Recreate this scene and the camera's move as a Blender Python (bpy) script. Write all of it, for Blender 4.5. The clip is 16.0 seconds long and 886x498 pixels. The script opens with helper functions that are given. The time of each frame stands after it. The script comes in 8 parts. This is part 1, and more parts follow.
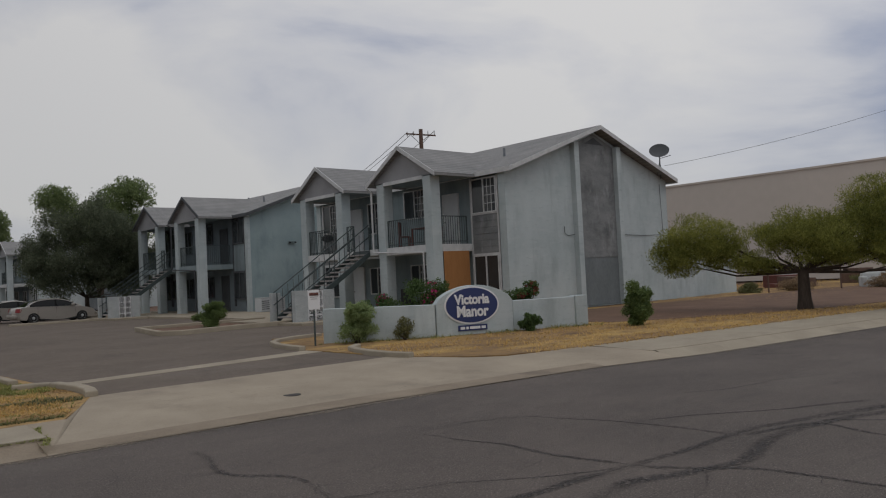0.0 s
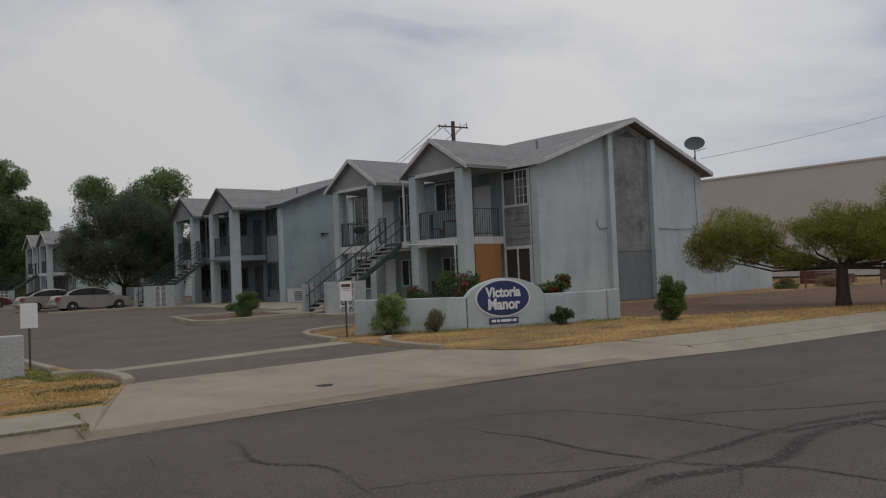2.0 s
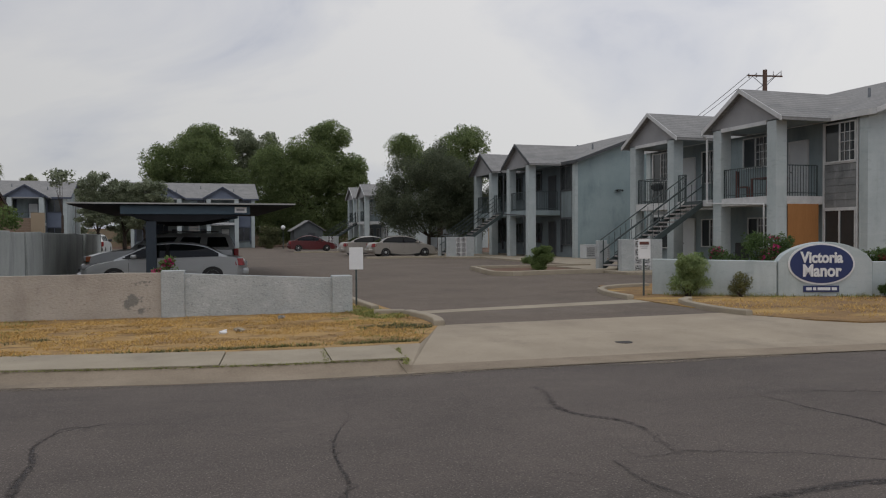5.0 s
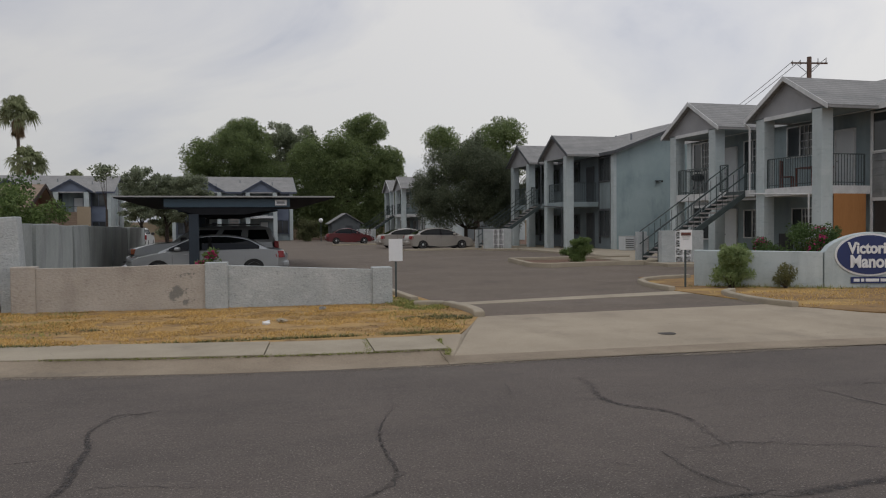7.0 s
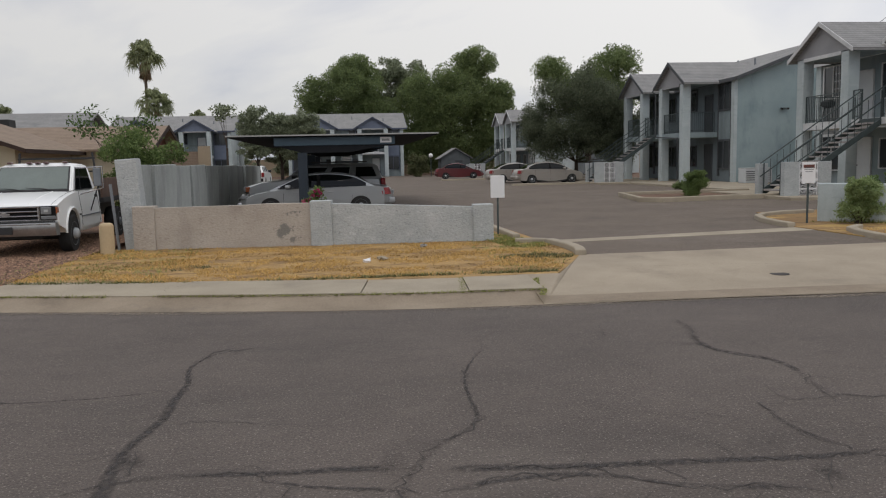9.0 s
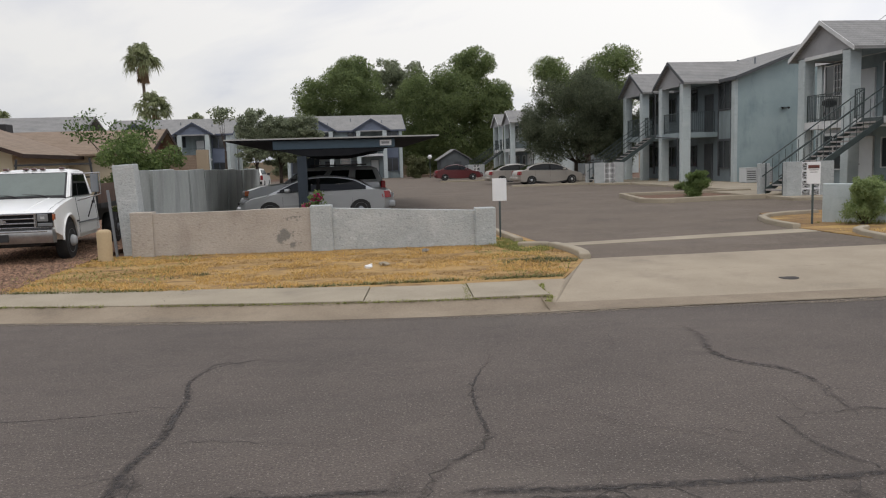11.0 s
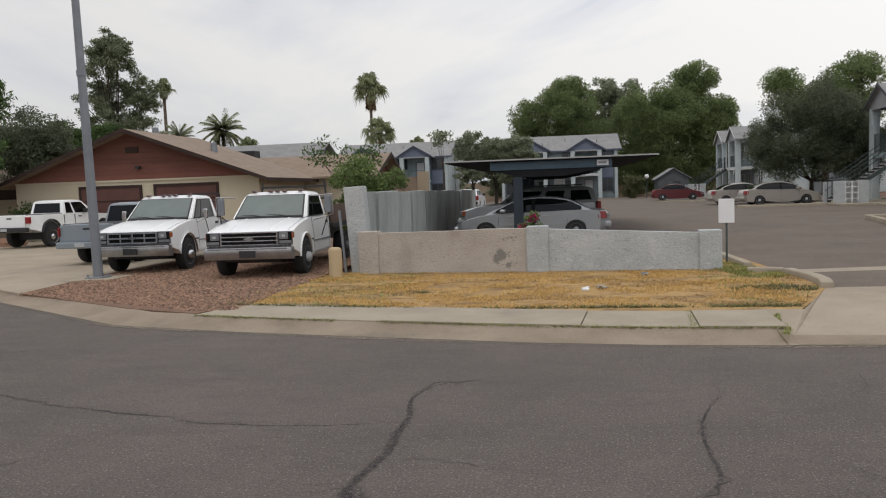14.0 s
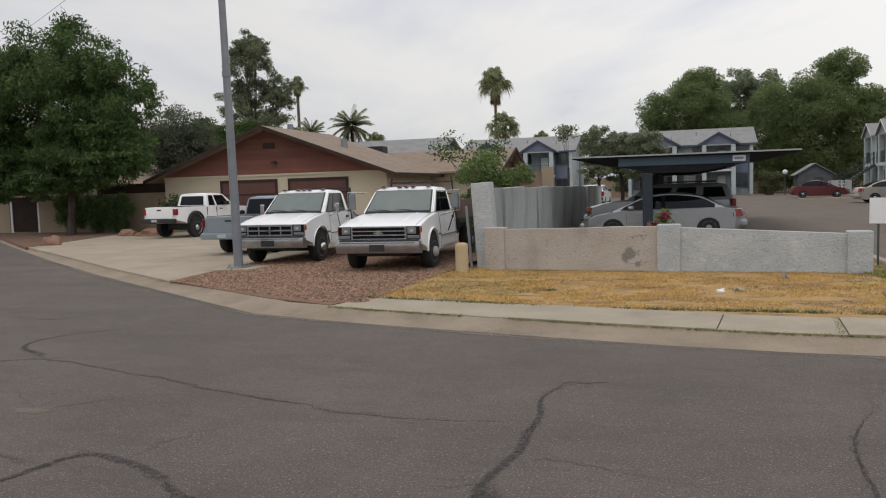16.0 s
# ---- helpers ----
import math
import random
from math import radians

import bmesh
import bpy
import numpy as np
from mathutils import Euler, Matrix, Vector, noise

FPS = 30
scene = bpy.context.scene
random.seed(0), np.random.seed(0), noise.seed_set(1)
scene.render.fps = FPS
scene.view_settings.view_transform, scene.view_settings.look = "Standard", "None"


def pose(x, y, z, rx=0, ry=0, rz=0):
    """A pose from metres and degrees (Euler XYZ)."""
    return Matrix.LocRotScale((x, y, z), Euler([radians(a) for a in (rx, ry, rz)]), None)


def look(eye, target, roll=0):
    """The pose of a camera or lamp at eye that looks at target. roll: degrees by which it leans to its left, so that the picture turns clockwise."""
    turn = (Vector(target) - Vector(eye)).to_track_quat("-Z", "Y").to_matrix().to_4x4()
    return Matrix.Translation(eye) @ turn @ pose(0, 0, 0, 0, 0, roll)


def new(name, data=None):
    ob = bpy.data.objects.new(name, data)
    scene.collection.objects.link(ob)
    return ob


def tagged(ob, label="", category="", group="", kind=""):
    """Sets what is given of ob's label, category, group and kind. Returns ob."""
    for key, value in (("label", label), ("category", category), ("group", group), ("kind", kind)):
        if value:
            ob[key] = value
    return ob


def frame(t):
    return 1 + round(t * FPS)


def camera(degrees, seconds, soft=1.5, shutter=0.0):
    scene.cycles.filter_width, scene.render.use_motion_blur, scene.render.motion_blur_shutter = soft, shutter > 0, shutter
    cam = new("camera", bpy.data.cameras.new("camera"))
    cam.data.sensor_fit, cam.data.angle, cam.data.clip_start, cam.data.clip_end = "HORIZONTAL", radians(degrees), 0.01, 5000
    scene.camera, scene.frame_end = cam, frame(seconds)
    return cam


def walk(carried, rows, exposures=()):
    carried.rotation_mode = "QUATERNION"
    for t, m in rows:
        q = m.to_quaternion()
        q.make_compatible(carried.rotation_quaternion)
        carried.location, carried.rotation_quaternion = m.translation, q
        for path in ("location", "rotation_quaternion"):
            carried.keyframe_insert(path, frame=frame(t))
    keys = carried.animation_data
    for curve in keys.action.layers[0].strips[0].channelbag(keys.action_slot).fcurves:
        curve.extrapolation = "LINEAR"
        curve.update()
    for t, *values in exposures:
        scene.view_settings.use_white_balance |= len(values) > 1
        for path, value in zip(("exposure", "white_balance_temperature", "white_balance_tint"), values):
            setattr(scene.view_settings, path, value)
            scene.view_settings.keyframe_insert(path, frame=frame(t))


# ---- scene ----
cam = camera(59.11, 16.0, 1.15)
PATH = [
    (0.0, look((0.034, -0.235, 1.586), (13.225, 14.782, 2.286), -2.81)),
    (0.5, look((0.044, -0.239, 1.590), (13.429, 14.609, 2.196), -2.78)),
    (1.0, look((0.030, -0.224, 1.593), (13.082, 14.917, 2.232), -2.66)),
    (1.5, look((0.030, -0.221, 1.591), (12.721, 15.226, 2.145), -2.49)),
    (2.0, look((0.031, -0.220, 1.588), (12.610, 15.319, 2.129), -2.30)),
    (2.5, look((0.005, -0.204, 1.591), (12.442, 15.454, 2.017), -2.06)),
    (3.0, look((-0.036, -0.196, 1.575), (11.474, 16.158, 1.841), -1.78)),
    (3.5, look((-0.035, -0.150, 1.573), (9.986, 17.158, 1.641), -1.81)),
    (4.0, look((-0.062, -0.133, 1.570), (8.596, 17.895, 1.474), -0.73)),
    (4.5, look((-0.135, -0.142, 1.571), (7.063, 18.517, 1.436), -0.42)),
    (5.0, look((-0.130, -0.110, 1.566), (6.022, 18.916, 1.163), -0.25)),
    (5.2, look((-0.135, -0.120, 1.545), (5.790, 18.974, 0.973), 0.14)),
    (7.3, look((-0.227, -0.084, 1.546), (4.688, 19.292, 0.920), -0.88)),
    (7.5, look((-0.244, -0.063, 1.570), (4.228, 19.414, 0.782), -1.07)),
    (8.0, look((-0.165, -0.024, 1.534), (3.113, 19.681, 0.561), 1.31)),
    (8.5, look((-0.053, -0.037, 1.552), (1.520, 19.856, 0.212), 0.80)),
    (9.0, look((0.041, -0.003, 1.592), (2.460, 19.724, -0.634), -1.28)),
    (9.2, look((0.048, 0.014, 1.605), (2.265, 19.811, -0.171), -0.45)),
    (11.3, look((0.010, 0.254, 1.643), (2.400, 19.976, -0.674), -1.92)),
    (11.5, look((0.030, 0.286, 1.646), (2.094, 20.035, -0.749), -2.53)),
    (12.0, look((-0.011, 0.276, 1.653), (1.801, 20.035, -0.856), -3.18)),
    (12.5, look((0.001, 0.286, 1.665), (1.120, 20.113, -0.704), -3.20)),
    (13.0, look((0.007, 0.286, 1.660), (0.702, 20.129, -0.748), -3.35)),
    (13.5, look((-0.029, 0.309, 1.681), (-0.411, 20.223, -0.133), -2.90)),
    (14.0, look((-0.066, 0.301, 1.656), (-2.973, 20.030, 0.134), -2.04)),
    (14.5, look((-0.086, 0.275, 1.668), (-5.296, 19.530, 0.216), -1.73)),
    (15.0, look((-0.081, 0.258, 1.671), (-5.954, 19.316, 0.150), -1.97)),
    (15.5, look((-0.076, 0.254, 1.686), (-5.522, 19.437, 0.151), -2.01)),
    (16.0, look((-0.154, 0.271, 1.691), (-6.083, 19.309, 0.132), -1.71)),
]
EXPOSURES = [(0.0, -0.38, 6550, 10), (3.5, -0.3, 6550, 10), (4.5, -0.08, 6550, 10), (7.5, -0.04, 6600, 10), (8.0, -0.04, 6600, 10), (9.0, 0.24, 6650, 10), (12.5, 0.5, 6700, 10), (14.5, 0.42, 6700, 10), (16.0, 0.42, 6700, 10)]
walk(cam, PATH, EXPOSURES)

# ---- world and sun ----
world = bpy.data.worlds.new("overcast_sky")
scene.world = world
world.use_nodes = True
wn, wl = world.node_tree.nodes, world.node_tree.links
wn.clear()
w_out = wn.new("ShaderNodeOutputWorld")
w_bg = wn.new("ShaderNodeBackground")
w_bg.inputs["Strength"].default_value = 0.1
w_sky = wn.new("ShaderNodeTexSky")
w_sky.sky_type = "NISHITA"
w_sky.sun_disc = False
w_sky.sun_elevation = radians(55)
w_sky.sun_rotation = radians(200)
w_co = wn.new("ShaderNodeTexCoord")
w_map = wn.new("ShaderNodeMapping")
w_map.inputs["Scale"].default_value = (1.0, 1.0, 2.3)
w_map.inputs["Rotation"].default_value = (radians(8), radians(-6), radians(25))
w_n1 = wn.new("ShaderNodeTexNoise")
w_n1.inputs["Scale"].default_value = 1.9
w_n1.inputs["Detail"].default_value = 7
w_n1.inputs["Roughness"].default_value = 0.52
w_n1.inputs["Distortion"].default_value = 0.5
w_ramp = wn.new("ShaderNodeValToRGB")
w_ramp.color_ramp.elements[0].position = 0.38
w_ramp.color_ramp.elements[0].color = (4.5, 4.95, 6.3, 1)
w_ramp.color_ramp.elements[1].position = 0.6
w_ramp.color_ramp.elements[1].color = (9.0, 8.9, 8.85, 1)
w_mid = w_ramp.color_ramp.elements.new(0.49)
w_mid.color = (7.5, 7.6, 8.1, 1)
# the cloud layer thins towards the east, where the street runs off
w_sep = wn.new("ShaderNodeSeparateXYZ")
w_thin = wn.new("ShaderNodeMapRange")
w_thin.inputs["From Min"].default_value = -0.5
w_thin.inputs["From Max"].default_value = 0.9
w_thin.inputs["To Min"].default_value = 0.68
w_thin.inputs["To Max"].default_value = 0.97
w_gain = wn.new("ShaderNodeVectorMath")
w_gain.operation = "SCALE"
w_mix = wn.new("ShaderNodeMix")
w_mix.data_type = "RGBA"
w_mix.inputs["Factor"].default_value = 0.9
wl.new(w_co.outputs["Generated"], w_map.inputs["Vector"])
wl.new(w_map.outputs["Vector"], w_n1.inputs["Vector"])
wl.new(w_n1.outputs["Fac"], w_ramp.inputs["Fac"])
wl.new(w_sky.outputs["Color"], w_mix.inputs[6])
wl.new(w_co.outputs["Generated"], w_sep.inputs["Vector"])
wl.new(w_sep.outputs["X"], w_thin.inputs["Value"])
# an overcast sky is brighter overhead than at the horizon
w_high = wn.new("ShaderNodeMapRange")
w_high.inputs["From Max"].default_value = 0.9
w_high.inputs["To Min"].default_value = 0.85
w_high.inputs["To Max"].default_value = 1.4
w_both = wn.new("ShaderNodeMath")
w_both.operation = "MULTIPLY"
wl.new(w_sep.outputs["Z"], w_high.inputs["Value"])
wl.new(w_high.outputs["Result"], w_both.inputs[0])
wl.new(w_thin.outputs["Result"], w_both.inputs[1])
wl.new(w_ramp.outputs["Color"], w_gain.inputs[0])
wl.new(w_both.outputs["Value"], w_gain.inputs["Scale"])
wl.new(w_gain.outputs["Vector"], w_mix.inputs[7])
wl.new(w_mix.outputs[2], w_bg.inputs["Color"])
wl.new(w_bg.outputs["Background"], w_out.inputs["Surface"])

sun_data = bpy.data.lights.new("sun", "SUN")
sun_data.energy = 0.45
sun_data.angle = radians(25)
sun_data.color = (1.0, 0.96, 0.9)
sun = new("sun", sun_data)
sun.matrix_world = look((0, 0, 60), (12, 35, 0))


# ---- materials ----
def surf(name, dark, light, scale=3.0, rough=0.85, bump=0.0, fine=60.0, metal=0.0, spec=0.5, per_piece=0.0, fine_amount=0.35, stretch=(1, 1, 1), island=False):
    """A procedural surface: blotches at one scale, grain at another, relief from the grain."""
    m = bpy.data.materials.new(name)
    m.use_nodes = True
    n, l = m.node_tree.nodes, m.node_tree.links
    b = n["Principled BSDF"]
    co = n.new("ShaderNodeTexCoord")
    mp = n.new("ShaderNodeMapping")
    mp.inputs["Scale"].default_value = stretch
    l.new(co.outputs["Object"], mp.inputs["Vector"])
    n1 = n.new("ShaderNodeTexNoise")
    n1.inputs["Scale"].default_value = scale
    n1.inputs["Detail"].default_value = 5
    n1.inputs["Roughness"].default_value = 0.6
    n2 = n.new("ShaderNodeTexNoise")
    n2.inputs["Scale"].default_value = fine
    n2.inputs["Detail"].default_value = 3
    for q in (n1, n2):
        l.new(mp.outputs["Vector"], q.inputs["Vector"])
    mixf = n.new("ShaderNodeMix")
    mixf.inputs["Factor"].default_value = fine_amount
    l.new(n1.outputs["Fac"], mixf.inputs[2])
    l.new(n2.outputs["Fac"], mixf.inputs[3])
    ramp = n.new("ShaderNodeValToRGB")
    ramp.color_ramp.elements[0].position = 0.32
    ramp.color_ramp.elements[1].position = 0.68
    ramp.color_ramp.elements[0].color = (*dark, 1)
    ramp.color_ramp.elements[1].color = (*light, 1)
    l.new(mixf.outputs[0], ramp.inputs["Fac"])
    last = ramp.outputs["Color"]
    if per_piece:
        oi = n.new("ShaderNodeNewGeometry" if island else "ShaderNodeObjectInfo")
        mr = n.new("ShaderNodeMapRange")
        mr.inputs["To Min"].default_value = 1 - per_piece
        mr.inputs["To Max"].default_value = 1 + per_piece
        l.new(oi.outputs["Random Per Island" if island else "Random"], mr.inputs["Value"])
        hs = n.new("ShaderNodeHueSaturation")
        l.new(mr.outputs["Result"], hs.inputs["Value"])
        l.new(last, hs.inputs["Color"])
        last = hs.outputs["Color"]
    l.new(last, b.inputs["Base Color"])
    b.inputs["Roughness"].default_value = rough
    b.inputs["Metallic"].default_value = metal
    b.inputs["Specular IOR Level"].default_value = spec
    if bump:
        bp = n.new("ShaderNodeBump")
        bp.inputs["Strength"].default_value = 0.6
        bp.inputs["Distance"].default_value = bump
        l.new(n2.outputs["Fac"], bp.inputs["Height"])
        l.new(bp.outputs["Normal"], b.inputs["Normal"])
    return m


def leafy(name, dark, light, through_light=0.25):
    """Foliage whose tone varies from leaf to leaf and from clump to clump."""
    m = bpy.data.materials.new(name)
    m.use_nodes = True
    n, l = m.node_tree.nodes, m.node_tree.links
    b = n["Principled BSDF"]
    geo = n.new("ShaderNodeNewGeometry")
    co = n.new("ShaderNodeTexCoord")
    n1 = n.new("ShaderNodeTexNoise")
    n1.inputs["Scale"].default_value = 0.9
    n1.inputs["Detail"].default_value = 3
    l.new(co.outputs["Object"], n1.inputs["Vector"])
    mx = n.new("ShaderNodeMix")
    mx.inputs["Factor"].default_value = 0.45
    l.new(n1.outputs["Fac"], mx.inputs[2])
    l.new(geo.outputs["Random Per Island"], mx.inputs[3])
    ramp = n.new("ShaderNodeValToRGB")
    ramp.color_ramp.elements[0].position = 0.25
    ramp.color_ramp.elements[1].position = 0.78
    ramp.color_ramp.elements[0].color = (*dark, 1)
    ramp.color_ramp.elements[1].color = (*light, 1)
    l.new(mx.outputs[0], ramp.inputs["Fac"])
    l.new(ramp.outputs["Color"], b.inputs["Base Color"])
    b.inputs["Roughness"].default_value = 0.7
    b.inputs["Specular IOR Level"].default_value = 0.25
    tr = n.new("ShaderNodeBsdfTranslucent")
    l.new(ramp.outputs["Color"], tr.inputs["Color"])
    mix = n.new("ShaderNodeMixShader")
    mix.inputs["Fac"].default_value = through_light
    l.new(b.outputs["BSDF"], mix.inputs[1])
    l.new(tr.outputs["BSDF"], mix.inputs[2])
    l.new(mix.outputs["Shader"], n["Material Output"].inputs["Surface"])
    return m


def paint(name, colour, rough=0.3, metal=0.0, coat=0.5):
    m = surf(name, tuple(c * 0.93 for c in colour), colour, 2.5, rough, 0.0, 30, metal, fine_amount=0.2)
    m.node_tree.nodes["Principled BSDF"].inputs["Coat Weight"].default_value = coat
    m.node_tree.nodes["Principled BSDF"].inputs["Coat Roughness"].default_value = 0.12
    return m


def overlay(m, colour, scale, stretch, lo, hi, amount=1.0, detail=6):
    """Worn, stained or streaked places laid over a surface's colour."""
    n, l = m.node_tree.nodes, m.node_tree.links
    b = n["Principled BSDF"]
    old = b.inputs["Base Color"].links[0].from_socket
    co = n.new("ShaderNodeTexCoord")
    mp = n.new("ShaderNodeMapping")
    mp.inputs["Scale"].default_value = stretch
    no = n.new("ShaderNodeTexNoise")
    no.inputs["Scale"].default_value = scale
    no.inputs["Detail"].default_value = detail
    no.inputs["Roughness"].default_value = 0.65
    mr = n.new("ShaderNodeMapRange")
    mr.inputs["From Min"].default_value, mr.inputs["From Max"].default_value = lo, hi
    mr.inputs["To Max"].default_value = amount
    mx = n.new("ShaderNodeMix")
    mx.data_type = "RGBA"
    mx.inputs[7].default_value = (*colour, 1)
    l.new(co.outputs["Object"], mp.inputs["Vector"])
    l.new(mp.outputs["Vector"], no.inputs["Vector"])
    l.new(no.outputs["Fac"], mr.inputs["Value"])
    l.new(mr.outputs["Result"], mx.inputs["Factor"])
    l.new(old, mx.inputs[6])
    l.new(mx.outputs[2], b.inputs["Base Color"])
    return m


def courses(m, step, amount):
    """Faint rows across a sloping roof, one for each rise of step."""
    n, l = m.node_tree.nodes, m.node_tree.links
    b = n["Principled BSDF"]
    old = b.inputs["Base Color"].links[0].from_socket
    co = n.new("ShaderNodeTexCoord")
    wv = n.new("ShaderNodeTexWave")
    wv.bands_direction = "Z"
    wv.wave_profile = "SAW"
    wv.inputs["Scale"].default_value = 0.314 / step
    wv.inputs["Distortion"].default_value = 1.2
    wv.inputs["Detail"].default_value = 3
    wv.inputs["Detail Scale"].default_value = 4
    mr = n.new("ShaderNodeMapRange")
    mr.inputs["To Min"].default_value, mr.inputs["To Max"].default_value = 1 - amount, 1 + amount
    hs = n.new("ShaderNodeHueSaturation")
    l.new(co.outputs["Object"], wv.inputs["Vector"])
    l.new(wv.outputs["Fac"], mr.inputs["Value"])
    l.new(mr.outputs["Result"], hs.inputs["Value"])
    l.new(old, hs.inputs["Color"])
    l.new(hs.outputs["Color"], b.inputs["Base Color"])


def dark_glass(name, colour=(0.012, 0.014, 0.016), rough=0.06, spec=0.5):
    m = surf(name, colour, tuple(c * 1.6 for c in colour), 1.2, rough, spec=spec)
    return m


M_ASPHALT = surf("road_asphalt", (0.056, 0.046, 0.04), (0.145, 0.119, 0.102), 0.4, 0.9, 0.022, 60, fine_amount=0.62)
overlay(M_ASPHALT, (0.045, 0.039, 0.035), 0.5, (0.35, 1.3, 1), 0.52, 0.75, 0.6)
overlay(M_ASPHALT, (0.15, 0.131, 0.112), 0.28, (0.6, 1.2, 1), 0.55, 0.72, 0.5)
overlay(M_ASPHALT, (0.3, 0.265, 0.235), 68, (1, 1, 1), 0.6, 0.68, 0.75, 2)
overlay(M_ASPHALT, (0.03, 0.026, 0.024), 55, (1, 1, 1), 0.58, 0.7, 0.6, 2)
overlay(M_ASPHALT, (0.14, 0.116, 0.098), 4.5, (0.7, 1.2, 1), 0.5, 0.72, 0.35)
overlay(M_ASPHALT, (0.05, 0.041, 0.037), 2.2, (0.6, 1.4, 1), 0.54, 0.74, 0.4)
M_LOT = surf("lot_asphalt", (0.085, 0.067, 0.051), (0.166, 0.131, 0.1), 0.5, 0.92, 0.012, 40, fine_amount=0.5)
overlay(M_LOT, (0.17, 0.14, 0.12), 0.22, (1, 1, 1), 0.55, 0.75, 0.6)
overlay(M_LOT, (0.045, 0.036, 0.032), 0.7, (0.5, 1, 1), 0.58, 0.75, 0.7)
overlay(M_LOT, (0.22, 0.172, 0.135), 3.5, (1, 1, 1), 0.5, 0.72, 0.35)
overlay(M_LOT, (0.05, 0.038, 0.031), 5.5, (1, 1, 1), 0.55, 0.74, 0.35)
overlay(M_LOT, (0.3, 0.25, 0.2), 22, (1, 1, 1), 0.6, 0.7, 0.6, 2)
M_TAR = surf("crack_tar", (0.026, 0.023, 0.021), (0.055, 0.048, 0.044), 4, 0.85, 0.004, 60)
M_SMEAR = surf("tar_smear", (0.036, 0.032, 0.031), (0.065, 0.058, 0.055), 6, 0.85, 0.006, 55)
sm_n, sm_l = M_SMEAR.node_tree.nodes, M_SMEAR.node_tree.links
sm_co = sm_n.new("ShaderNodeTexCoord")
sm_no = sm_n.new("ShaderNodeTexNoise")
sm_no.inputs["Scale"].default_value, sm_no.inputs["Detail"].default_value = 22.0, 8
sm_mr = sm_n.new("ShaderNodeMapRange")
sm_mr.inputs["From Min"].default_value, sm_mr.inputs["From Max"].default_value = 0.3, 0.62
sm_at = sm_n.new("ShaderNodeAttribute")
sm_at.attribute_name = "cover"
sm_ml = sm_n.new("ShaderNodeMath")
sm_ml.operation = "MULTIPLY"
sm_tr = sm_n.new("ShaderNodeBsdfTransparent")
sm_mx = sm_n.new("ShaderNodeMixShader")
sm_l.new(sm_co.outputs["Object"], sm_no.inputs["Vector"])
sm_l.new(sm_no.outputs["Fac"], sm_mr.inputs["Value"])
sm_l.new(sm_mr.outputs["Result"], sm_ml.inputs[0])
sm_l.new(sm_at.outputs["Fac"], sm_ml.inputs[1])
sm_l.new(sm_ml.outputs["Value"], sm_mx.inputs["Fac"])
sm_l.new(sm_tr.outputs["BSDF"], sm_mx.inputs[1])
sm_l.new(sm_n["Principled BSDF"].outputs["BSDF"], sm_mx.inputs[2])
sm_l.new(sm_mx.outputs["Shader"], sm_n["Material Output"].inputs["Surface"])
M_DUST = M_SMEAR.copy()
M_DUST.name = "gutter_dust"
for node in M_DUST.node_tree.nodes:
    if node.type == "VALTORGB":
        node.color_ramp.elements[0].color = (0.17, 0.135, 0.1, 1)
        node.color_ramp.elements[1].color = (0.27, 0.22, 0.165, 1)
M_CONC = surf("old_concrete", (0.255, 0.211, 0.155), (0.405, 0.342, 0.255), 0.7, 0.9, 0.005, 50)
overlay(M_CONC, (0.13, 0.108, 0.088), 0.6, (1, 1, 1), 0.56, 0.75, 0.55)
overlay(M_CONC, (0.12, 0.1, 0.085), 9, (1, 1, 1), 0.64, 0.74, 0.5)
M_WALK = surf("pale_concrete", (0.265, 0.225, 0.166), (0.39, 0.338, 0.254), 1.1, 0.9, 0.005, 50)
overlay(M_WALK, (0.17, 0.145, 0.12), 0.9, (1, 1, 1), 0.57, 0.74, 0.6)
M_KERB = surf("kerb_concrete", (0.19, 0.148, 0.104), (0.315, 0.257, 0.188), 1.3, 0.9, 0.006, 45)
overlay(M_KERB, (0.11, 0.09, 0.072), 1.2, (1, 1, 1), 0.55, 0.75, 0.6)
M_DIRT = surf("bare_earth", (0.1, 0.054, 0.033), (0.185, 0.108, 0.066), 0.8, 0.95, 0.012, 22)
M_DRYBASE = surf("dry_lawn_soil", (0.26, 0.155, 0.058), (0.47, 0.3, 0.112), 1.6, 0.95, 0.02, 35)
overlay(M_DRYBASE, (0.15, 0.085, 0.036), 1.6, (0.55, 1.5, 1), 0.5, 0.66, 0.9)
overlay(M_DRYBASE, (0.62, 0.42, 0.16), 7.0, (0.6, 1.4, 1), 0.54, 0.68, 0.7)
overlay(M_DRYBASE, (0.16, 0.1, 0.045), 2.4, (0.5, 1.7, 1), 0.57, 0.66, 0.75)
overlay(M_DRYBASE, (0.1, 0.058, 0.028), 9.0, (0.5, 1.6, 1), 0.56, 0.68, 0.8)
overlay(M_DRYBASE, (0.17, 0.15, 0.045), 0.8, (1, 1, 1), 0.6, 0.72, 0.7)
M_DRYRIGHT = surf("dry_weedy_soil", (0.13, 0.075, 0.035), (0.36, 0.22, 0.08), 0.8, 0.95, 0.02, 30)
overlay(M_DRYRIGHT, (0.46, 0.3, 0.095), 0.5, (0.6, 1, 1), 0.5, 0.62, 0.9)
overlay(M_DRYRIGHT, (0.1, 0.058, 0.032), 2.4, (0.7, 1.3, 1), 0.54, 0.66, 0.8)
M_STRAW = leafy("straw", (0.5, 0.32, 0.105), (0.74, 0.51, 0.2), 0.45)
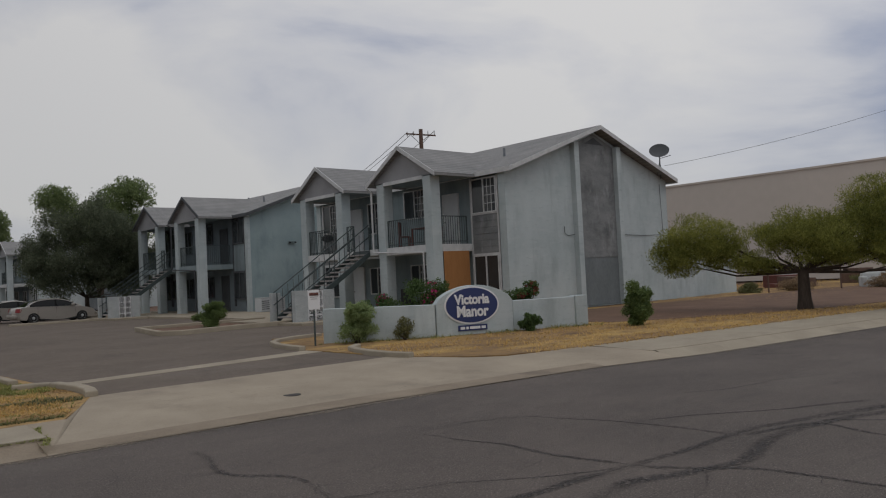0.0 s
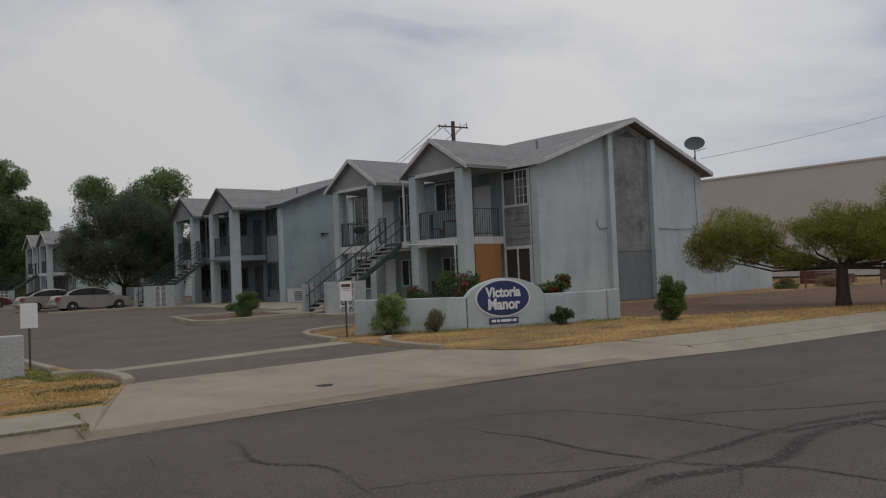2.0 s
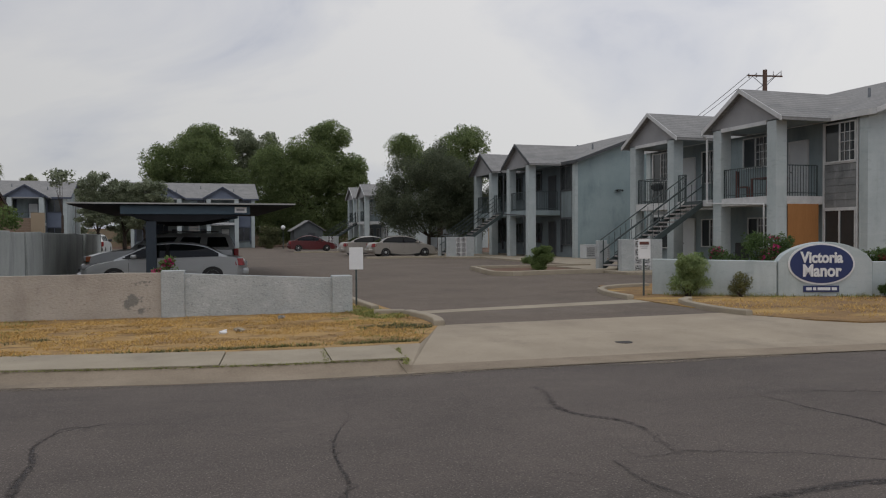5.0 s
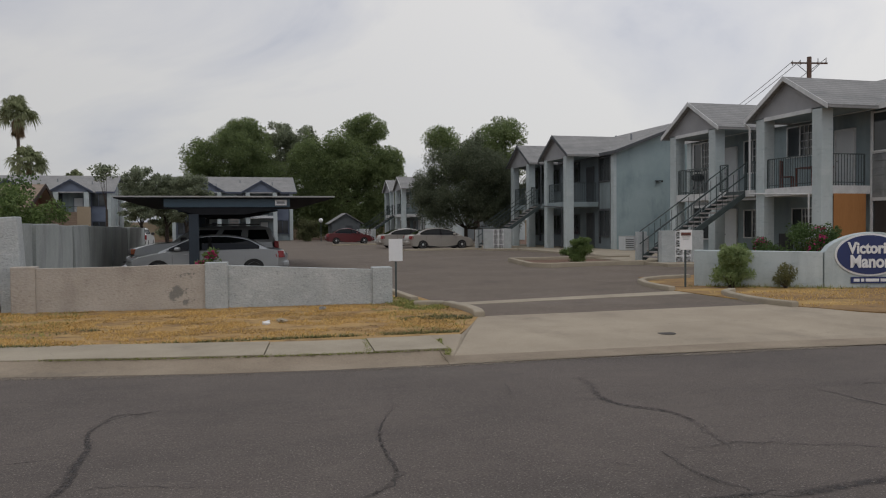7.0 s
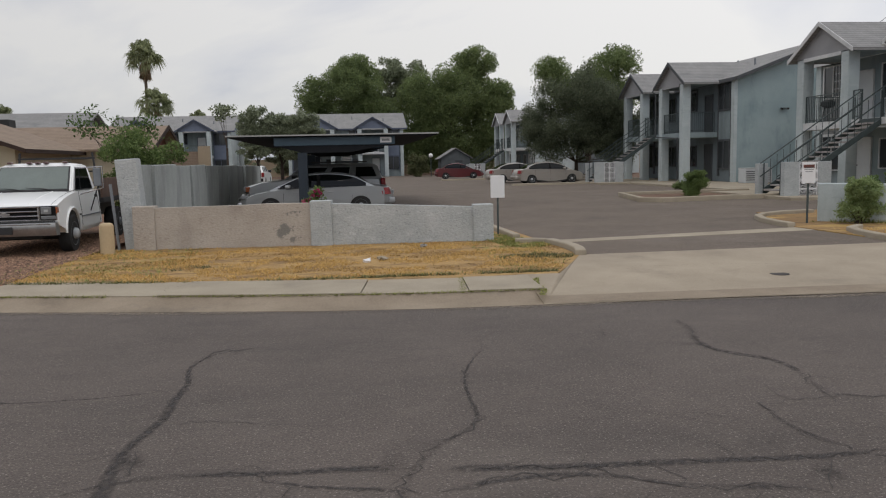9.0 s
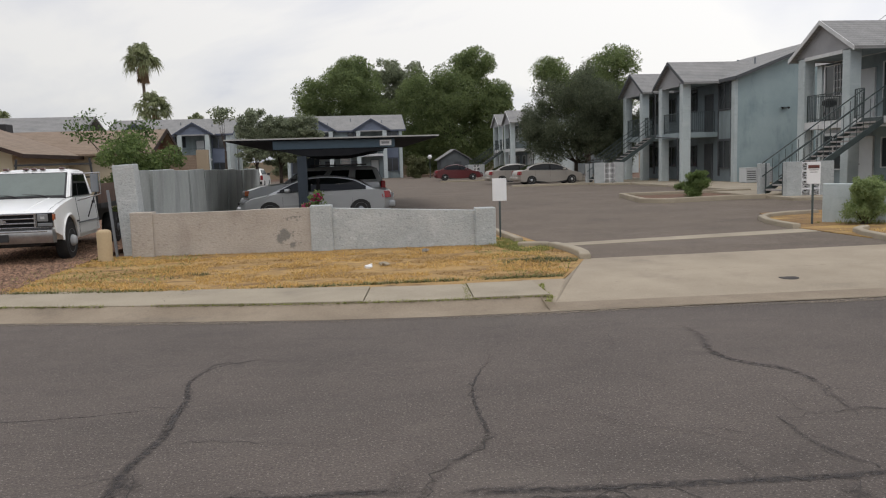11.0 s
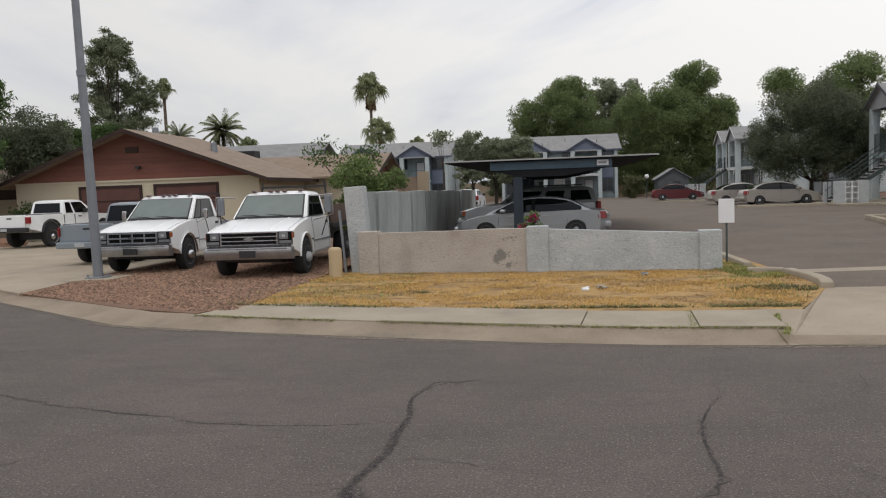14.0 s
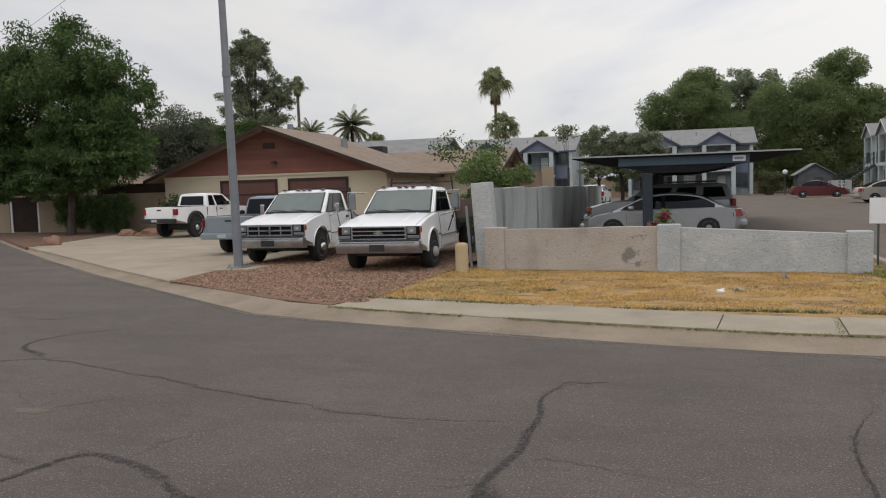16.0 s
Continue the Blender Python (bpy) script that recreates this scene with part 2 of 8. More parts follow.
M_WEEDMAT = leafy("dark_weed", (0.075, 0.085, 0.042), (0.17, 0.18, 0.085), 0.3)
M_GREENGRASS = leafy("green_grass", (0.15, 0.165, 0.045), (0.32, 0.33, 0.11), 0.25)
M_GRAVEL = surf("red_gravel_bed", (0.115, 0.062, 0.038), (0.23, 0.135, 0.085), 5, 0.95, 0.025, 28)
overlay(M_GRAVEL, (0.34, 0.22, 0.17), 22, (1, 1, 1), 0.6, 0.7, 0.7, 2)
M_STONE = surf("gravel_stone", (0.14, 0.078, 0.05), (0.29, 0.18, 0.12), 9, 0.9, 0.004, 60, per_piece=0.6, island=True)
M_STUCCO = surf("pale_blue_stucco", (0.37, 0.425, 0.43), (0.53, 0.58, 0.58), 0.6, 0.93, 0.006, 45, fine_amount=0.3)
overlay(M_STUCCO, (0.53, 0.565, 0.56), 2.6, (0.45, 0.45, 2.2), 0.52, 0.7, 0.5)
overlay(M_STUCCO, (0.25, 0.3, 0.31), 5.0, (0.5, 0.5, 2.0), 0.56, 0.74, 0.5)
overlay(M_STUCCO, (0.28, 0.315, 0.32), 1.1, (1.2, 1.2, 0.3), 0.52, 0.74, 0.7)
overlay(M_STUCCO, (0.5, 0.53, 0.53), 0.8, (1, 1, 0.6), 0.56, 0.7, 0.5)
M_STUCCO_B = surf("teal_stained_stucco", (0.225, 0.3, 0.31), (0.36, 0.435, 0.44), 0.4, 0.93, 0.006, 45, fine_amount=0.25)
overlay(M_STUCCO_B, (0.15, 0.215, 0.225), 0.7, (1, 1, 0.45), 0.5, 0.72, 0.85)
# recess stucco: the porches' shade is darkened into both base colours
M_RECESS = surf("grey_shaded_recess_stucco", (0.19, 0.24, 0.25), (0.29, 0.34, 0.35), 0.8, 0.93, 0.005, 45)
M_RECESS_B = surf("deep_shaded_recess_stucco", (0.125, 0.155, 0.17), (0.2, 0.235, 0.25), 0.8, 0.93, 0.005, 45)
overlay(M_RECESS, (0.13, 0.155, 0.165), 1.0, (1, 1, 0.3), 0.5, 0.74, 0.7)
M_PANEL = surf("weathered_grey_board", (0.15, 0.16, 0.165), (0.27, 0.275, 0.27), 0.9, 0.9, 0.003, 14, fine_amount=0.3, stretch=(1, 1, 2.5))
M_SHEDWALL = surf("dark_shed_board", (0.07, 0.08, 0.085), (0.12, 0.13, 0.135), 1.2, 0.9, 0.003, 20)
M_PANEL_LOW = surf("dark_lower_board", (0.13, 0.15, 0.155), (0.21, 0.23, 0.235), 1.2, 0.9, 0.003, 20, stretch=(1, 1, 0.4))
overlay(M_PANEL, (0.09, 0.092, 0.095), 0.55, (1, 1, 1), 0.52, 0.66, 0.75)
overlay(M_PANEL, (0.34, 0.35, 0.35), 2.2, (1, 1, 0.35), 0.56, 0.7, 0.8)
overlay(M_PANEL, (0.1, 0.105, 0.11), 1.4, (1, 1, 0.6), 0.58, 0.72, 0.8)
M_SIDING = surf("grey_gable_siding", (0.27, 0.27, 0.275), (0.34, 0.34, 0.345), 1.3, 0.9, 0.003, 30)
M_TRIM = surf("white_trim", (0.46, 0.47, 0.47), (0.68, 0.68, 0.67), 3, 0.7, 0.0, 30)
M_NAVY = surf("navy_trim", (0.055, 0.068, 0.1), (0.09, 0.105, 0.145), 2, 0.7)
M_BLUEBOARD = surf("slate_blue_board", (0.12, 0.145, 0.2), (0.17, 0.2, 0.26), 1.2, 0.85, 0.003, 25)
M_TRIM_DARK = surf("dark_trim", (0.05, 0.055, 0.06), (0.09, 0.095, 0.1), 2, 0.7)
M_SHINGLE = surf("grey_shingle", (0.185, 0.185, 0.182), (0.285, 0.28, 0.272), 1.3, 0.95, 0.008, 16, fine_amount=0.45)
overlay(M_SHINGLE, (0.34, 0.345, 0.34), 1.2, (1, 0.5, 1), 0.58, 0.75, 0.5)
overlay(M_SHINGLE, (0.13, 0.14, 0.145), 0.8, (1, 1, 1), 0.55, 0.75, 0.6)
courses(M_SHINGLE, 0.1, 0.22)
M_RAIL = surf("dark_green_iron", (0.035, 0.05, 0.05), (0.07, 0.09, 0.09), 5, 0.5)
M_TREAD = surf("stair_tread_concrete", (0.27, 0.25, 0.235), (0.4, 0.37, 0.35), 4, 0.9)
M_GLASS = dark_glass("window_glass", (0.03, 0.034, 0.036), 0.05)
M_CURTAIN = surf("pale_blind", (0.42, 0.43, 0.42), (0.52, 0.53, 0.52), 6, 0.9)
M_DOOR = surf("pale_door", (0.5, 0.52, 0.53), (0.58, 0.6, 0.6), 2, 0.6)
M_DOOR_DARK = surf("dark_door", (0.03, 0.035, 0.04), (0.06, 0.065, 0.07), 2, 0.6)
M_PLY = surf("orange_plywood", (0.33, 0.145, 0.045), (0.43, 0.2, 0.07), 2, 0.8, 0.002, 30, stretch=(1, 1, 0.2))
M_WALLPAINT = surf("painted_block_wall", (0.335, 0.36, 0.36), (0.5, 0.52, 0.515), 1.6, 0.95, 0.02, 26, fine_amount=0.45, stretch=(0.9, 0.9, 1.3))
overlay(M_WALLPAINT, (0.25, 0.265, 0.265), 17.0, (0.8, 0.8, 1.6), 0.6, 0.68, 0.75, 3)
overlay(M_WALLPAINT, (0.6, 0.62, 0.61), 9.0, (0.7, 0.7, 1.6), 0.57, 0.68, 0.5, 4)
overlay(M_WALLPAINT, (0.28, 0.28, 0.26), 1.6, (1, 1, 0.35), 0.56, 0.76, 0.6)
M_WALLTAN = surf("beige_block_wall", (0.35, 0.31, 0.265), (0.48, 0.435, 0.38), 1.4, 0.95, 0.018, 24, fine_amount=0.4, stretch=(0.8, 0.8, 1.4))
overlay(M_WALLTAN, (0.22, 0.19, 0.165), 15.0, (0.6, 0.6, 1.6), 0.6, 0.69, 0.6, 3)
overlay(M_WALLTAN, (0.27, 0.235, 0.2), 1.6, (1, 1, 0.35), 0.56, 0.76, 0.6)
M_FENCE = surf("weathered_fence_panel", (0.25, 0.27, 0.26), (0.4, 0.425, 0.405), 0.8, 0.95, 0.012, 24, fine_amount=0.3, per_piece=0.1)
overlay(M_FENCE, (0.2, 0.21, 0.2), 1.6, (1.2, 1.2, 0.35), 0.5, 0.75, 0.6)
overlay(M_FENCE, (0.46, 0.485, 0.465), 5.0, (1, 1, 0.6), 0.56, 0.72, 0.45)
# dark tone for the shadow in the joints between fence panels
M_FENCE_JOINT = surf("fence_joint_shadow", (0.12, 0.125, 0.12), (0.2, 0.21, 0.2), 3, 0.95)
M_STAIN = surf("grey_stain", (0.17, 0.17, 0.16), (0.33, 0.32, 0.3), 5, 0.93, 0.01, 30)
M_WALLTAN_N = M_WALLTAN.node_tree
wt_n, wt_l = M_WALLTAN_N.nodes, M_WALLTAN_N.links
wt_b = wt_n["Principled BSDF"]
wt_old = wt_b.inputs["Base Color"].links[0].from_socket
wt_co = wt_n.new("ShaderNodeTexCoord")
wt_no = wt_n.new("ShaderNodeTexNoise")
wt_no.inputs["Scale"].default_value = 3.4
wt_no.inputs["Detail"].default_value = 7
wt_no.inputs["Roughness"].default_value = 0.7
wt_mp = wt_n.new("ShaderNodeMapping")
wt_mp.inputs["Scale"].default_value = (0.95, 0.0, 0.7)
wt_ln = wt_n.new("ShaderNodeVectorMath")
wt_ln.operation = "LENGTH"
wt_add = wt_n.new("ShaderNodeMath")
wt_add.operation = "MULTIPLY_ADD"
wt_add.inputs[1].default_value = 1.7
wt_rp = wt_n.new("ShaderNodeValToRGB")
wt_rp.color_ramp.elements[0].position, wt_rp.color_ramp.elements[1].position = 0.9, 1.12
wt_rp.color_ramp.elements[0].color, wt_rp.color_ramp.elements[1].color = (1, 1, 1, 1), (0, 0, 0, 1)
wt_mx = wt_n.new("ShaderNodeMix")
wt_mx.data_type = "RGBA"
wt_mx.inputs[7].default_value = (0.21, 0.205, 0.185, 1)
wt_l.new(wt_co.outputs["Object"], wt_no.inputs["Vector"])
wt_l.new(wt_co.outputs["Object"], wt_mp.inputs["Vector"])
wt_mp.vector_type = "POINT"
wt_mp.inputs["Location"].default_value = (-2.95 * 0.95, 0, -0.42 * 0.7)
wt_l.new(wt_mp.outputs["Vector"], wt_ln.inputs[0])
wt_l.new(wt_no.outputs["Fac"], wt_add.inputs[0])
wt_l.new(wt_ln.outputs["Value"], wt_add.inputs[2])
wt_l.new(wt_add.outputs["Value"], wt_rp.inputs["Fac"])
wt_l.new(wt_rp.outputs["Color"], wt_mx.inputs["Factor"])
wt_l.new(wt_old, wt_mx.inputs[6])
wt_l.new(wt_mx.outputs[2], wt_b.inputs["Base Color"])
M_SIGNBLUE = paint("sign_blue", (0.02, 0.035, 0.13), 0.45, coat=0.2)
M_WHITE = surf("white_paint", (0.7, 0.7, 0.7), (0.8, 0.8, 0.8), 3, 0.6)
M_WAREHOUSE = surf("tan_warehouse_wall", (0.57, 0.52, 0.46), (0.64, 0.58, 0.52), 0.08, 0.95, 0.0, 1.5)
M_CARPORT = surf("blue_carport_steel", (0.04, 0.075, 0.105), (0.065, 0.11, 0.145), 1.5, 0.5)
M_CARPORT_TOP = surf("pale_carport_sheet", (0.3, 0.3, 0.28), (0.42, 0.42, 0.4), 1.5, 0.6)
M_CARPORT_POST = surf("dark_blue_post", (0.012, 0.02, 0.03), (0.022, 0.034, 0.048), 3, 0.6)
# near black: the shade under the carport roof is put into this colour
M_CARPORT_UNDER = surf("shade_dark_carport_underside", (0.012, 0.013, 0.015), (0.024, 0.025, 0.028), 1.5, 0.9, spec=0.2)
M_BARK = surf("bark", (0.03, 0.022, 0.017), (0.085, 0.065, 0.05), 6, 0.95, 0.02, 25, stretch=(1, 1, 0.3))
M_PALMBARK = surf("palm_bark", (0.1, 0.075, 0.055), (0.2, 0.16, 0.12), 5, 0.95, 0.02, 20)
M_PINE = leafy("pine_foliage", (0.125, 0.165, 0.075), (0.27, 0.335, 0.14), 0.55)
M_OLIVE = leafy("olive_foliage", (0.145, 0.17, 0.11), (0.38, 0.42, 0.28), 0.55)
M_GREYGREEN = leafy("grey_green_foliage", (0.11, 0.13, 0.08), (0.31, 0.34, 0.21), 0.5)
M_DARKOLIVE = leafy("dark_olive_foliage", (0.08, 0.098, 0.062), (0.19, 0.215, 0.135), 0.5)
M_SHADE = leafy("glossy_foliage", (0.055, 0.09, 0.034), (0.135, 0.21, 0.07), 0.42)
M_ACACIA = leafy("yellow_green_foliage", (0.11, 0.13, 0.035), (0.4, 0.4, 0.1), 0.5)
M_BUSH = leafy("fresh_green_foliage", (0.085, 0.13, 0.045), (0.22, 0.29, 0.1), 0.4)
M_FEATHER = leafy("feathery_green_foliage", (0.19, 0.25, 0.1), (0.38, 0.46, 0.22), 0.55)
M_BUSHDRY = leafy("dry_green_foliage", (0.09, 0.1, 0.04), (0.24, 0.23, 0.1))
M_BLOOM = leafy("pink_blossom", (0.5, 0.025, 0.15), (0.72, 0.09, 0.26))
M_REDBLOOM = leafy("red_brown_blossom", (0.2, 0.05, 0.04), (0.34, 0.09, 0.07))
M_PALM = leafy("palm_frond", (0.14, 0.165, 0.085), (0.34, 0.37, 0.2), 0.5)
M_DATE = leafy("date_frond", (0.16, 0.18, 0.1), (0.36, 0.38, 0.23), 0.5)
M_THATCH = leafy("dead_frond", (0.2, 0.14, 0.085), (0.38, 0.28, 0.17), 0.4)
M_DEADGRASS = leafy("dead_grass", (0.28, 0.18, 0.08), (0.46, 0.31, 0.14), 0.4)
M_GALV = surf("galvanised_steel", (0.17, 0.185, 0.2), (0.24, 0.255, 0.27), 2.5, 0.5, metal=0.3)
M_WOODPOLE = surf("utility_pole_wood", (0.09, 0.055, 0.04), (0.16, 0.1, 0.075), 3, 0.9, stretch=(1, 1, 0.1))
M_HOUSE = surf("cream_house_wall", (0.46, 0.4, 0.29), (0.53, 0.465, 0.345), 0.7, 0.93, 0.005, 40)
M_REDSIDING = surf("red_brown_siding", (0.13, 0.05, 0.035), (0.19, 0.075, 0.052), 2, 0.85, 0.003, 20, per_piece=0.15, stretch=(0.3, 1, 1))
M_FASCIA = surf("dark_brown_fascia", (0.03, 0.019, 0.015), (0.052, 0.033, 0.026), 2, 0.85, spec=0.3)
M_BROWNROOF = surf("brown_shingle", (0.19, 0.14, 0.1), (0.29, 0.22, 0.165), 1.4, 0.95, 0.008, 14, fine_amount=0.4)
courses(M_BROWNROOF, 0.08, 0.16)
M_GARAGE = surf("red_brown_garage_door", (0.085, 0.035, 0.028), (0.12, 0.05, 0.04), 2, 0.75)
M_TANWALL = surf("tan_garden_wall", (0.3, 0.24, 0.165), (0.36, 0.29, 0.205), 0.9, 0.93, 0.006, 35)
M_BOLLARD = surf("tan_bollard_paint", (0.42, 0.32, 0.19), (0.5, 0.39, 0.24), 3, 0.85, 0.004, 30)
M_CARWHITE = paint("white_car_paint", (0.88, 0.885, 0.865), 0.3)
M_CARGREY = paint("blue_grey_car_paint", (0.22, 0.255, 0.28), 0.35)
M_CARSILVER = paint("silver_car_paint", (0.37, 0.385, 0.39), 0.28, 0.4)
M_CARTAN = paint("champagne_car_paint", (0.38, 0.35, 0.31), 0.32, 0.3)
M_CARRED = paint("red_car_paint", (0.1, 0.008, 0.01), 0.3)
M_CHROME = surf("chrome", (0.5, 0.5, 0.5), (0.62, 0.62, 0.61), 6, 0.16, metal=1.0)
M_RUBBER = surf("tyre_rubber", (0.012, 0.012, 0.012), (0.025, 0.025, 0.024), 8, 0.85)
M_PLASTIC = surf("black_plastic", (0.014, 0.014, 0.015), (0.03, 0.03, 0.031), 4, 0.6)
M_GRILLE = surf("black_grille", (0.004, 0.004, 0.004), (0.01, 0.01, 0.01), 5, 0.75, spec=0.15)
M_TAIL = paint("red_lamp_lens", (0.24, 0.006, 0.008), 0.35, coat=0.1)
M_AMBER = paint("amber_lamp_lens", (0.3, 0.075, 0.02), 0.25)
M_LENS = surf("clear_lamp_lens", (0.14, 0.145, 0.15), (0.24, 0.25, 0.25), 6, 0.08)
M_CARGLASS = dark_glass("car_glass", (0.004, 0.005, 0.005), 0.04, 0.25)
# base colour raised so the glass carries a painted sky reflection
M_WINDSHIELD = dark_glass("sky_lightened_windshield_glass", (0.085, 0.108, 0.1), 0.04, 0.8)
M_BUMPER = surf("dull_chrome", (0.3, 0.3, 0.3), (0.48, 0.48, 0.47), 5, 0.3, metal=0.85)
M_REDLAMP = paint("dull_red_lens", (0.09, 0.035, 0.03), 0.35)
M_ROCK = surf("tan_rock", (0.25, 0.16, 0.1), (0.4, 0.28, 0.19), 4, 0.95, 0.02, 20)
M_REDROCK = surf("red_brown_rock", (0.16, 0.085, 0.055), (0.29, 0.17, 0.115), 3, 0.95, 0.02, 18)
M_ACUNIT = surf("grey_metal_cabinet", (0.36, 0.38, 0.38), (0.45, 0.46, 0.46), 3, 0.6)
M_WOOD = surf("red_brown_wood", (0.1, 0.03, 0.022), (0.16, 0.055, 0.04), 3, 0.6)


# ---- building helpers ----
def finish(name, bm, material, smooth=None):
    me = bpy.data.meshes.new(name)
    bm.to_mesh(me)
    bm.free()
    me.materials.append(material)
    if smooth is not None:
        me.polygons.foreach_set("use_smooth", [True] * len(me.polygons))
        me.set_sharp_from_angle(angle=radians(smooth))
    return me


def part(name, bm, material, parent, label="", smooth=None):
    ob = new(name, finish(name, bm, material, smooth))
    ob.parent = parent
    if label:
        ob["label"] = label
    return ob


def thing(name, m, label, category, group="", kind=""):
    ob = new(name)
    ob.empty_display_size = 0.2
    ob.matrix_world = m
    return tagged(ob, label, category, group, kind)


def setting(name, bm, material, label, category, smooth=None):
    return tagged(new(name, finish(name, bm, material, smooth)), label, category, kind="structure")


def box(bm, x0, x1, y0, y1, z0, z1, bevel=0.0):
    r = bmesh.ops.create_cube(bm, size=1.0)
    vs = r["verts"]
    bmesh.ops.scale(bm, vec=(x1 - x0, y1 - y0, z1 - z0), verts=vs)
    bmesh.ops.translate(bm, vec=((x0 + x1) / 2, (y0 + y1) / 2, (z0 + z1) / 2), verts=vs)
    if bevel:
        es = list({e for v in vs for e in v.link_edges})
        bmesh.ops.bevel(bm, geom=es, offset=bevel, segments=2, affect="EDGES", profile=0.5)
    return bm


def boxed(*a, bevel=0.0):
    return box(bmesh.new(), *a, bevel=bevel)


def bar(bm, a, b, r0, r1=None, sides=6):
    """A round or square bar from a to b."""
    a, b = Vector(a), Vector(b)
    r1 = r0 if r1 is None else r1
    q = (b - a).to_track_quat("Z", "Y")
    rings = []
    for p, r in ((a, r0), (b, r1)):
        rings.append([bm.verts.new(p + q @ Vector((r * math.cos(2 * math.pi * (k + 0.5) / sides), r * math.sin(2 * math.pi * (k + 0.5) / sides), 0))) for k in range(sides)])
    for k in range(sides):
        bm.faces.new((rings[0][k], rings[0][(k + 1) % sides], rings[1][(k + 1) % sides], rings[1][k]))
    bm.faces.new(rings[0][::-1])
    bm.faces.new(rings[1])
    return bm


def tube(bm, pts, radii, sides=8):
    """A tapered tube along points."""
    rings = []
    for i, p in enumerate(pts):
        d = Vector(pts[min(i + 1, len(pts) - 1)]) - Vector(pts[max(i - 1, 0)])
        q = d.to_track_quat("Z", "Y")
        rings.append([bm.verts.new(Vector(p) + q @ Vector((radii[i] * math.cos(2 * math.pi * k / sides), radii[i] * math.sin(2 * math.pi * k / sides), 0))) for k in range(sides)])
    for a, b in zip(rings, rings[1:]):
        for k in range(sides):
            bm.faces.new((a[k], a[(k + 1) % sides], b[(k + 1) % sides], b[k]))
    bm.faces.new(rings[0][::-1])
    bm.faces.new(rings[-1])
    return bm


def prism(bm, outline, z0, z1):
    """A flat outline raised from z0 to z1."""
    lo = [bm.verts.new((x, y, z0)) for x, y in outline]
    hi = [bm.verts.new((x, y, z1)) for x, y in outline]
    n = len(outline)
    for k in range(n):
        bm.faces.new((lo[k], lo[(k + 1) % n], hi[(k + 1) % n], hi[k]))
    bm.faces.new(hi)
    bm.faces.new(lo[::-1])
    bmesh.ops.recalc_face_normals(bm, faces=bm.faces)
    return bm


def prism_axis(bm, outline, a0, a1, axis):
    """An outline in the plane across an axis (0: its points are y, z; 1: x, z), drawn from a0 to a1."""
    def place(p, a):
        return (a, p[0], p[1]) if axis == 0 else (p[0], a, p[1])
    lo = [bm.verts.new(place(p, a0)) for p in outline]
    hi = [bm.verts.new(place(p, a1)) for p in outline]
    n = len(outline)
    for k in range(n):
        bm.faces.new((lo[k], lo[(k + 1) % n], hi[(k + 1) % n], hi[k]))
    bm.faces.new(hi)
    bm.faces.new(lo[::-1])
    bmesh.ops.recalc_face_normals(bm, faces=bm.faces)
    return bm


def slab3(bm, corners, thick):
    """A plate on four or more corners in space, thickened downwards."""
    top = [bm.verts.new(c) for c in corners]
    low = [bm.verts.new((c[0], c[1], c[2] - thick)) for c in corners]
    n = len(corners)
    bm.faces.new(top)
    bm.faces.new(low[::-1])
    for k in range(n):
        bm.faces.new((top[k], low[k], low[(k + 1) % n], top[(k + 1) % n]))
    bmesh.ops.recalc_face_normals(bm, faces=bm.faces)
    return bm


def strip(line, offset0, offset1):
    """An outline between two offsets to the left of a polyline."""
    def shifted(d):
        out = []
        for i, p in enumerate(line):
            a, b = Vector(line[max(i - 1, 0)]), Vector(line[min(i + 1, len(line) - 1)])
            t = (b - a).normalized()
            out.append((p[0] - t.y * d, p[1] + t.x * d))
        return out
    return shifted(offset0), shifted(offset1)


def ribbon(bm, left, right, zl, zr):
    a = [bm.verts.new((*p, zl)) for p in left]
    b = [bm.verts.new((*p, zr)) for p in right]
    for k in range(len(a) - 1):
        bm.faces.new((a[k], a[k + 1], b[k + 1], b[k]))
    return bm


# ---- ground ----
setting("ground", boxed(-2500, 2500, -2500, 2500, -1.2, -0.16), M_DIRT, "flat dusty earth reaching to the horizon", "ground")
EDGE = [(-60, 50), (-30, 28.0), (-18.6, 19.15), (-13.4, 15.3), (-9.6, 12.7), (-6.3, 10.45), (-5.3, 10.16), (-4.4, 9.9), (-3.1, 9.6), (-1.9, 9.34), (-0.4, 9.03), (1.0, 8.85), (2.4, 8.78),
        (6.5, 8.6), (11.0, 8.15), (13.4, 7.6), (18.7, 7.0), (26, 6.2), (60, 2.4), (140, -7.2)]
setting("road", prism(bmesh.new(), EDGE[::-1] + [(-60, -14), (140, -14)], -0.155, -0.1), M_ASPHALT, "worn grey asphalt street with sealed cracks", "road")

# the rolled kerb and gutter along the far edge of the street
for name, stretch in (("kerb_west", EDGE[:13]), ("kerb_east", [(12.6, 7.78)] + EDGE[15:])):
    k0, k1 = strip(stretch, 0.0, 0.3)
    k2, k3 = strip(stretch, 0.5, 0.62)
    kerb = ribbon(bmesh.new(), k0, k1, -0.097, -0.065)
    ribbon(kerb, k1, k2, -0.065, 0.0)
    ribbon(kerb, k2, k3, 0.0, 0.003)
    bmesh.ops.remove_doubles(kerb, verts=kerb.verts, dist=0.001)
    setting(name, kerb, M_KERB if name == "kerb_west" else M_WALK, "stained rolled concrete kerb and gutter", "kerb", 40)

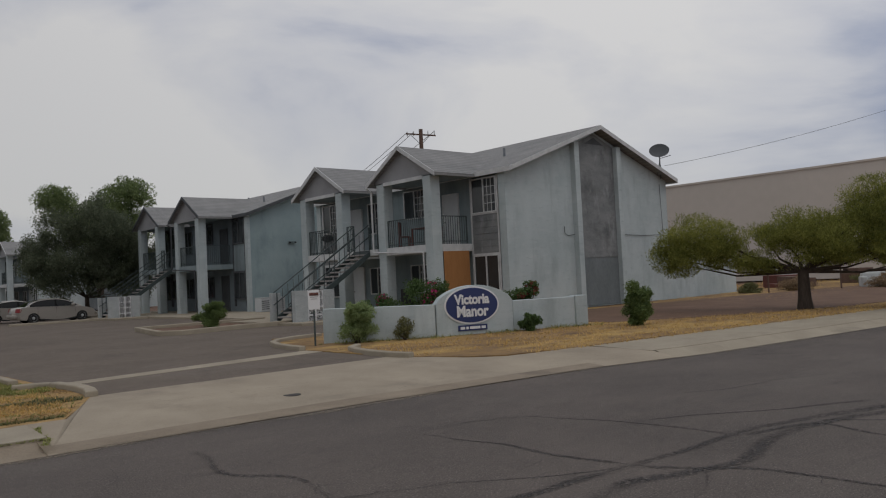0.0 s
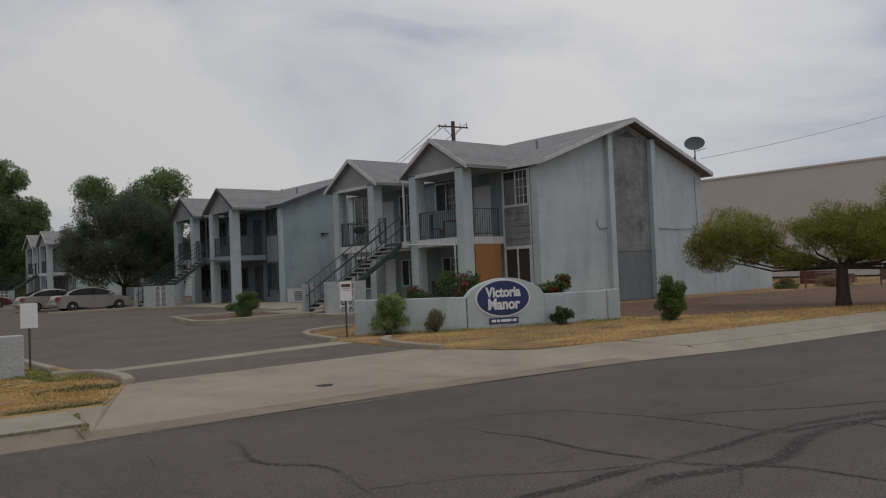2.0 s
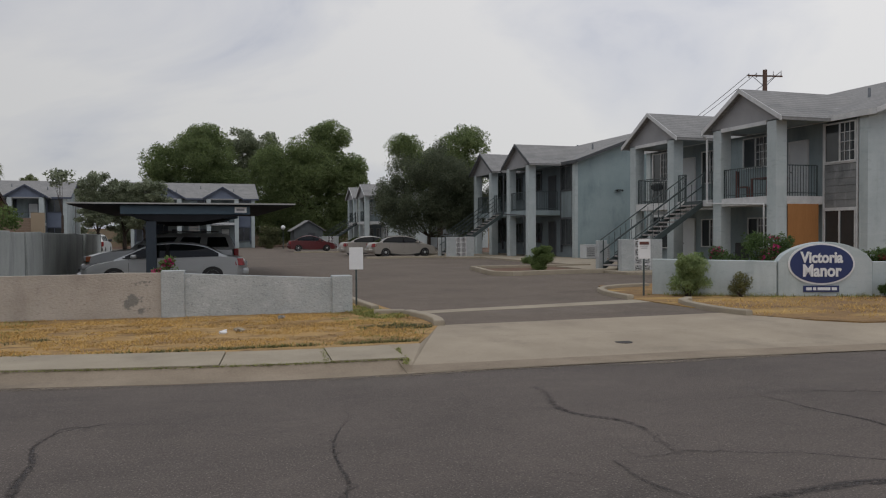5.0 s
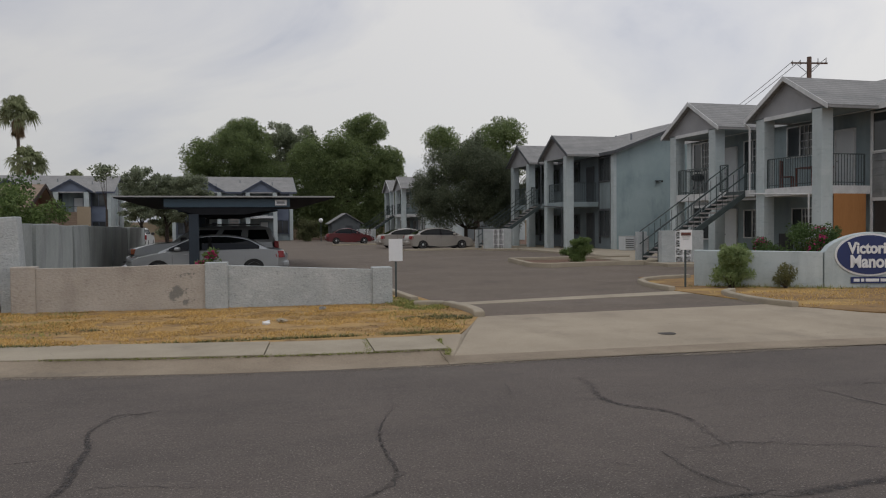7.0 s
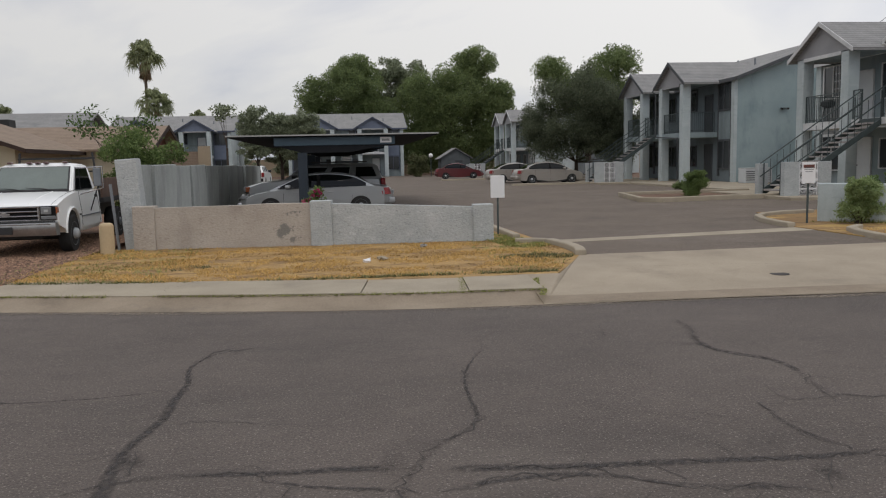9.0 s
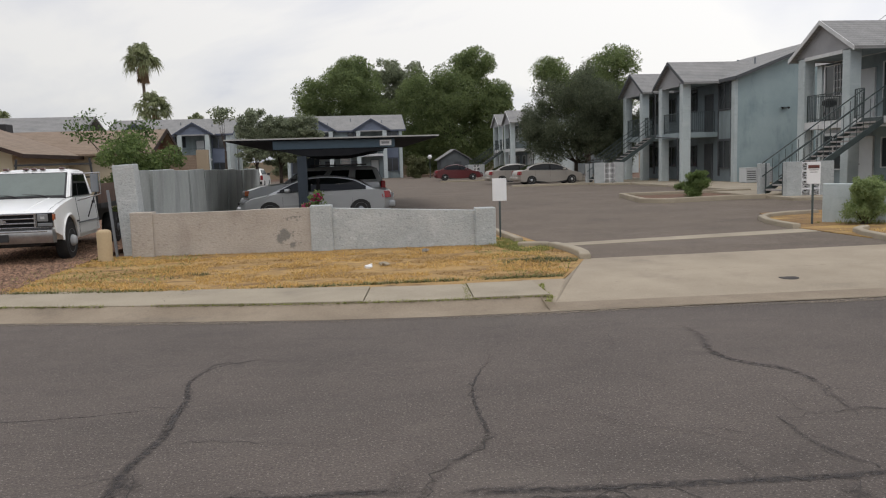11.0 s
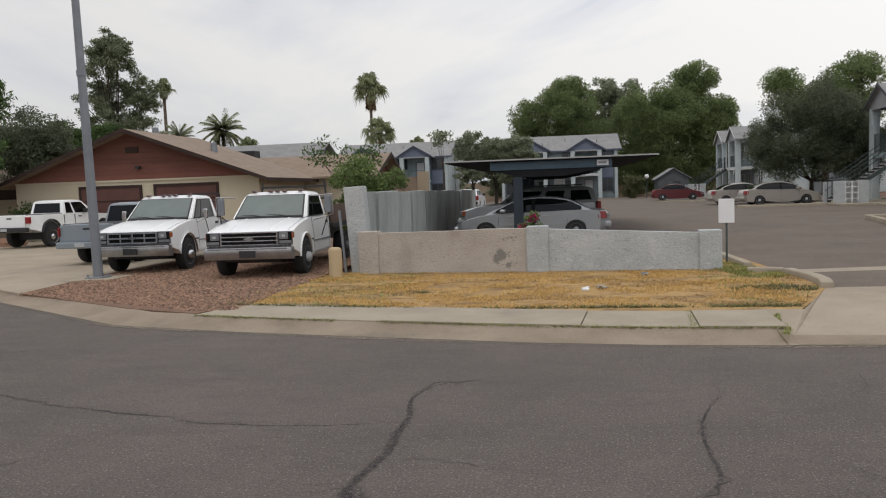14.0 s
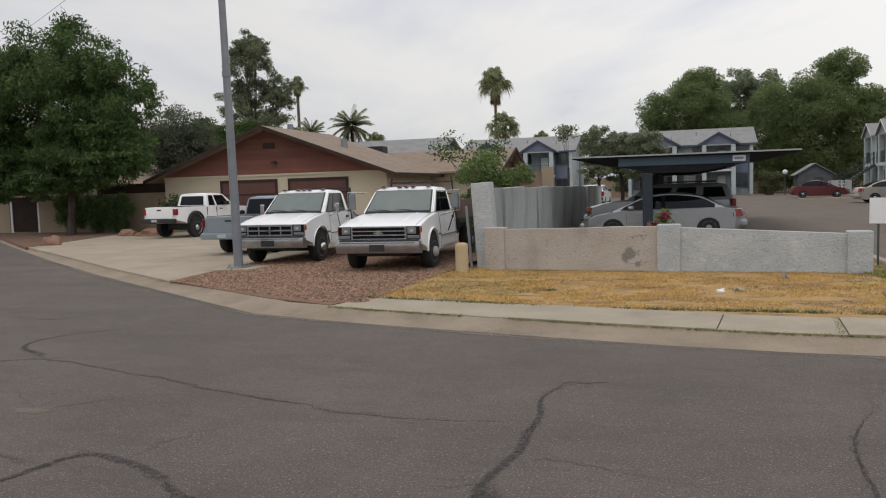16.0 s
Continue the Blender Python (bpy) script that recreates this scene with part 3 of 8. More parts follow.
# land behind the kerb
LAND = strip(EDGE, 0.0, 0.5)[1]
setting("yard_ground", prism(bmesh.new(), LAND[::-1] + [(-60, 200), (140, 200)][::1], -0.15, -0.11), M_DIRT, "bare brown earth behind the kerb", "ground")
walk_line = [p for p in LAND if -5.4 < p[0] < 2.5]
w_out_line = strip(EDGE, 0.0, 1.62)[1]
w_far = [q for p, q in zip(LAND, w_out_line) if -5.4 < p[0] < 2.5]
side_walk = thing("sidewalk", pose(0, 0, 0), "cracked pale concrete sidewalk slabs along the dry lawn", "sidewalk", kind="structure")


def along(line, s):
    """A point at the share s of a polyline's length."""
    d = [0.0]
    for a, b in zip(line, line[1:]):
        d.append(d[-1] + (Vector(b) - Vector(a)).length)
    s *= d[-1]
    for i in range(len(line) - 1):
        if s <= d[i + 1] or i == len(line) - 2:
            return Vector(line[i]).lerp(Vector(line[i + 1]), (s - d[i]) / (d[i + 1] - d[i]))


SLABS = (0.0, 0.377, 0.708, 0.88, 1.0)
for i in range(4):
    a, b = SLABS[i] + 0.0008, SLABS[i + 1] - 0.0008
    q = [along(walk_line, a), along(walk_line, (a + b) / 2), along(walk_line, b), along(w_far, b), along(w_far, (a + b) / 2), along(w_far, a)]
    part("paving_slab", prism(bmesh.new(), [tuple(v) for v in q], -0.1, 0.012 + 0.01 * (i % 2)), M_WALK, side_walk)

setting("dry_lawn", prism(bmesh.new(), [(-4.7, 11.8), (-3.2, 10.8), (-0.4, 10.5), (2.9, 10.46), (3.35, 11.34), (3.86, 12.5), (3.85, 14.4), (3.7, 18.0), (2.0, 18.0), (2.0, 16.0), (-4.6, 16.0), (-4.9, 13.6)], -0.1, 0.006), M_DRYBASE,
        "straw-yellow dry lawn soil", "lawn")
setting("parking_lot", prism(bmesh.new(), [(3.86, 12.47), (10.1, 12.57), (10.2, 16.3), (11.2, 20.2), (17.4, 21.0), (17.4, 77), (19, 77), (19, 92), (-30, 92), (-30, 41), (-4.3, 41), (-4.3, 16.3), (3.75, 16.3)], -0.1, 0.0), M_LOT, "worn brownish asphalt parking lot", "parking lot")

# the driveway apron, which climbs from the gutter to the lot
apron = bmesh.new()
near = [(2.3, 8.78), (4.5, 8.7), (6.5, 8.6), (8.7, 8.4), (11.0, 8.15)]
far_ = [(3.86, 12.5), (5.4, 12.5), (7.0, 12.53), (8.6, 12.56), (10.1, 12.6)]
rows_ = []
for k in range(5):
    f = k / 4
    rows_.append([apron.verts.new((a[0] + (b[0] - a[0]) * f, a[1] + (b[1] - a[1]) * f, -0.093 + 0.1 * min(1, f * 1.6))) for a, b in zip(near, far_)])
for a, b in zip(rows_, rows_[1:]):
    for k in range(4):
        apron.faces.new((a[k], a[k + 1], b[k + 1], b[k]))
fan = [apron.verts.new(p) for p in [(2.3, 8.78, -0.094), (3.86, 12.5, 0.006), (3.35, 11.34, 0.012), (2.95, 10.47, 0.014), (2.35, 10.5, 0.014), (2.3, 9.28, 0.004)]]
for k in range(1, len(fan) - 1):
    apron.faces.new((fan[0], fan[k], fan[k + 1]))
flare = [apron.verts.new(p) for p in ((12.65, 7.78, -0.093), (12.65, 8.32, 0.004), (12.7, 8.9, 0.013), (12.75, 9.5, 0.014), (12.8, 10.1, 0.014))]
for k in range(4):
    apron.faces.new((rows_[k][4], flare[k], flare[k + 1], rows_[k + 1][4]))
setting("driveway_apron", apron, M_CONC, "stained concrete driveway apron", "driveway", 30)
setting("drain_strip", prism(bmesh.new(), [(4.0, 14.45), (9.9, 15.15), (9.9, 15.85), (4.0, 14.92)], -0.08, 0.006), M_WALK, "pale concrete drainage strip across the lot entrance", "drain")

# right of the entrance: concrete strip, weedy ground
r_line = [(12.6, 8.33), (13.4, 8.15), (18.7, 7.55), (26, 6.75), (60, 2.95), (140, -6.6)]
ra, rb = strip(r_line, 0.0, 1.75)
setting("right_sidewalk", prism(bmesh.new(), ra + rb[::-1], -0.1, 0.01), M_WALK, "pale concrete sidewalk beside the street", "sidewalk")
setting("weedy_ground", prism(bmesh.new(), [(10.3, 11.0), (10.85, 10.4), (12.0, 10.1)] + [(p[0], p[1] + 0.02) for p in rb[1:]] + [(140, 30), (32, 20.0), (19.5, 20.0), (17.4, 21.0), (11.2, 20.2), (9.7, 16.3), (9.75, 12.3)], -0.1, 0.018), M_DRYRIGHT,
        "dry weedy ground beside the sign wall", "ground")
setting("shaded_earth", prism(bmesh.new(), [(18.5, 13.7), (22, 11.5), (26, 10.0), (34, 9.3), (60, 8.5), (60, 14), (36, 17.8), (24, 19.2), (19.8, 18.5)], -0.05, 0.026), M_DIRT, "bare reddish earth under the street tree", "ground")

# left: gravel bed and the house's concrete drive
setting("gravel_bed", prism(bmesh.new(), [(-9.9, 13.4), (-6.6, 11.35), (-5.2, 10.75), (-4.8, 12.2), (-4.9, 16), (-4.7, 30), (-10.2, 30), (-10.2, 16)], -0.1, 0.012), M_GRAVEL, "reddish-brown gravel bed", "gravel")
setting("house_drive", prism(bmesh.new(), [(-22.6, 22.5), (-18.9, 19.85), (-13.6, 15.95), (-9.95, 13.4), (-10.25, 16), (-10.25, 31.8), (-25.5, 31.8), (-24.0, 27)], -0.1, 0.008), M_CONC, "wide worn concrete driveway", "driveway")


# ---- apartment buildings ----
LEN, DEEP, EAVE, RIDGE = 13.4, 10.8, 5.6, 7.54


def picket_rail(name, a, b, z0, z1, parent, gap=0.12):
    """An iron railing between two points in plan."""
    a, b = Vector((*a, 0)), Vector((*b, 0))
    rail = part(name, bar(bmesh.new(), a + Vector((0, 0, z1)), b + Vector((0, 0, z1)), 0.024, sides=4), M_RAIL, parent)
    part("bottom_rail", bar(bmesh.new(), a + Vector((0, 0, z0 + 0.08)), b + Vector((0, 0, z0 + 0.08)), 0.02, sides=4), M_RAIL, rail)
    n = max(2, int((b - a).length / gap))
    thin = finish("picket", bar(bmesh.new(), (0, 0, z0 - 0.03), (0, 0, z1), 0.012, sides=4), M_RAIL)
    stout = finish("picket", bar(bmesh.new(), (0, 0, z0 - 0.03), (0, 0, z1), 0.03, sides=4), M_RAIL)
    for k in range(n + 1):
        o = new("picket", stout if k in (0, n) else thin)
        o.parent = rail
        o.location = a.lerp(b, k / n)
    return rail


def window_unit(parent, y0, y1, z0, z1, x=0.0, blind=0.5, trim=None, bars=True):
    """A window in a wall that faces -x."""
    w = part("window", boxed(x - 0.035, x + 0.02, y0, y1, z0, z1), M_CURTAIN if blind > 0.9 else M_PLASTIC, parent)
    fr = bmesh.new()
    t = 0.05
    for q in ((y0 - t, y1 + t, z0 - t, z0), (y0 - t, y1 + t, z1, z1 + t), (y0 - t, y0, z0, z1), (y1, y1 + t, z0, z1), ((y0 + y1) / 2 - 0.025, (y0 + y1) / 2 + 0.025, z0, z1)):
        box(fr, x - 0.09, x - 0.02, *q)
    part("window_frame", fr, trim or M_TRIM, w)
    ym = (y0 + y1) / 2
    for a, b in ((y0, ym - 0.025), (ym + 0.025, y1)):
        part("pane", boxed(x - 0.05, x - 0.042, a, b, z0, z1), M_GLASS, w)
    if blind:
        part("blind", boxed(x - 0.0415, x - 0.037, ym + 0.03, y1 - 0.02, z0 + (z1 - z0) * (1 - blind), z1), M_CURTAIN, w)
    if bars:
        for k in range(1, 4):
            z = z0 + (z1 - z0) * k / 4
            part("window_bar", boxed(x - 0.075, x - 0.055, y0, ym, z - 0.009, z + 0.009), M_TRIM, w)
        for k in (1, 2):
            yy = y0 + (ym - y0) * k / 3
            part("window_bar", boxed(x - 0.0765, x - 0.0565, yy - 0.009, yy + 0.009, z0, z1), M_TRIM, w)
    return w


def gable_roof_pair(parent, x_front, x_back, yc, half, z_eave, z_peak, name="porch_roof", thick=0.12):
    """A roof with its ridge along x, its open gable towards -x."""
    rf = bmesh.new()
    slab3(rf, [(x_front, yc - half, z_eave), (x_back, yc - half, z_eave), (x_back, yc, z_peak), (x_front, yc, z_peak)], thick)
    slab3(rf, [(x_front, yc, z_peak), (x_back, yc, z_peak), (x_back, yc + half, z_eave), (x_front, yc + half, z_eave)], thick)
    return part(name, rf, M_SHINGLE, parent)


def apartment(m, label, variant=0):
    """A two-storey block: its long front faces -x of its own, with two gabled porches and an outside stair."""
    trim = {1: M_TRIM_DARK, 3: M_NAVY}.get(variant, M_TRIM)
    gable_mat = M_BLUEBOARD if variant == 3 else M_SIDING
    end_mat = M_STUCCO_B if variant == 1 else M_STUCCO
    blk = thing("apartment_building", m, label, "apartment building", "apartment blocks of the complex")
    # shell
    part("wall", boxed(0.0, DEEP, 0.25, LEN - 0.25, 0, EAVE), M_RECESS_B if variant == 1 else M_RECESS, blk, "grey-blue stucco wall, porch shade darkened into its colour")
    for y0, y1 in ((0, 0.25), (LEN - 0.25, LEN)):
        bm = prism_axis(bmesh.new(), [(0, 0), (DEEP, 0), (DEEP, EAVE), (DEEP / 2, RIDGE - 0.05), (0, EAVE)], y0, y1, 1)
        part("gable_wall", bm, end_mat, blk, "pale blue-grey stucco end wall")
    # corner piers on the front
    for y0, y1 in ((-0.003, 0.36), (LEN - 0.36, LEN + 0.003)):
        part("corner_pier", boxed(-0.16, 0.02, y0, y1, 0, EAVE - 0.02), M_STUCCO, blk)
    # tall panel and pilasters on both end walls
    for s, y in ((-1, 0.0), (1, LEN)):
        a, b = sorted((y, y + s * 0.03))
        if variant != 1 or s > 0:
            part("board_panel", prism_axis(bmesh.new(), [(4.13, 2.25), (6.72, 2.25), (6.72, 6.88), (DEEP / 2, RIDGE - 0.16), (4.13, 6.88)], a, b, 1), M_PANEL, blk, "weathered grey board panel")
            part("gable_vent", prism_axis(bmesh.new(), [(4.75, 6.92), (6.05, 6.92), (5.4, 7.22)], min(a, b) - 0.012, max(a, b) + 0.012, 1), M_TRIM_DARK, blk, "dark louvred gable vent")
            part("lower_panel", boxed(4.13, 6.72, a - 0.001, b + 0.001, 0.05, 2.08), M_PANEL_LOW, blk)
            part("panel_ledge", boxed(4.13, 6.72, a - 0.02, b + 0.02, 2.08, 2.25), M_PANEL, blk)
            a, b = sorted((y, y + s * 0.24))
            for x0 in (3.83, 6.72):
                zt = EAVE + (RIDGE - EAVE) * (x0 / (DEEP / 2) if x0 < 5 else (DEEP - x0 - 0.3) / (DEEP / 2)) - 0.06
                part("pilaster", boxed(x0, x0 + 0.3, a, b, 0, zt), M_STUCCO, blk)
    # main roof, ridge along y
    rf = bmesh.new()
    o, g, dz = 0.3, 0.45, (RIDGE - EAVE) / (DEEP / 2)
    slab3(rf, [(-o, -g, EAVE - o * dz + 0.16), (DEEP / 2, -g, RIDGE + 0.16), (DEEP / 2, LEN + g, RIDGE + 0.16), (-o, LEN + g, EAVE - o * dz + 0.16)], 0.14)
    slab3(rf, [(DEEP / 2, -g, RIDGE + 0.16), (DEEP + o, -g, EAVE - o * dz + 0.16), (DEEP + o, LEN + g, EAVE - o * dz + 0.16), (DEEP / 2, LEN + g, RIDGE + 0.16)], 0.14)
    roof = part("roof", rf, M_SHINGLE, blk, "weathered grey shingle roof")
    for y in (-g - 0.03, LEN + g):
        fb = bmesh.new()
        for x0, x1, z0, z1 in ((-o, DEEP / 2, EAVE - o * dz, RIDGE), (DEEP / 2, DEEP + o, RIDGE, EAVE - o * dz)):
            prism_axis(fb, [(x0, z0 - 0.02), (x1, z1 - 0.02), (x1, z1 + 0.155), (x0, z0 + 0.155)], y, y + 0.03, 1)
        part("rake_board", fb, trim, roof, "flaking pale rake board")
    for y, x in ((2.2, 2.2), (5.9, 3.1), (8.6, 1.6), (11.6, 2.7)):
        zr = EAVE + x * dz + 0.12
        part("roof_vent", bar(bmesh.new(), (x, y, zr), (x, y, zr + 0.38), 0.06, 0.055, 8), M_GALV, roof)
    for x in (-o - 0.03, DEEP + o):
        part("eave_board", boxed(x, x + 0.03, -g, LEN + g, EAVE - o * dz - 0.04, EAVE - o * dz + 0.15), trim, roof)
    # porches
    for yc in (3.65, LEN - 3.65):
        near_end = yc < LEN / 2
        for yy in (yc - 1.5, yc + 1.5):
            part("porch_column", boxed(-2.26, -1.78, yy - 0.24, yy + 0.24, 0, EAVE - 0.1, bevel=0.03), M_STUCCO, blk, "square pale stucco column")
        pr = gable_roof_pair(blk, -2.42, 2.6, yc, 2.2, EAVE - 0.04, 6.86)
        rk = bmesh.new()
        for a, b, za, zb in ((yc - 2.2, yc, EAVE - 0.04, 6.86), (yc, yc + 2.2, 6.86, EAVE - 0.04)):
            prism_axis(rk, [(a, za - 0.16), (b, zb - 0.16), (b, zb + 0.015), (a, za + 0.015)], -2.46, -2.425, 0)
        part("rake_board", rk, trim, pr)
        part("gable_panel", prism_axis(bmesh.new(), [(yc - 1.9, EAVE - 0.1), (yc + 1.9, EAVE - 0.1), (yc + 1.9, EAVE + 0.02), (yc, 6.78), (yc - 1.9, EAVE + 0.02)], -2.2, -1.95, 0), gable_mat, blk, "boarded porch gable")
        part("gable_beam", boxed(-2.27, -2.2, yc - 1.25, yc + 1.25, EAVE - 0.2, EAVE - 0.06), M_TRIM if variant == 0 else M_SIDING, blk)
        # ceiling in the recess tone, shade included in its colour
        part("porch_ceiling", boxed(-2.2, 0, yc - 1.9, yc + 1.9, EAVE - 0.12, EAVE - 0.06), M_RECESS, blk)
        part("balcony_floor", boxed(-2.22, 0.0, yc - 1.48, yc + 1.48, 2.55, 2.85), M_TRIM if variant != 1 else M_RECESS, blk, "painted balcony slab")
        picket_rail("balcony_rail", (-2.1, yc - 1.25), (-2.1, yc + 1.25), 2.88, 3.95, blk)
        ysd = yc - 1.5 if near_end else yc + 1.5
        picket_rail("side_rail", (-1.7, ysd), (-0.25, ysd), 2.88, 3.95, blk)
        part("side_slab", boxed(-1.75, 0.0, ysd - 0.12, ysd + 0.12, 2.56, 2.84), M_TRIM if variant != 1 else M_RECESS, blk)
        # upper and lower doors and windows under the porch
        yw = 4.9 if near_end else LEN - 5.45
        for dy in (0.0, 0.0 if near_end else 2.9):
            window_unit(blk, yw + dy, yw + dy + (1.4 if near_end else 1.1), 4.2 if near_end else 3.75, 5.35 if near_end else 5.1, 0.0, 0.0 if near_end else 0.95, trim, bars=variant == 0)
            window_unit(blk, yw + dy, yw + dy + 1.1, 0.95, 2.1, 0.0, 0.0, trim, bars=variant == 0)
            if near_end:
                break
        yd = 2.85 if near_end else LEN - 3.75
        for z0 in (0.1, 2.87):
            d = part("door", boxed(-0.05, 0.02, yd, yd + 0.86, z0, z0 + 2.05), M_DOOR if z0 > 1 and near_end and variant == 0 else M_DOOR_DARK if variant == 1 else M_DOOR, blk)
            part("door_frame", box(box(boxed(-0.08, 0.02, yd - 0.06, yd, z0, z0 + 2.1), -0.08, 0.02, yd + 0.86, yd + 0.92, z0, z0 + 2.1), -0.08, 0.02, yd, yd + 0.86, z0 + 2.05, z0 + 2.11), trim, d)
            part("door_knob", bar(bmesh.new(), (-0.1, yd + 0.78, z0 + 0.95), (-0.04, yd + 0.78, z0 + 0.95), 0.03), M_CHROME, d)
    # window bays beside the corners
    for y0, y1 in ((0.52, 1.95), (LEN - 1.95, LEN - 0.52)):
        window_unit(blk, y0 + 0.06, y1 - 0.06, 4.05, 5.35, -0.06, 0.55, trim, bars=variant == 0)
        window_unit(blk, y0 + 0.06, y1 - 0.06, 0.85, 2.3, -0.06, 0.85, trim, bars=False)
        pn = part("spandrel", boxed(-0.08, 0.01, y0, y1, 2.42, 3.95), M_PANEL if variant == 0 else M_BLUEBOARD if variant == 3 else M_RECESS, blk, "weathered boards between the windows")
        if variant == 0:
            for k in range(6):
                zb = 2.43 + 0.2525 * k
                part("board", boxed(-0.1 - 0.006 * (k % 2), -0.075, y0 + 0.01, y1 - 0.01, zb, zb + 0.24, bevel=0.006), M_PANEL, pn)
        fr = bmesh.new()
        for q in ((y0 - 0.07, y0, 0.4, 5.45), (y1, y1 + 0.07, 0.4, 5.45), (y0, y1, 3.95, 4.02), (y0, y1, 2.35, 2.42)):
            box(fr, -0.12, 0.0, *q)
        part("bay_trim", fr, trim, pn)
    # middle landing and outside stair, which runs out from the front
    slab_mat = M_TRIM if variant != 1 else M_RECESS
    part("landing", boxed(-2.2, 0.0, 5.56, LEN - 5.56, 2.6, 2.85), slab_mat, blk, "painted stair landing")
    picket_rail("landing_rail", (-2.15, 5.6), (-2.15, 6.1), 2.88, 3.95, blk)
    picket_rail("landing_rail", (-2.15, 7.3), (-2.15, 7.8), 2.88, 3.95, blk)
    stair = part("stair", boxed(-2.25, -2.2, 6.12, 7.28, 2.6, 2.83), M_RAIL, blk, "open-tread outside stair with iron rails")
    n, x_top, run, z_low = 15, -2.2, 0.256, 0.13
    rise = (2.85 - z_low) / (n + 1)
    tread = finish("tread", boxed(-run - 0.02, 0.0, 6.16, 7.24, -0.06, 0.0), M_TREAD)
    for k in range(n):
        o = new("tread", tread)
        o.parent = stair
        o.location = (x_top - run * k, 0, 2.85 - rise * (k + 1))
    x_low = x_top - run * n
    for y in (6.13, 7.27):
        part("stringer", prism_axis(bmesh.new(), [(x_top, 2.58), (x_top, 2.8), (x_low, z_low + 0.2), (x_low, z_low - 0.03), (x_low + 0.06, z_low - 0.03)], y - 0.03, y + 0.03, 1), M_RAIL, stair)
        for dz in (1.05, 0.56):
            part("handrail", bar(bmesh.new(), (x_top, y, 2.85 + dz), (x_low - 0.15, y, z_low + dz + 0.08), 0.026, sides=4), M_RAIL, stair)
        for k in range(0, n + 1, 1):
            z = 2.78 - rise * k
            part("baluster", bar(bmesh.new(), (x_top - run * k, y, z - 0.1), (x_top - run * k, y, z + 1.03), 0.026 if k in (0, n) else 0.012, sides=4), M_RAIL, stair)
    # pierced screen wall beside the stair foot
    sc = part("screen_wall", boxed(-6.2, -5.62, 5.62, 5.86, 0, 1.3, bevel=0.012), M_WALLPAINT, blk, "white stair-foot wall with pierced blocks")
    part("screen_wall", boxed(-4.9, -4.4, 5.62, 5.86, 0, 1.3, bevel=0.012), M_WALLPAINT, blk)
    # black sheet added behind the pierced blocks as the shade in their openings
    part("opening_shade_sheet", boxed(-5.61, -4.91, 5.8, 5.85, 0.05, 1.25), M_PLASTIC, sc)
    pb = bmesh.new()
    solid = {(p, q) for p in range(13) for q in range(13) if p in (0, 12) or q in (0, 12) or (p in (q, 12 - q) and p != 6) or (abs(p - 6) + abs(q - 6) == 5 and min(abs(p - 6), abs(q - 6)) == 0)}
    knots = {}

    def knot(p, q, y):
        if (p, q, y) not in knots:
            knots[(p, q, y)] = pb.verts.new((p * 0.02692, y, q * 0.0239))
        return knots[(p, q, y)]

    for p, q in solid:
        for y in (5.64, 5.79):
            pb.faces.new([knot(p, q, y), knot(p + 1, q, y), knot(p + 1, q + 1, y), knot(p, q + 1, y)])
        for dp, dq, e0, e1 in ((-1, 0, (0, 0), (0, 1)), (1, 0, (1, 0), (1, 1)), (0, -1, (0, 0), (1, 0)), (0, 1, (0, 1), (1, 1))):
            if (p + dp, q + dq) not in solid:
                a0, a1 = (p + e0[0], q + e0[1]), (p + e1[0], q + e1[1])
                pb.faces.new([knot(*a0, 5.64), knot(*a1, 5.64), knot(*a1, 5.79), knot(*a0, 5.79)])
    bmesh.ops.recalc_face_normals(pb, faces=pb.faces)
    pierced = finish("pierced_block", pb, M_WHITE)
    for i in range(2):
        for j in range(4):
            o = new("pierced_block", pierced)
            o.parent = sc
            o.location = (-5.615 + i * 0.355, 0, 0.02 + j * 0.315)
    part("screen_post", boxed(-6.2, -5.8, 7.4, 7.62, 0, 1.25, bevel=0.012), M_WALLPAINT, blk)
    # downpipe and meter conduit
    dp = bmesh.new()
    tube(dp, [(-2.6, 5.62, 5.4), (-2.36, 5.62, 5.2), (-2.36, 5.62, 2.7), (-2.36, 2.4, 2.55), (-2.36, 2.4, 0.2)], [0.045] * 5, 6)
    part("downpipe", dp, trim, blk)
    return blk


apartment(pose(21.7, 20.5, 0), "two-storey pale blue stucco apartment block with gabled porches", 0)
apartment(pose(21.5, 41.1, 0) @ Matrix.Diagonal((1, 1, 1.03, 1)), "two-storey teal-stained stucco apartment block with gabled porches", 1)
apartment(pose(19.6, 78.5, 0), "two-storey pale apartment block behind a dark tree", 2)
apartment(pose(-12.8, 93, 0, 0, 0, 90), "two-storey blue-grey apartment block facing the lot beyond a fence", 3)
apartment(pose(7.0, 93, 0, 0, 0, 90), "two-storey blue-grey apartment block at the back of the lot", 3)

# orange board beside the porch of the near block
ply = tagged(new("plywood_board", finish("plywood_board", boxed(-0.68, 0.68, -0.012, 0.012, 0, 2.5, bevel=0.004), M_PLY)), "orange-brown plywood sheet closing a porch side", "board")
ply.matrix_world = pose(20.72, 22.52, 0.06)

# raised walk along the row of blocks
walkway = prism(bmesh.new(), [(15.1, 25.0), (16.9, 24.6), (16.9, 21.4), (19.2, 21.0), (21.6, 21.0), (21.6, 77), (17.2, 77), (17.2, 52), (15.1, 51.4), (15.1, 45.3), (16.9, 45.0), (16.9, 31.4), (15.1, 31.0)], -0.05, 0.1)
setting("building_walk", walkway, M_WALK, "raised concrete walk before the apartment blocks", "walkway")


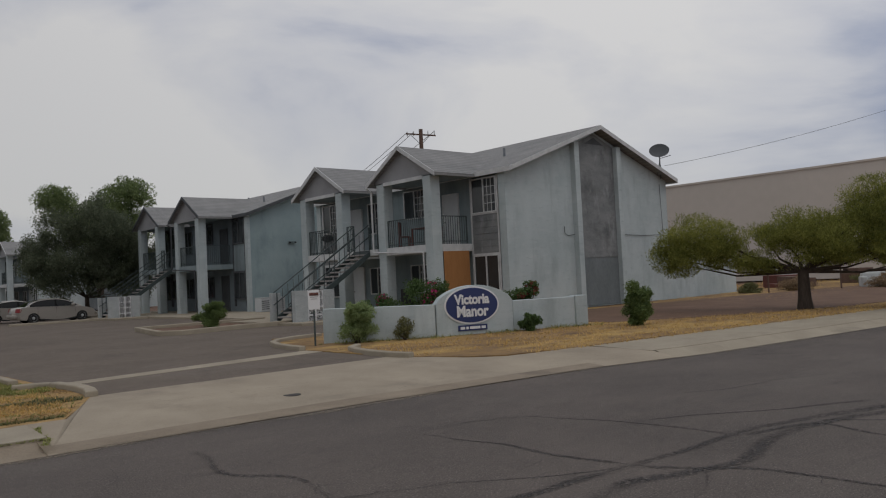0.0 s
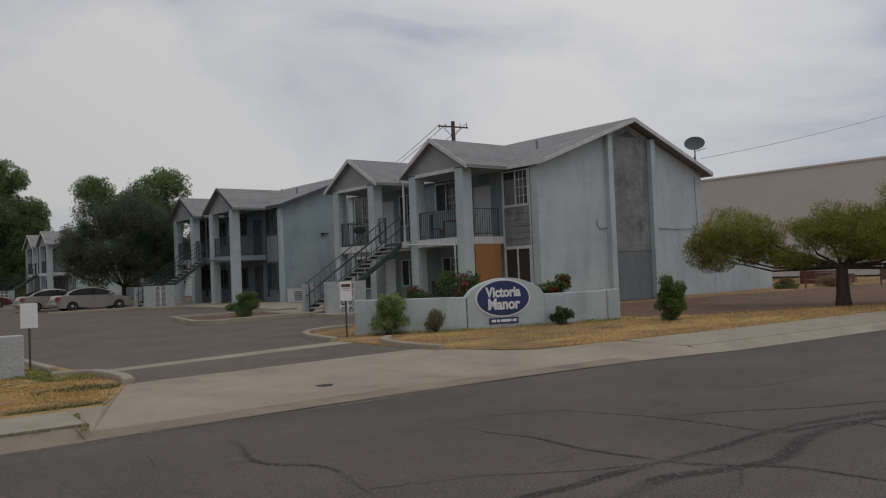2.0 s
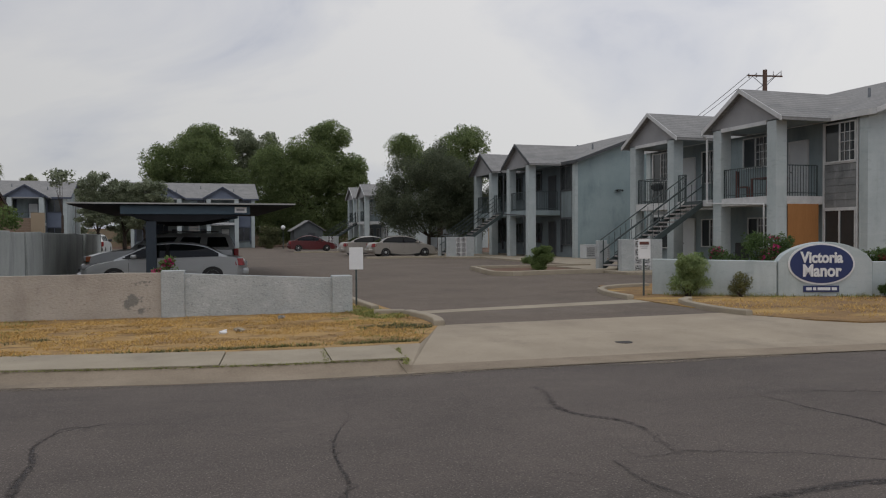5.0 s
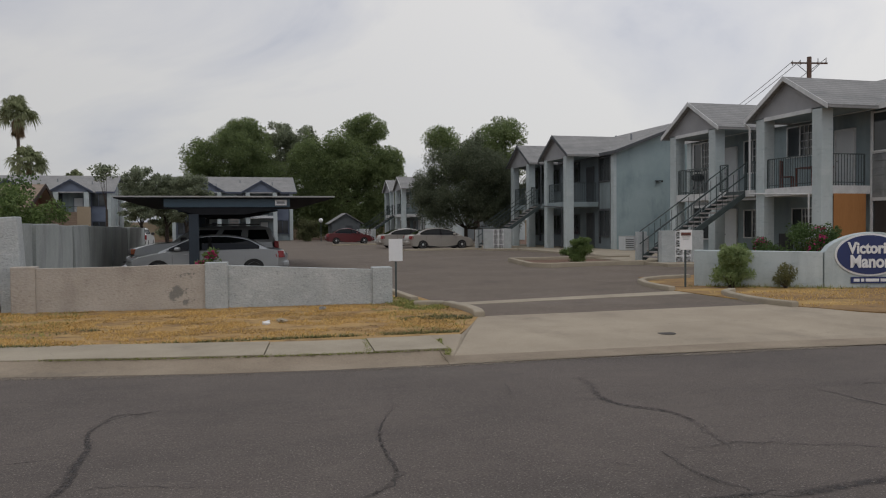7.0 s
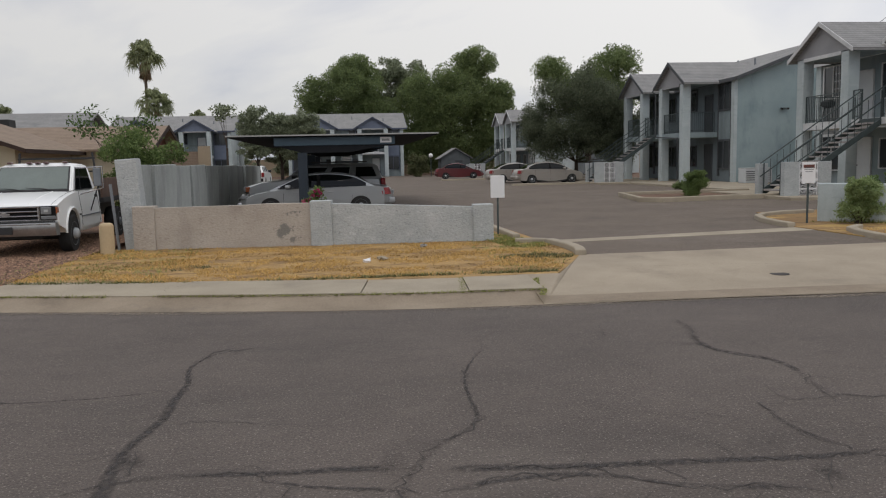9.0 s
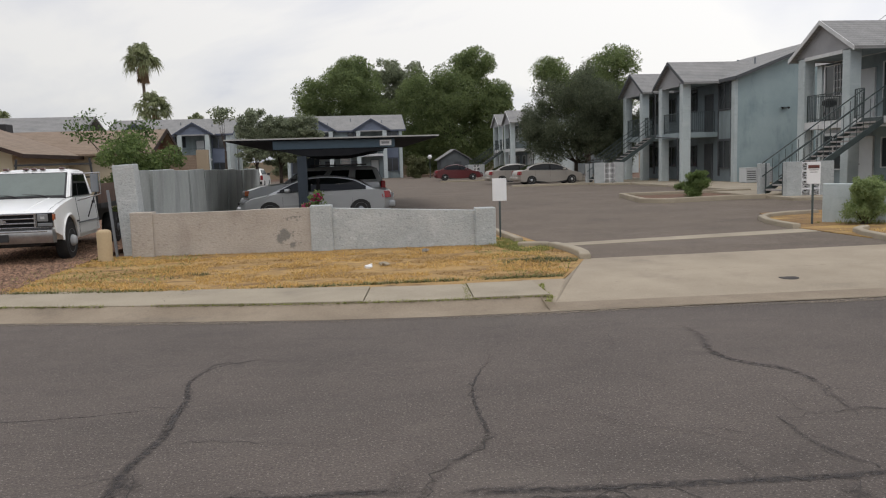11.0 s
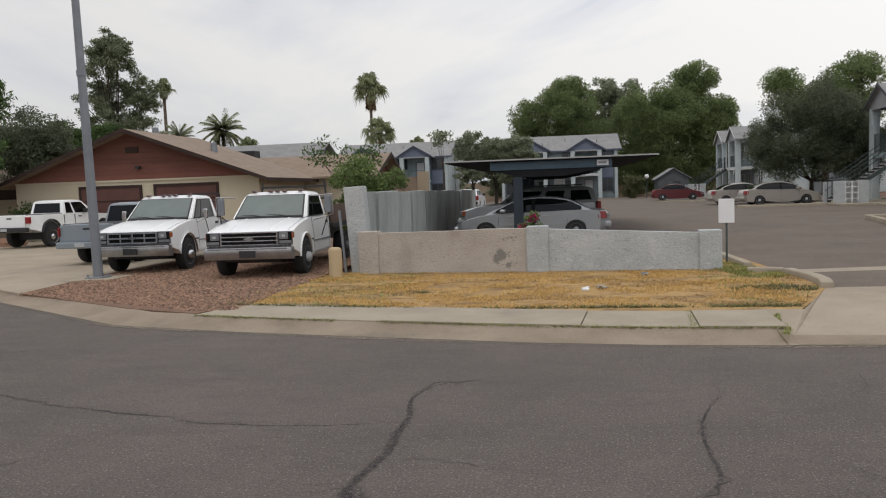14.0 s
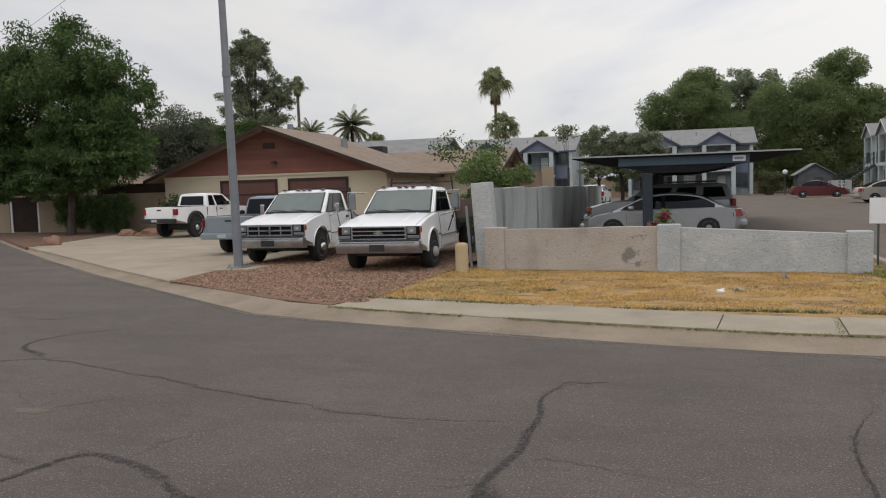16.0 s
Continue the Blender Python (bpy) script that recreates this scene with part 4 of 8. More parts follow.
def kerb_run(name, pts, label, width=0.16, height=0.14, mat=M_KERB):
    a, b = strip(pts, -width / 2, width / 2)
    bm = prism(bmesh.new(), a + b[::-1], -0.1, height)
    top = [e for e in bm.edges if e.verts[0].co.z > height - 0.001 and e.verts[1].co.z > height - 0.001]
    bmesh.ops.bevel(bm, geom=top, offset=0.03, segments=3, affect="EDGES", profile=0.5)
    return setting(name, bm, mat, label, "kerb", 50)


kerb_run("island_kerb", [(17.0, 26.9), (13.6, 26.8), (11.0, 26.2), (10.5, 26.8), (11.3, 31.2), (17.0, 31.4)], "low concrete kerb round a planting island", 0.22, 0.17, M_WALK)
setting("island_soil", prism(bmesh.new(), [(16.9, 27.0), (13.6, 26.9), (11.1, 26.4), (10.7, 26.9), (11.4, 31.1), (16.9, 31.3)], -0.1, 0.05), M_DIRT, "brown soil in the planting island", "planting bed")
kerb_run("entrance_kerb", [(12.4, 19.5), (11.4, 19.3), (10.7, 18.9), (10.2, 18.3), (9.85, 17.4), (9.7, 16.6), (9.65, 15.9)], "curved concrete kerb at the lot entrance", 0.17, 0.11, M_WALK)
kerb_run("entrance_kerb", [(10.6, 15.0), (10.15, 14.6), (9.9, 14.0), (9.75, 13.2), (9.72, 12.5), (9.8, 12.0)], "short curved kerb before the sign wall", 0.17, 0.11, M_WALK)
kerb_run("lot_kerb", [(3.4, 18.5), (3.42, 17.0), (3.45, 15.5)], "short concrete kerb beside the sign post", 0.16, 0.1, M_WALK)
kerb_run("corner_kerb", [(3.25, 14.72), (3.55, 14.66), (3.8, 14.52)], "end block of the lawn corner kerb", 0.19, 0.09, M_WALK)
kerb_run("corner_kerb", [(3.84, 14.42), (3.92, 14.0), (3.99, 13.4), (3.96, 12.9), (3.86, 12.45)], "curved concrete kerb at the lawn corner", 0.19, 0.1, M_WALK)
g0, g1 = strip(EDGE[12:15], 0.02, 0.42)
setting("gutter_pan", ribbon(bmesh.new(), g0, g1, -0.089, -0.066), M_KERB, "pale concrete gutter across the driveway", "gutter")

# ---- walls ----
def sign_wall():
    """The low wall with its raised hump and the painted name board."""
    w = thing("sign_wall", pose(0, 0, 0), "low pale blue stucco wall carrying an oval name board", "sign wall")
    a, p1, p2, b = Vector((10.95, 17.0)), Vector((13.36, 15.4)), Vector((15.45, 14.65)), Vector((17.75, 13.95))
    def section(s, e, profile, name, thick=0.24, lab=""):
        d = (e - s)
        ln = d.length
        bm = prism_axis(bmesh.new(), [(0, -0.05), (ln, -0.05)] + [(x * ln, z) for x, z in profile], -thick / 2, thick / 2, 1)
        bmesh.ops.bevel(bm, geom=[ed for ed in bm.edges], offset=0.012, segments=1, affect="EDGES")
        ob = part(name, bm, M_STUCCO, w, lab)
        ob.matrix_world = pose(s.x, s.y, 0, 0, 0, math.degrees(math.atan2(d.y, d.x)))
        return ob
    section(a, p1, [(1, 0.86), (0, 0.9)], "low_section")
    hump = [(1 - k / 20, 0.86 + 0.46 * math.sin(math.pi * k / 20) ** 0.62) for k in range(21)]
    mid = section(p1, p2, hump, "raised_section", 0.28, "raised rounded centre of the wall")
    section(p2, b - (b - p2).normalized() * 0.4, [(1, 0.84), (0, 0.84)], "low_section")
    section(b - (b - p2).normalized() * 0.4, b, [(1, 0.87), (0, 0.87)], "end_post", 0.34)
    ln = (p2 - p1).length
    cx = ln * 0.5 - 0.1
    # oval board: white rim and blue field
    for rx, rz, y0, y1, mt, nm in ((0.79, 0.5, -0.165, -0.135, M_WHITE, "oval_rim"), (0.745, 0.458, -0.175, -0.1655, M_SIGNBLUE, "oval_field")):
        ring = [(cx + rx * math.cos(2 * math.pi * k / 48), 0.79 + rz * math.sin(2 * math.pi * k / 48)) for k in range(48)]
        part(nm, prism_axis(bmesh.new(), ring, y0, y1, 1), mt, mid)
    part("address_plate", boxed(cx - 0.42, cx + 0.42, -0.165, -0.135, 0.12, 0.27), M_SIGNBLUE, mid)
    x = cx - 0.36
    for wd in (0.13, 0.07, 0.3, 0.12):
        part("lettering_bar", boxed(x, x + wd, -0.172, -0.163, 0.16, 0.23), M_WHITE, mid)
        x += wd + 0.035
    for word, z, size in (("Victoria", 0.83, 0.36), ("Manor", 0.5, 0.4)):
        cu = bpy.data.curves.new("lettering", "FONT")
        cu.body, cu.size, cu.align_x, cu.extrude, cu.offset = word, size, "CENTER", 0.008, 0.013
        cu.materials.append(M_WHITE)
        tx = new("lettering", cu)
        tx.parent = mid
        tx.matrix_parent_inverse = Matrix()
        tx.matrix_basis = pose(cx, -0.184, z, 90, 0, 0) @ Matrix.Diagonal((0.86, 1.0, 1, 1))
    return w


sign_wall()


def low_wall():
    """The low block wall round the lot's corner."""
    w = thing("boundary_wall", pose(-4.05, 15.78, 0, 0, 0, -3.4), "low painted block wall with pillars, stained in one place", "wall")
    part("beige_section", prism_axis(bmesh.new(), [(0.42, -0.12), (3.4, -0.12), (3.4, 0.84), (2.6, 0.85), (2.1, 0.83), (0.42, 0.82)], -0.1, 0.1, 1), M_WALLTAN, w, "beige stucco section")
    part("pale_section", prism_axis(bmesh.new(), [(3.82, -0.12), (6.6, -0.12), (6.6, 0.69), (3.82, 0.82)], -0.1, 0.1, 1), M_WALLPAINT, w, "chalky pale grey section")
    part("pillar", boxed(0, 0.42, -0.14, 0.14, -0.12, 0.86, bevel=0.015), M_WALLTAN, w)
    part("pillar", boxed(3.4, 3.82, -0.16, 0.16, -0.12, 0.885, bevel=0.015), M_WALLPAINT, w)
    part("pillar", boxed(6.6, 7.0, -0.16, 0.16, -0.12, 0.735, bevel=0.015), M_WALLPAINT, w)
    return w


low_wall()


def tall_fence():
    f = thing("block_fence", pose(-4.1, 16.06, 0), "tall grey-white block fence with dark shadow strips at its joints, leaning at its end", "fence")
    p = part("end_pillar", boxed(-0.2, 0.2, -0.1, 0.3, -0.05, 1.78, bevel=0.02), M_WALLPAINT, f, "leaning chalky end pillar")
    p.matrix_basis = pose(0, 0, 0, 0, -3.5, 0)
    edges = [0.3] + [1.2 + 2.2 * k for k in range(11)]
    for k, (y0, y1) in enumerate(zip(edges, edges[1:])):
        h = 1.66 - 0.008 * k
        sway = math.sin(k * 2.4)
        slab = part("panel", boxed(-0.09, 0.09, 0, y1 - y0 - 0.09, -0.05, h, bevel=0.012), M_FENCE, f)
        slab.matrix_basis = pose(0.035 * sway, y0, 0, 0.6 * sway, 1.5 * math.sin(k * 1.7), 0)
        # narrow dark strip in place of the shadow between two panels
        post = part("pilaster", boxed(-0.06, 0.06, 0, 0.1, -0.05, h - 0.02, bevel=0.01), M_FENCE_JOINT, f)
        post.matrix_basis = pose(0, y1 - 0.1, 0, -0.8 * sway, 0.8 * sway, 0)
    return f


tall_fence()


def carport():
    c = thing("carport", pose(-0.25, 23.3, 0) @ Matrix.Diagonal((1, 1, 0.97, 1)), "blue steel cantilever carport with a thin pale roof", "carport")
    part("roof_sheet", boxed(-3.1, 3.1, 0.0, 14.0, 2.5, 2.54), M_CARPORT_TOP, c, "thin pale roof sheet")
    # underside sheet in the shade-dark colour
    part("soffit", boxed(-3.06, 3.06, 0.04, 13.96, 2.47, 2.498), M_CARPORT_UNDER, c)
    for y in (0.25, 6.5, 12.6):
        part("frame", boxed(-1.75, 1.8, y - 0.03, y + 0.25, 2.21, 2.465, bevel=0.01), M_CARPORT, c, "blue painted roof beam")
        part("arm", prism_axis(bmesh.new(), [(-1.7, 2.208), (-0.85, 1.99), (0.45, 1.99), (1.75, 2.208)], y, y + 0.24, 1), M_CARPORT_UNDER, c, "tapered steel arm, coloured dark for the roof's shade")
        part("post", boxed(-1.08, -0.8, y - 0.01, y + 0.26, 0, 2.0, bevel=0.012), M_CARPORT_POST, c)
    pb_ = part("number_plate_bar", boxed(1.36, 1.7, 0.19, 0.216, 2.26, 2.43, bevel=0.004), M_WHITE, c)
    part("writing_bar", boxed(1.41, 1.64, 0.184, 0.1895, 2.31, 2.38), M_SIDING, pb_)
    return c


carport()


def tract_house():
    """The one-storey house with its gable to the street."""
    h = thing("house", pose(-23.8, 32.0, 0), "one-storey cream house with red-brown gable siding", "house")
    W, D, E_, P = 11.3, 6.2, 2.55, 4.6
    xm = W / 2
    part("wall", boxed(0, W, 0.02, D, 0, E_), M_HOUSE, h)
    part("gable_backing", prism_axis(bmesh.new(), [(0, E_), (W, E_), (xm, P)], 0.05, 0.2, 1), M_REDSIDING, h)
    rows = 9
    for k in range(rows):
        z0 = E_ + (P - E_) * k / rows
        z1 = E_ + (P - E_) * (k + 1) / rows
        hw0, hw1 = xm * (1 - k / rows), xm * (1 - (k + 1) / rows)
        part("siding_board", prism_axis(bmesh.new(), [(xm - hw0, z0 + 0.008), (xm + hw0, z0 + 0.008), (xm + hw1, z1), (xm - hw1, z1)], 0.0, 0.045 + 0.002 * (k % 2), 1), M_REDSIDING, h)
    sl = (P - E_) / xm
    rf = bmesh.new()
    o = 0.65
    slab3(rf, [(-o, -0.7, E_ - o * sl + 0.1), (xm, -0.7, P + 0.1), (xm, D + 0.3, P + 0.1), (-o, D + 0.3, E_ - o * sl + 0.1)], 0.1)
    slab3(rf, [(xm, -0.7, P + 0.1), (W + o, -0.7, E_ - o * sl + 0.1), (W + o, D + 0.3, E_ - o * sl + 0.1), (xm, D + 0.3, P + 0.1)], 0.1)
    roof = part("roof", rf, M_BROWNROOF, h, "brown shingle roof")
    fb = bmesh.new()
    for x0, x1, z0, z1 in ((-o, xm, E_ - o * sl, P), (xm, W + o, P, E_ - o * sl)):
        prism_axis(fb, [(x0, z0 - 0.05), (x1, z1 - 0.05), (x1, z1 + 0.11), (x0, z0 + 0.11)], -0.74, -0.705, 1)
    part("fascia", fb, M_FASCIA, roof)
    part("eave_fascia", boxed(W + o, W + o + 0.03, -0.7, D + 0.3, E_ - o * sl - 0.06, E_ - o * sl + 0.1), M_FASCIA, roof)
    part("trim_band", boxed(0, W, -0.03, 0.019, E_ - 0.08, E_ + 0.005), M_HOUSE, h)
    for x0 in (3.15, 6.65):
        d = part("garage_door", boxed(x0, x0 + 2.75, -0.02, 0.06, 0, 2.2), M_GARAGE, h, "red-brown boarded garage door")
        fr = bmesh.new()
        for q in ((x0 - 0.1, x0, 0, 2.2), (x0 + 2.75, x0 + 2.85, 0, 2.2), (x0 - 0.1, x0 + 2.85, 2.2, 2.32)):
            box(fr, q[0], q[1], -0.05, 0.05, q[2], q[3])
        part("frame", fr, M_FASCIA, d)
        for k in range(1, 4):
            part("door_rail", boxed(x0 + 0.02, x0 + 2.73, -0.035, -0.018, k * 0.55 - 0.03, k * 0.55 + 0.03), M_FASCIA, d)
    for x, z in ((xm - 0.2, 4.72), (xm + 2.6, 3.9)):
        part("roof_vent", bar(bmesh.new(), (x, 2.5, z - 0.3), (x, 2.5, z + 0.25), 0.18, 0.14, 10), M_GALV, roof)
    part("attic_vent", boxed(xm - 0.3, xm + 0.3, -0.03, 0.0, 3.7, 3.95), M_FASCIA, h)
    part("wall_lamp", boxed(xm + 0.15, xm + 0.35, -0.14, -0.002, 3.0, 3.12), M_PLASTIC, h)
    # lower cross wing behind
    part("rear_wing", boxed(4.0, W + 3.2, D + 0.05, D + 6, 0, E_), M_HOUSE, h)
    rw = bmesh.new()
    slab3(rw, [(3, D - 0.4, E_ - 0.05), (W + 3.8, D - 0.4, E_ - 0.05), (W + 3.8, D + 3, 3.7), (3, D + 3, 3.7)], 0.1)
    slab3(rw, [(3, D + 3, 3.7), (W + 3.8, D + 3, 3.7), (W + 3.8, D + 6.4, E_ - 0.05), (3, D + 6.4, E_ - 0.05)], 0.1)
    part("rear_roof", rw, M_BROWNROOF, h)
    part("rear_gable", prism_axis(bmesh.new(), [(D + 0.05, E_), (D + 6, E_), (D + 3, 3.6)], W + 3.1, W + 3.2, 0), M_REDSIDING, h)
    fr = bmesh.new()
    for a, b, za, zb in ((D - 0.4, D + 3, E_ - 0.1, 3.65), (D + 3, D + 6.4, 3.65, E_ - 0.1)):
        prism_axis(fr, [(a, za - 0.12), (b, zb - 0.12), (b, zb + 0.08), (a, za + 0.08)], W + 3.8, W + 3.84, 0)
    part("rear_fascia", fr, M_FASCIA, h)
    part("cooler", boxed(W - 4.6, W - 3.6, D + 2.6, D + 3.4, 3.5, 4.1, bevel=0.03), M_PLASTIC, h, "dark rooftop cooler box")
    return h


tract_house()

setting("garden_wall", boxed(-31.95, -24.25, 32.6, 32.8, -0.05, 1.88), M_TANWALL, "tan stucco garden wall beside the house", "wall")
setting("garden_earth", prism(bmesh.new(), [(-45, 40), (-30.5, 28.7), (-22.7, 22.5), (-24.1, 27), (-25.6, 32.5), (-45, 40)], -0.1, 0.01), M_DIRT, "reddish garden earth under a shade tree", "ground")

warehouse = thing("warehouse", pose(60, 2, 0), "long plain tan warehouse behind the apartments", "warehouse")
part("wall", boxed(0, 40, 0, 150, 0, 8.35), M_WAREHOUSE, warehouse)
part("parapet_cap", boxed(-0.08, 40.08, -0.08, 150.08, 8.35, 8.5), M_WAREHOUSE, warehouse)

setting("side_yard_wall", boxed(32.52, 39.5, 21.0, 21.2, -0.05, 1.75), M_STUCCO, "pale stucco yard wall beside the near block", "wall")

# background of the lot and the garden
setting("back_wall", boxed(-42, 56, 116.5, 116.8, -0.1, 2.4), M_TANWALL, "long tan boundary wall at the back", "wall")
setting("side_back_wall", boxed(-30.2, -30.0, 60, 116, -0.1, 2.2), M_TANWALL, "tan boundary wall behind the far blocks", "wall")
peach = thing("neighbour_house", pose(-46, 41, 0), "low peach neighbouring house behind the garden wall", "house")
part("wall", boxed(0, 19, 0, 9, 0, 2.6), M_HOUSE, peach)
pr_ = bmesh.new()
slab3(pr_, [(-0.6, -0.6, 2.5), (19.6, -0.6, 2.5), (17, 4.5, 3.9), (2, 4.5, 3.9)], 0.1)
slab3(pr_, [(2, 4.5, 3.9), (17, 4.5, 3.9), (19.6, 9.6, 2.5), (-0.6, 9.6, 2.5)], 0.1)
part("roof", pr_, M_BROWNROOF, peach)
setting("brown_fence", boxed(-28.5, -24.3, 32.9, 33.0, -0.05, 2.35), M_FASCIA, "dark brown board fence above the garden wall", "fence")

setting("stub_wall", boxed(-8.9, -6.6, 40.0, 40.2, -0.05, 2.35), M_BROWNROOF, "low brown brick wall behind the block fence", "wall")
setting("stub_wall_pier", boxed(-7.1, -6.55, 39.9, 40.25, -0.05, 2.6), M_TANWALL, "tan end pier of the brick wall", "wall")


# ---- vehicles ----
def arch(cx, r, z, n=9):
    """Points over a wheel arch, from front to back."""
    return [(cx + r * math.cos(math.pi * k / n), z + r * math.sin(math.pi * k / n)) for k in range(n + 1)]


def body_shell(profile, width, nose=0.07, crown=0.03, tuck=0.04):
    """A car body: its side outline carried across the width, rounded in plan and at the shoulders."""
    bm = bmesh.new()
    xs = [p[0] for p in profile]
    x_mid, x_half = (max(xs) + min(xs)) / 2, (max(xs) - min(xs)) / 2
    cols = (-1, -0.97, -0.8, -0.4, 0, 0.4, 0.8, 0.97, 1)
    rings = []
    for c in cols:
        ring = []
        for x, z in profile:
            s = (x - x_mid) / x_half
            xx = x - nose * s ** 7 * abs(c) ** 3 * x_half if abs(s) > 0.7 else x
            zz = z - crown * abs(c) ** 6 if z > 0.75 else z
            inset = tuck * max(0.0, (z - 0.75)) / 0.4 + (0.03 if z < 0.35 else 0)
            ring.append(bm.verts.new((xx, c * (width / 2 - inset), zz)))
        rings.append(ring)
    n = len(profile)
    for a, b in zip(rings, rings[1:]):
        for k in range(n):
            bm.faces.new((a[k], a[(k + 1) % n], b[(k + 1) % n], b[k]))
    bm.faces.new(rings[0][::-1])
    bm.faces.new(rings[-1])
    bmesh.ops.recalc_face_normals(bm, faces=bm.faces)
    return bm


def cabin_corners(bx0, bx1, bw, z0, rx0, rx1, rw, z1):
    base = [Vector((bx0, -bw, z0)), Vector((bx1, -bw, z0)), Vector((bx1, bw, z0)), Vector((bx0, bw, z0))]
    top = [Vector((rx0, -rw, z1)), Vector((rx1, -rw, z1)), Vector((rx1, rw, z1)), Vector((rx0, rw, z1))]
    return base, top


def cabin_shell(base, top, soft=0.025):
    bm = bmesh.new()
    levels = [base, [b.lerp(t, 0.9) for b, t in zip(base, top)]]
    mid = sum(top, Vector()) / 4
    levels.append([mid + (t - mid) * 0.94 for t in top])
    levels.append([mid + (t - mid) * 0.6 + Vector((0, 0, 0.035)) for t in top])
    rings = [[bm.verts.new(v) for v in lv] for lv in levels]
    for a, b in zip(rings, rings[1:]):
        for k in range(4):
            bm.faces.new((a[k], a[(k + 1) % 4], b[(k + 1) % 4], b[k]))
    bm.faces.new(rings[-1])
    bm.faces.new(rings[0][::-1])
    bmesh.ops.recalc_face_normals(bm, faces=bm.faces)
    bmesh.ops.bevel(bm, geom=[e for e in bm.edges], offset=soft, segments=3, affect="EDGES")
    return bm


def pane_between(b0, b1, t0, t1, u0, u1, v0, v1, lift=0.012, thick=0.01):
    """A window pane on the face with lower corners b0, b1 and upper corners t0, t1, within shares u and v of it."""
    def at(u, v):
        return b0.lerp(b1, u).lerp(t0.lerp(t1, u), v)
    q = [at(u0, v0), at(u1, v0), at(u1, v1), at(u0, v1)]
    nrm = (q[1] - q[0]).cross(q[3] - q[0]).normalized()
    bm = bmesh.new()
    lo = [bm.verts.new(p + nrm * (lift - thick)) for p in q]
    hi = [bm.verts.new(p + nrm * lift) for p in q]
    for k in range(4):
        bm.faces.new((lo[k], lo[(k + 1) % 4], hi[(k + 1) % 4], hi[k]))
    bm.faces.new(hi)
    bm.faces.new(lo[::-1])
    bmesh.ops.recalc_face_normals(bm, faces=bm.faces)
    return bm


def lathe(profile, sides=24):
    """A turned shape about the y axis: profile points are radius, y."""
    bm = bmesh.new()
    rings = [[bm.verts.new((r * math.cos(2 * math.pi * k / sides), y, r * math.sin(2 * math.pi * k / sides))) for k in range(sides)] for r, y in profile]
    for a, b in zip(rings, rings[1:]):
        for k in range(sides):
            bm.faces.new((a[k], a[(k + 1) % sides], b[(k + 1) % sides], b[k]))
    bm.faces.new(rings[0])
    bm.faces.new(rings[-1][::-1])
    bmesh.ops.recalc_face_normals(bm, faces=bm.faces)
    return bm


def wheel(parent, x, y, r, width, rim_mat, deep=False):
    s = 1 if y > 0 else -1
    w = part("wheel", lathe([(r * 0.62, -width / 2), (r * 0.93, -width / 2), (r, -width * 0.3), (r, width * 0.3), (r * 0.93, width / 2), (r * 0.62, width / 2)]), M_RUBBER, parent, "black tyre on a metal rim", 40)
    w.matrix_basis = pose(x, y, r)
    d = -0.05 if deep else 0.02
    prof = [(r * 0.63, width * 0.35), (r * 0.63, width / 2 + 0.004), (r * 0.55, width / 2 - 0.01), (r * 0.5, width / 2 - 0.05), (r * 0.3, width / 2 + d - 0.03), (r * 0.22, width / 2 + d), (r * 0.1, width / 2 + d + 0.02)]
    part("rim", lathe([(a, b * s) for a, b in prof], 20), rim_mat, w, smooth=40)
    hb = bmesh.new()
    for k in range(6):
        a = 2 * math.pi * k / 6
        bar(hb, (r * 0.42 * math.cos(a), s * (width / 2 - 0.035), r * 0.42 * math.sin(a)), (r * 0.42 * math.cos(a), s * (width / 2 - 0.018), r * 0.42 * math.sin(a)), r * 0.07, sides=6)
    part("rim_holes", hb, M_PLASTIC, w)
    return w


def wheel_well(parent, x, y, r, depth, z):
    """The dark hollow over a wheel, open below."""
    part("wheel_well", prism_axis(bmesh.new(), arch(x, r, z, 10), y - depth / 2, y + depth / 2, 1), M_PLASTIC, parent)


def side_panes(veh, base, top, spans, v0=0.12, v1=0.86, glass=None):
    for s in (0, 1):
        b0, b1, t0, t1 = (base[0], base[1], top[0], top[1]) if s == 0 else (base[2], base[3], top[2], top[3])
        for u0, u1 in spans:
            a, b = (u0, u1) if s == 0 else (1 - u1, 1 - u0)
            part("side_window", pane_between(b0, b1, t0, t1, a, b, v0, v1), glass or M_CARGLASS, veh)


def smooth_line(pts, per=5):
    """A Catmull-Rom line through control points."""
    p = [Vector(q) for q in (pts[0], *pts, pts[-1])]
    out = []
    for a, b, c, d in zip(p, p[1:], p[2:], p[3:]):
        for k in range(per):
            t = k / per
            q = 0.5 * (2 * b + (c - a) * t + (2 * a - 5 * b + 4 * c - d) * t * t + (3 * b - a - 3 * c + d) * t ** 3)
            out.append((q.x, q.y))
    return out + [tuple(pts[-1])]


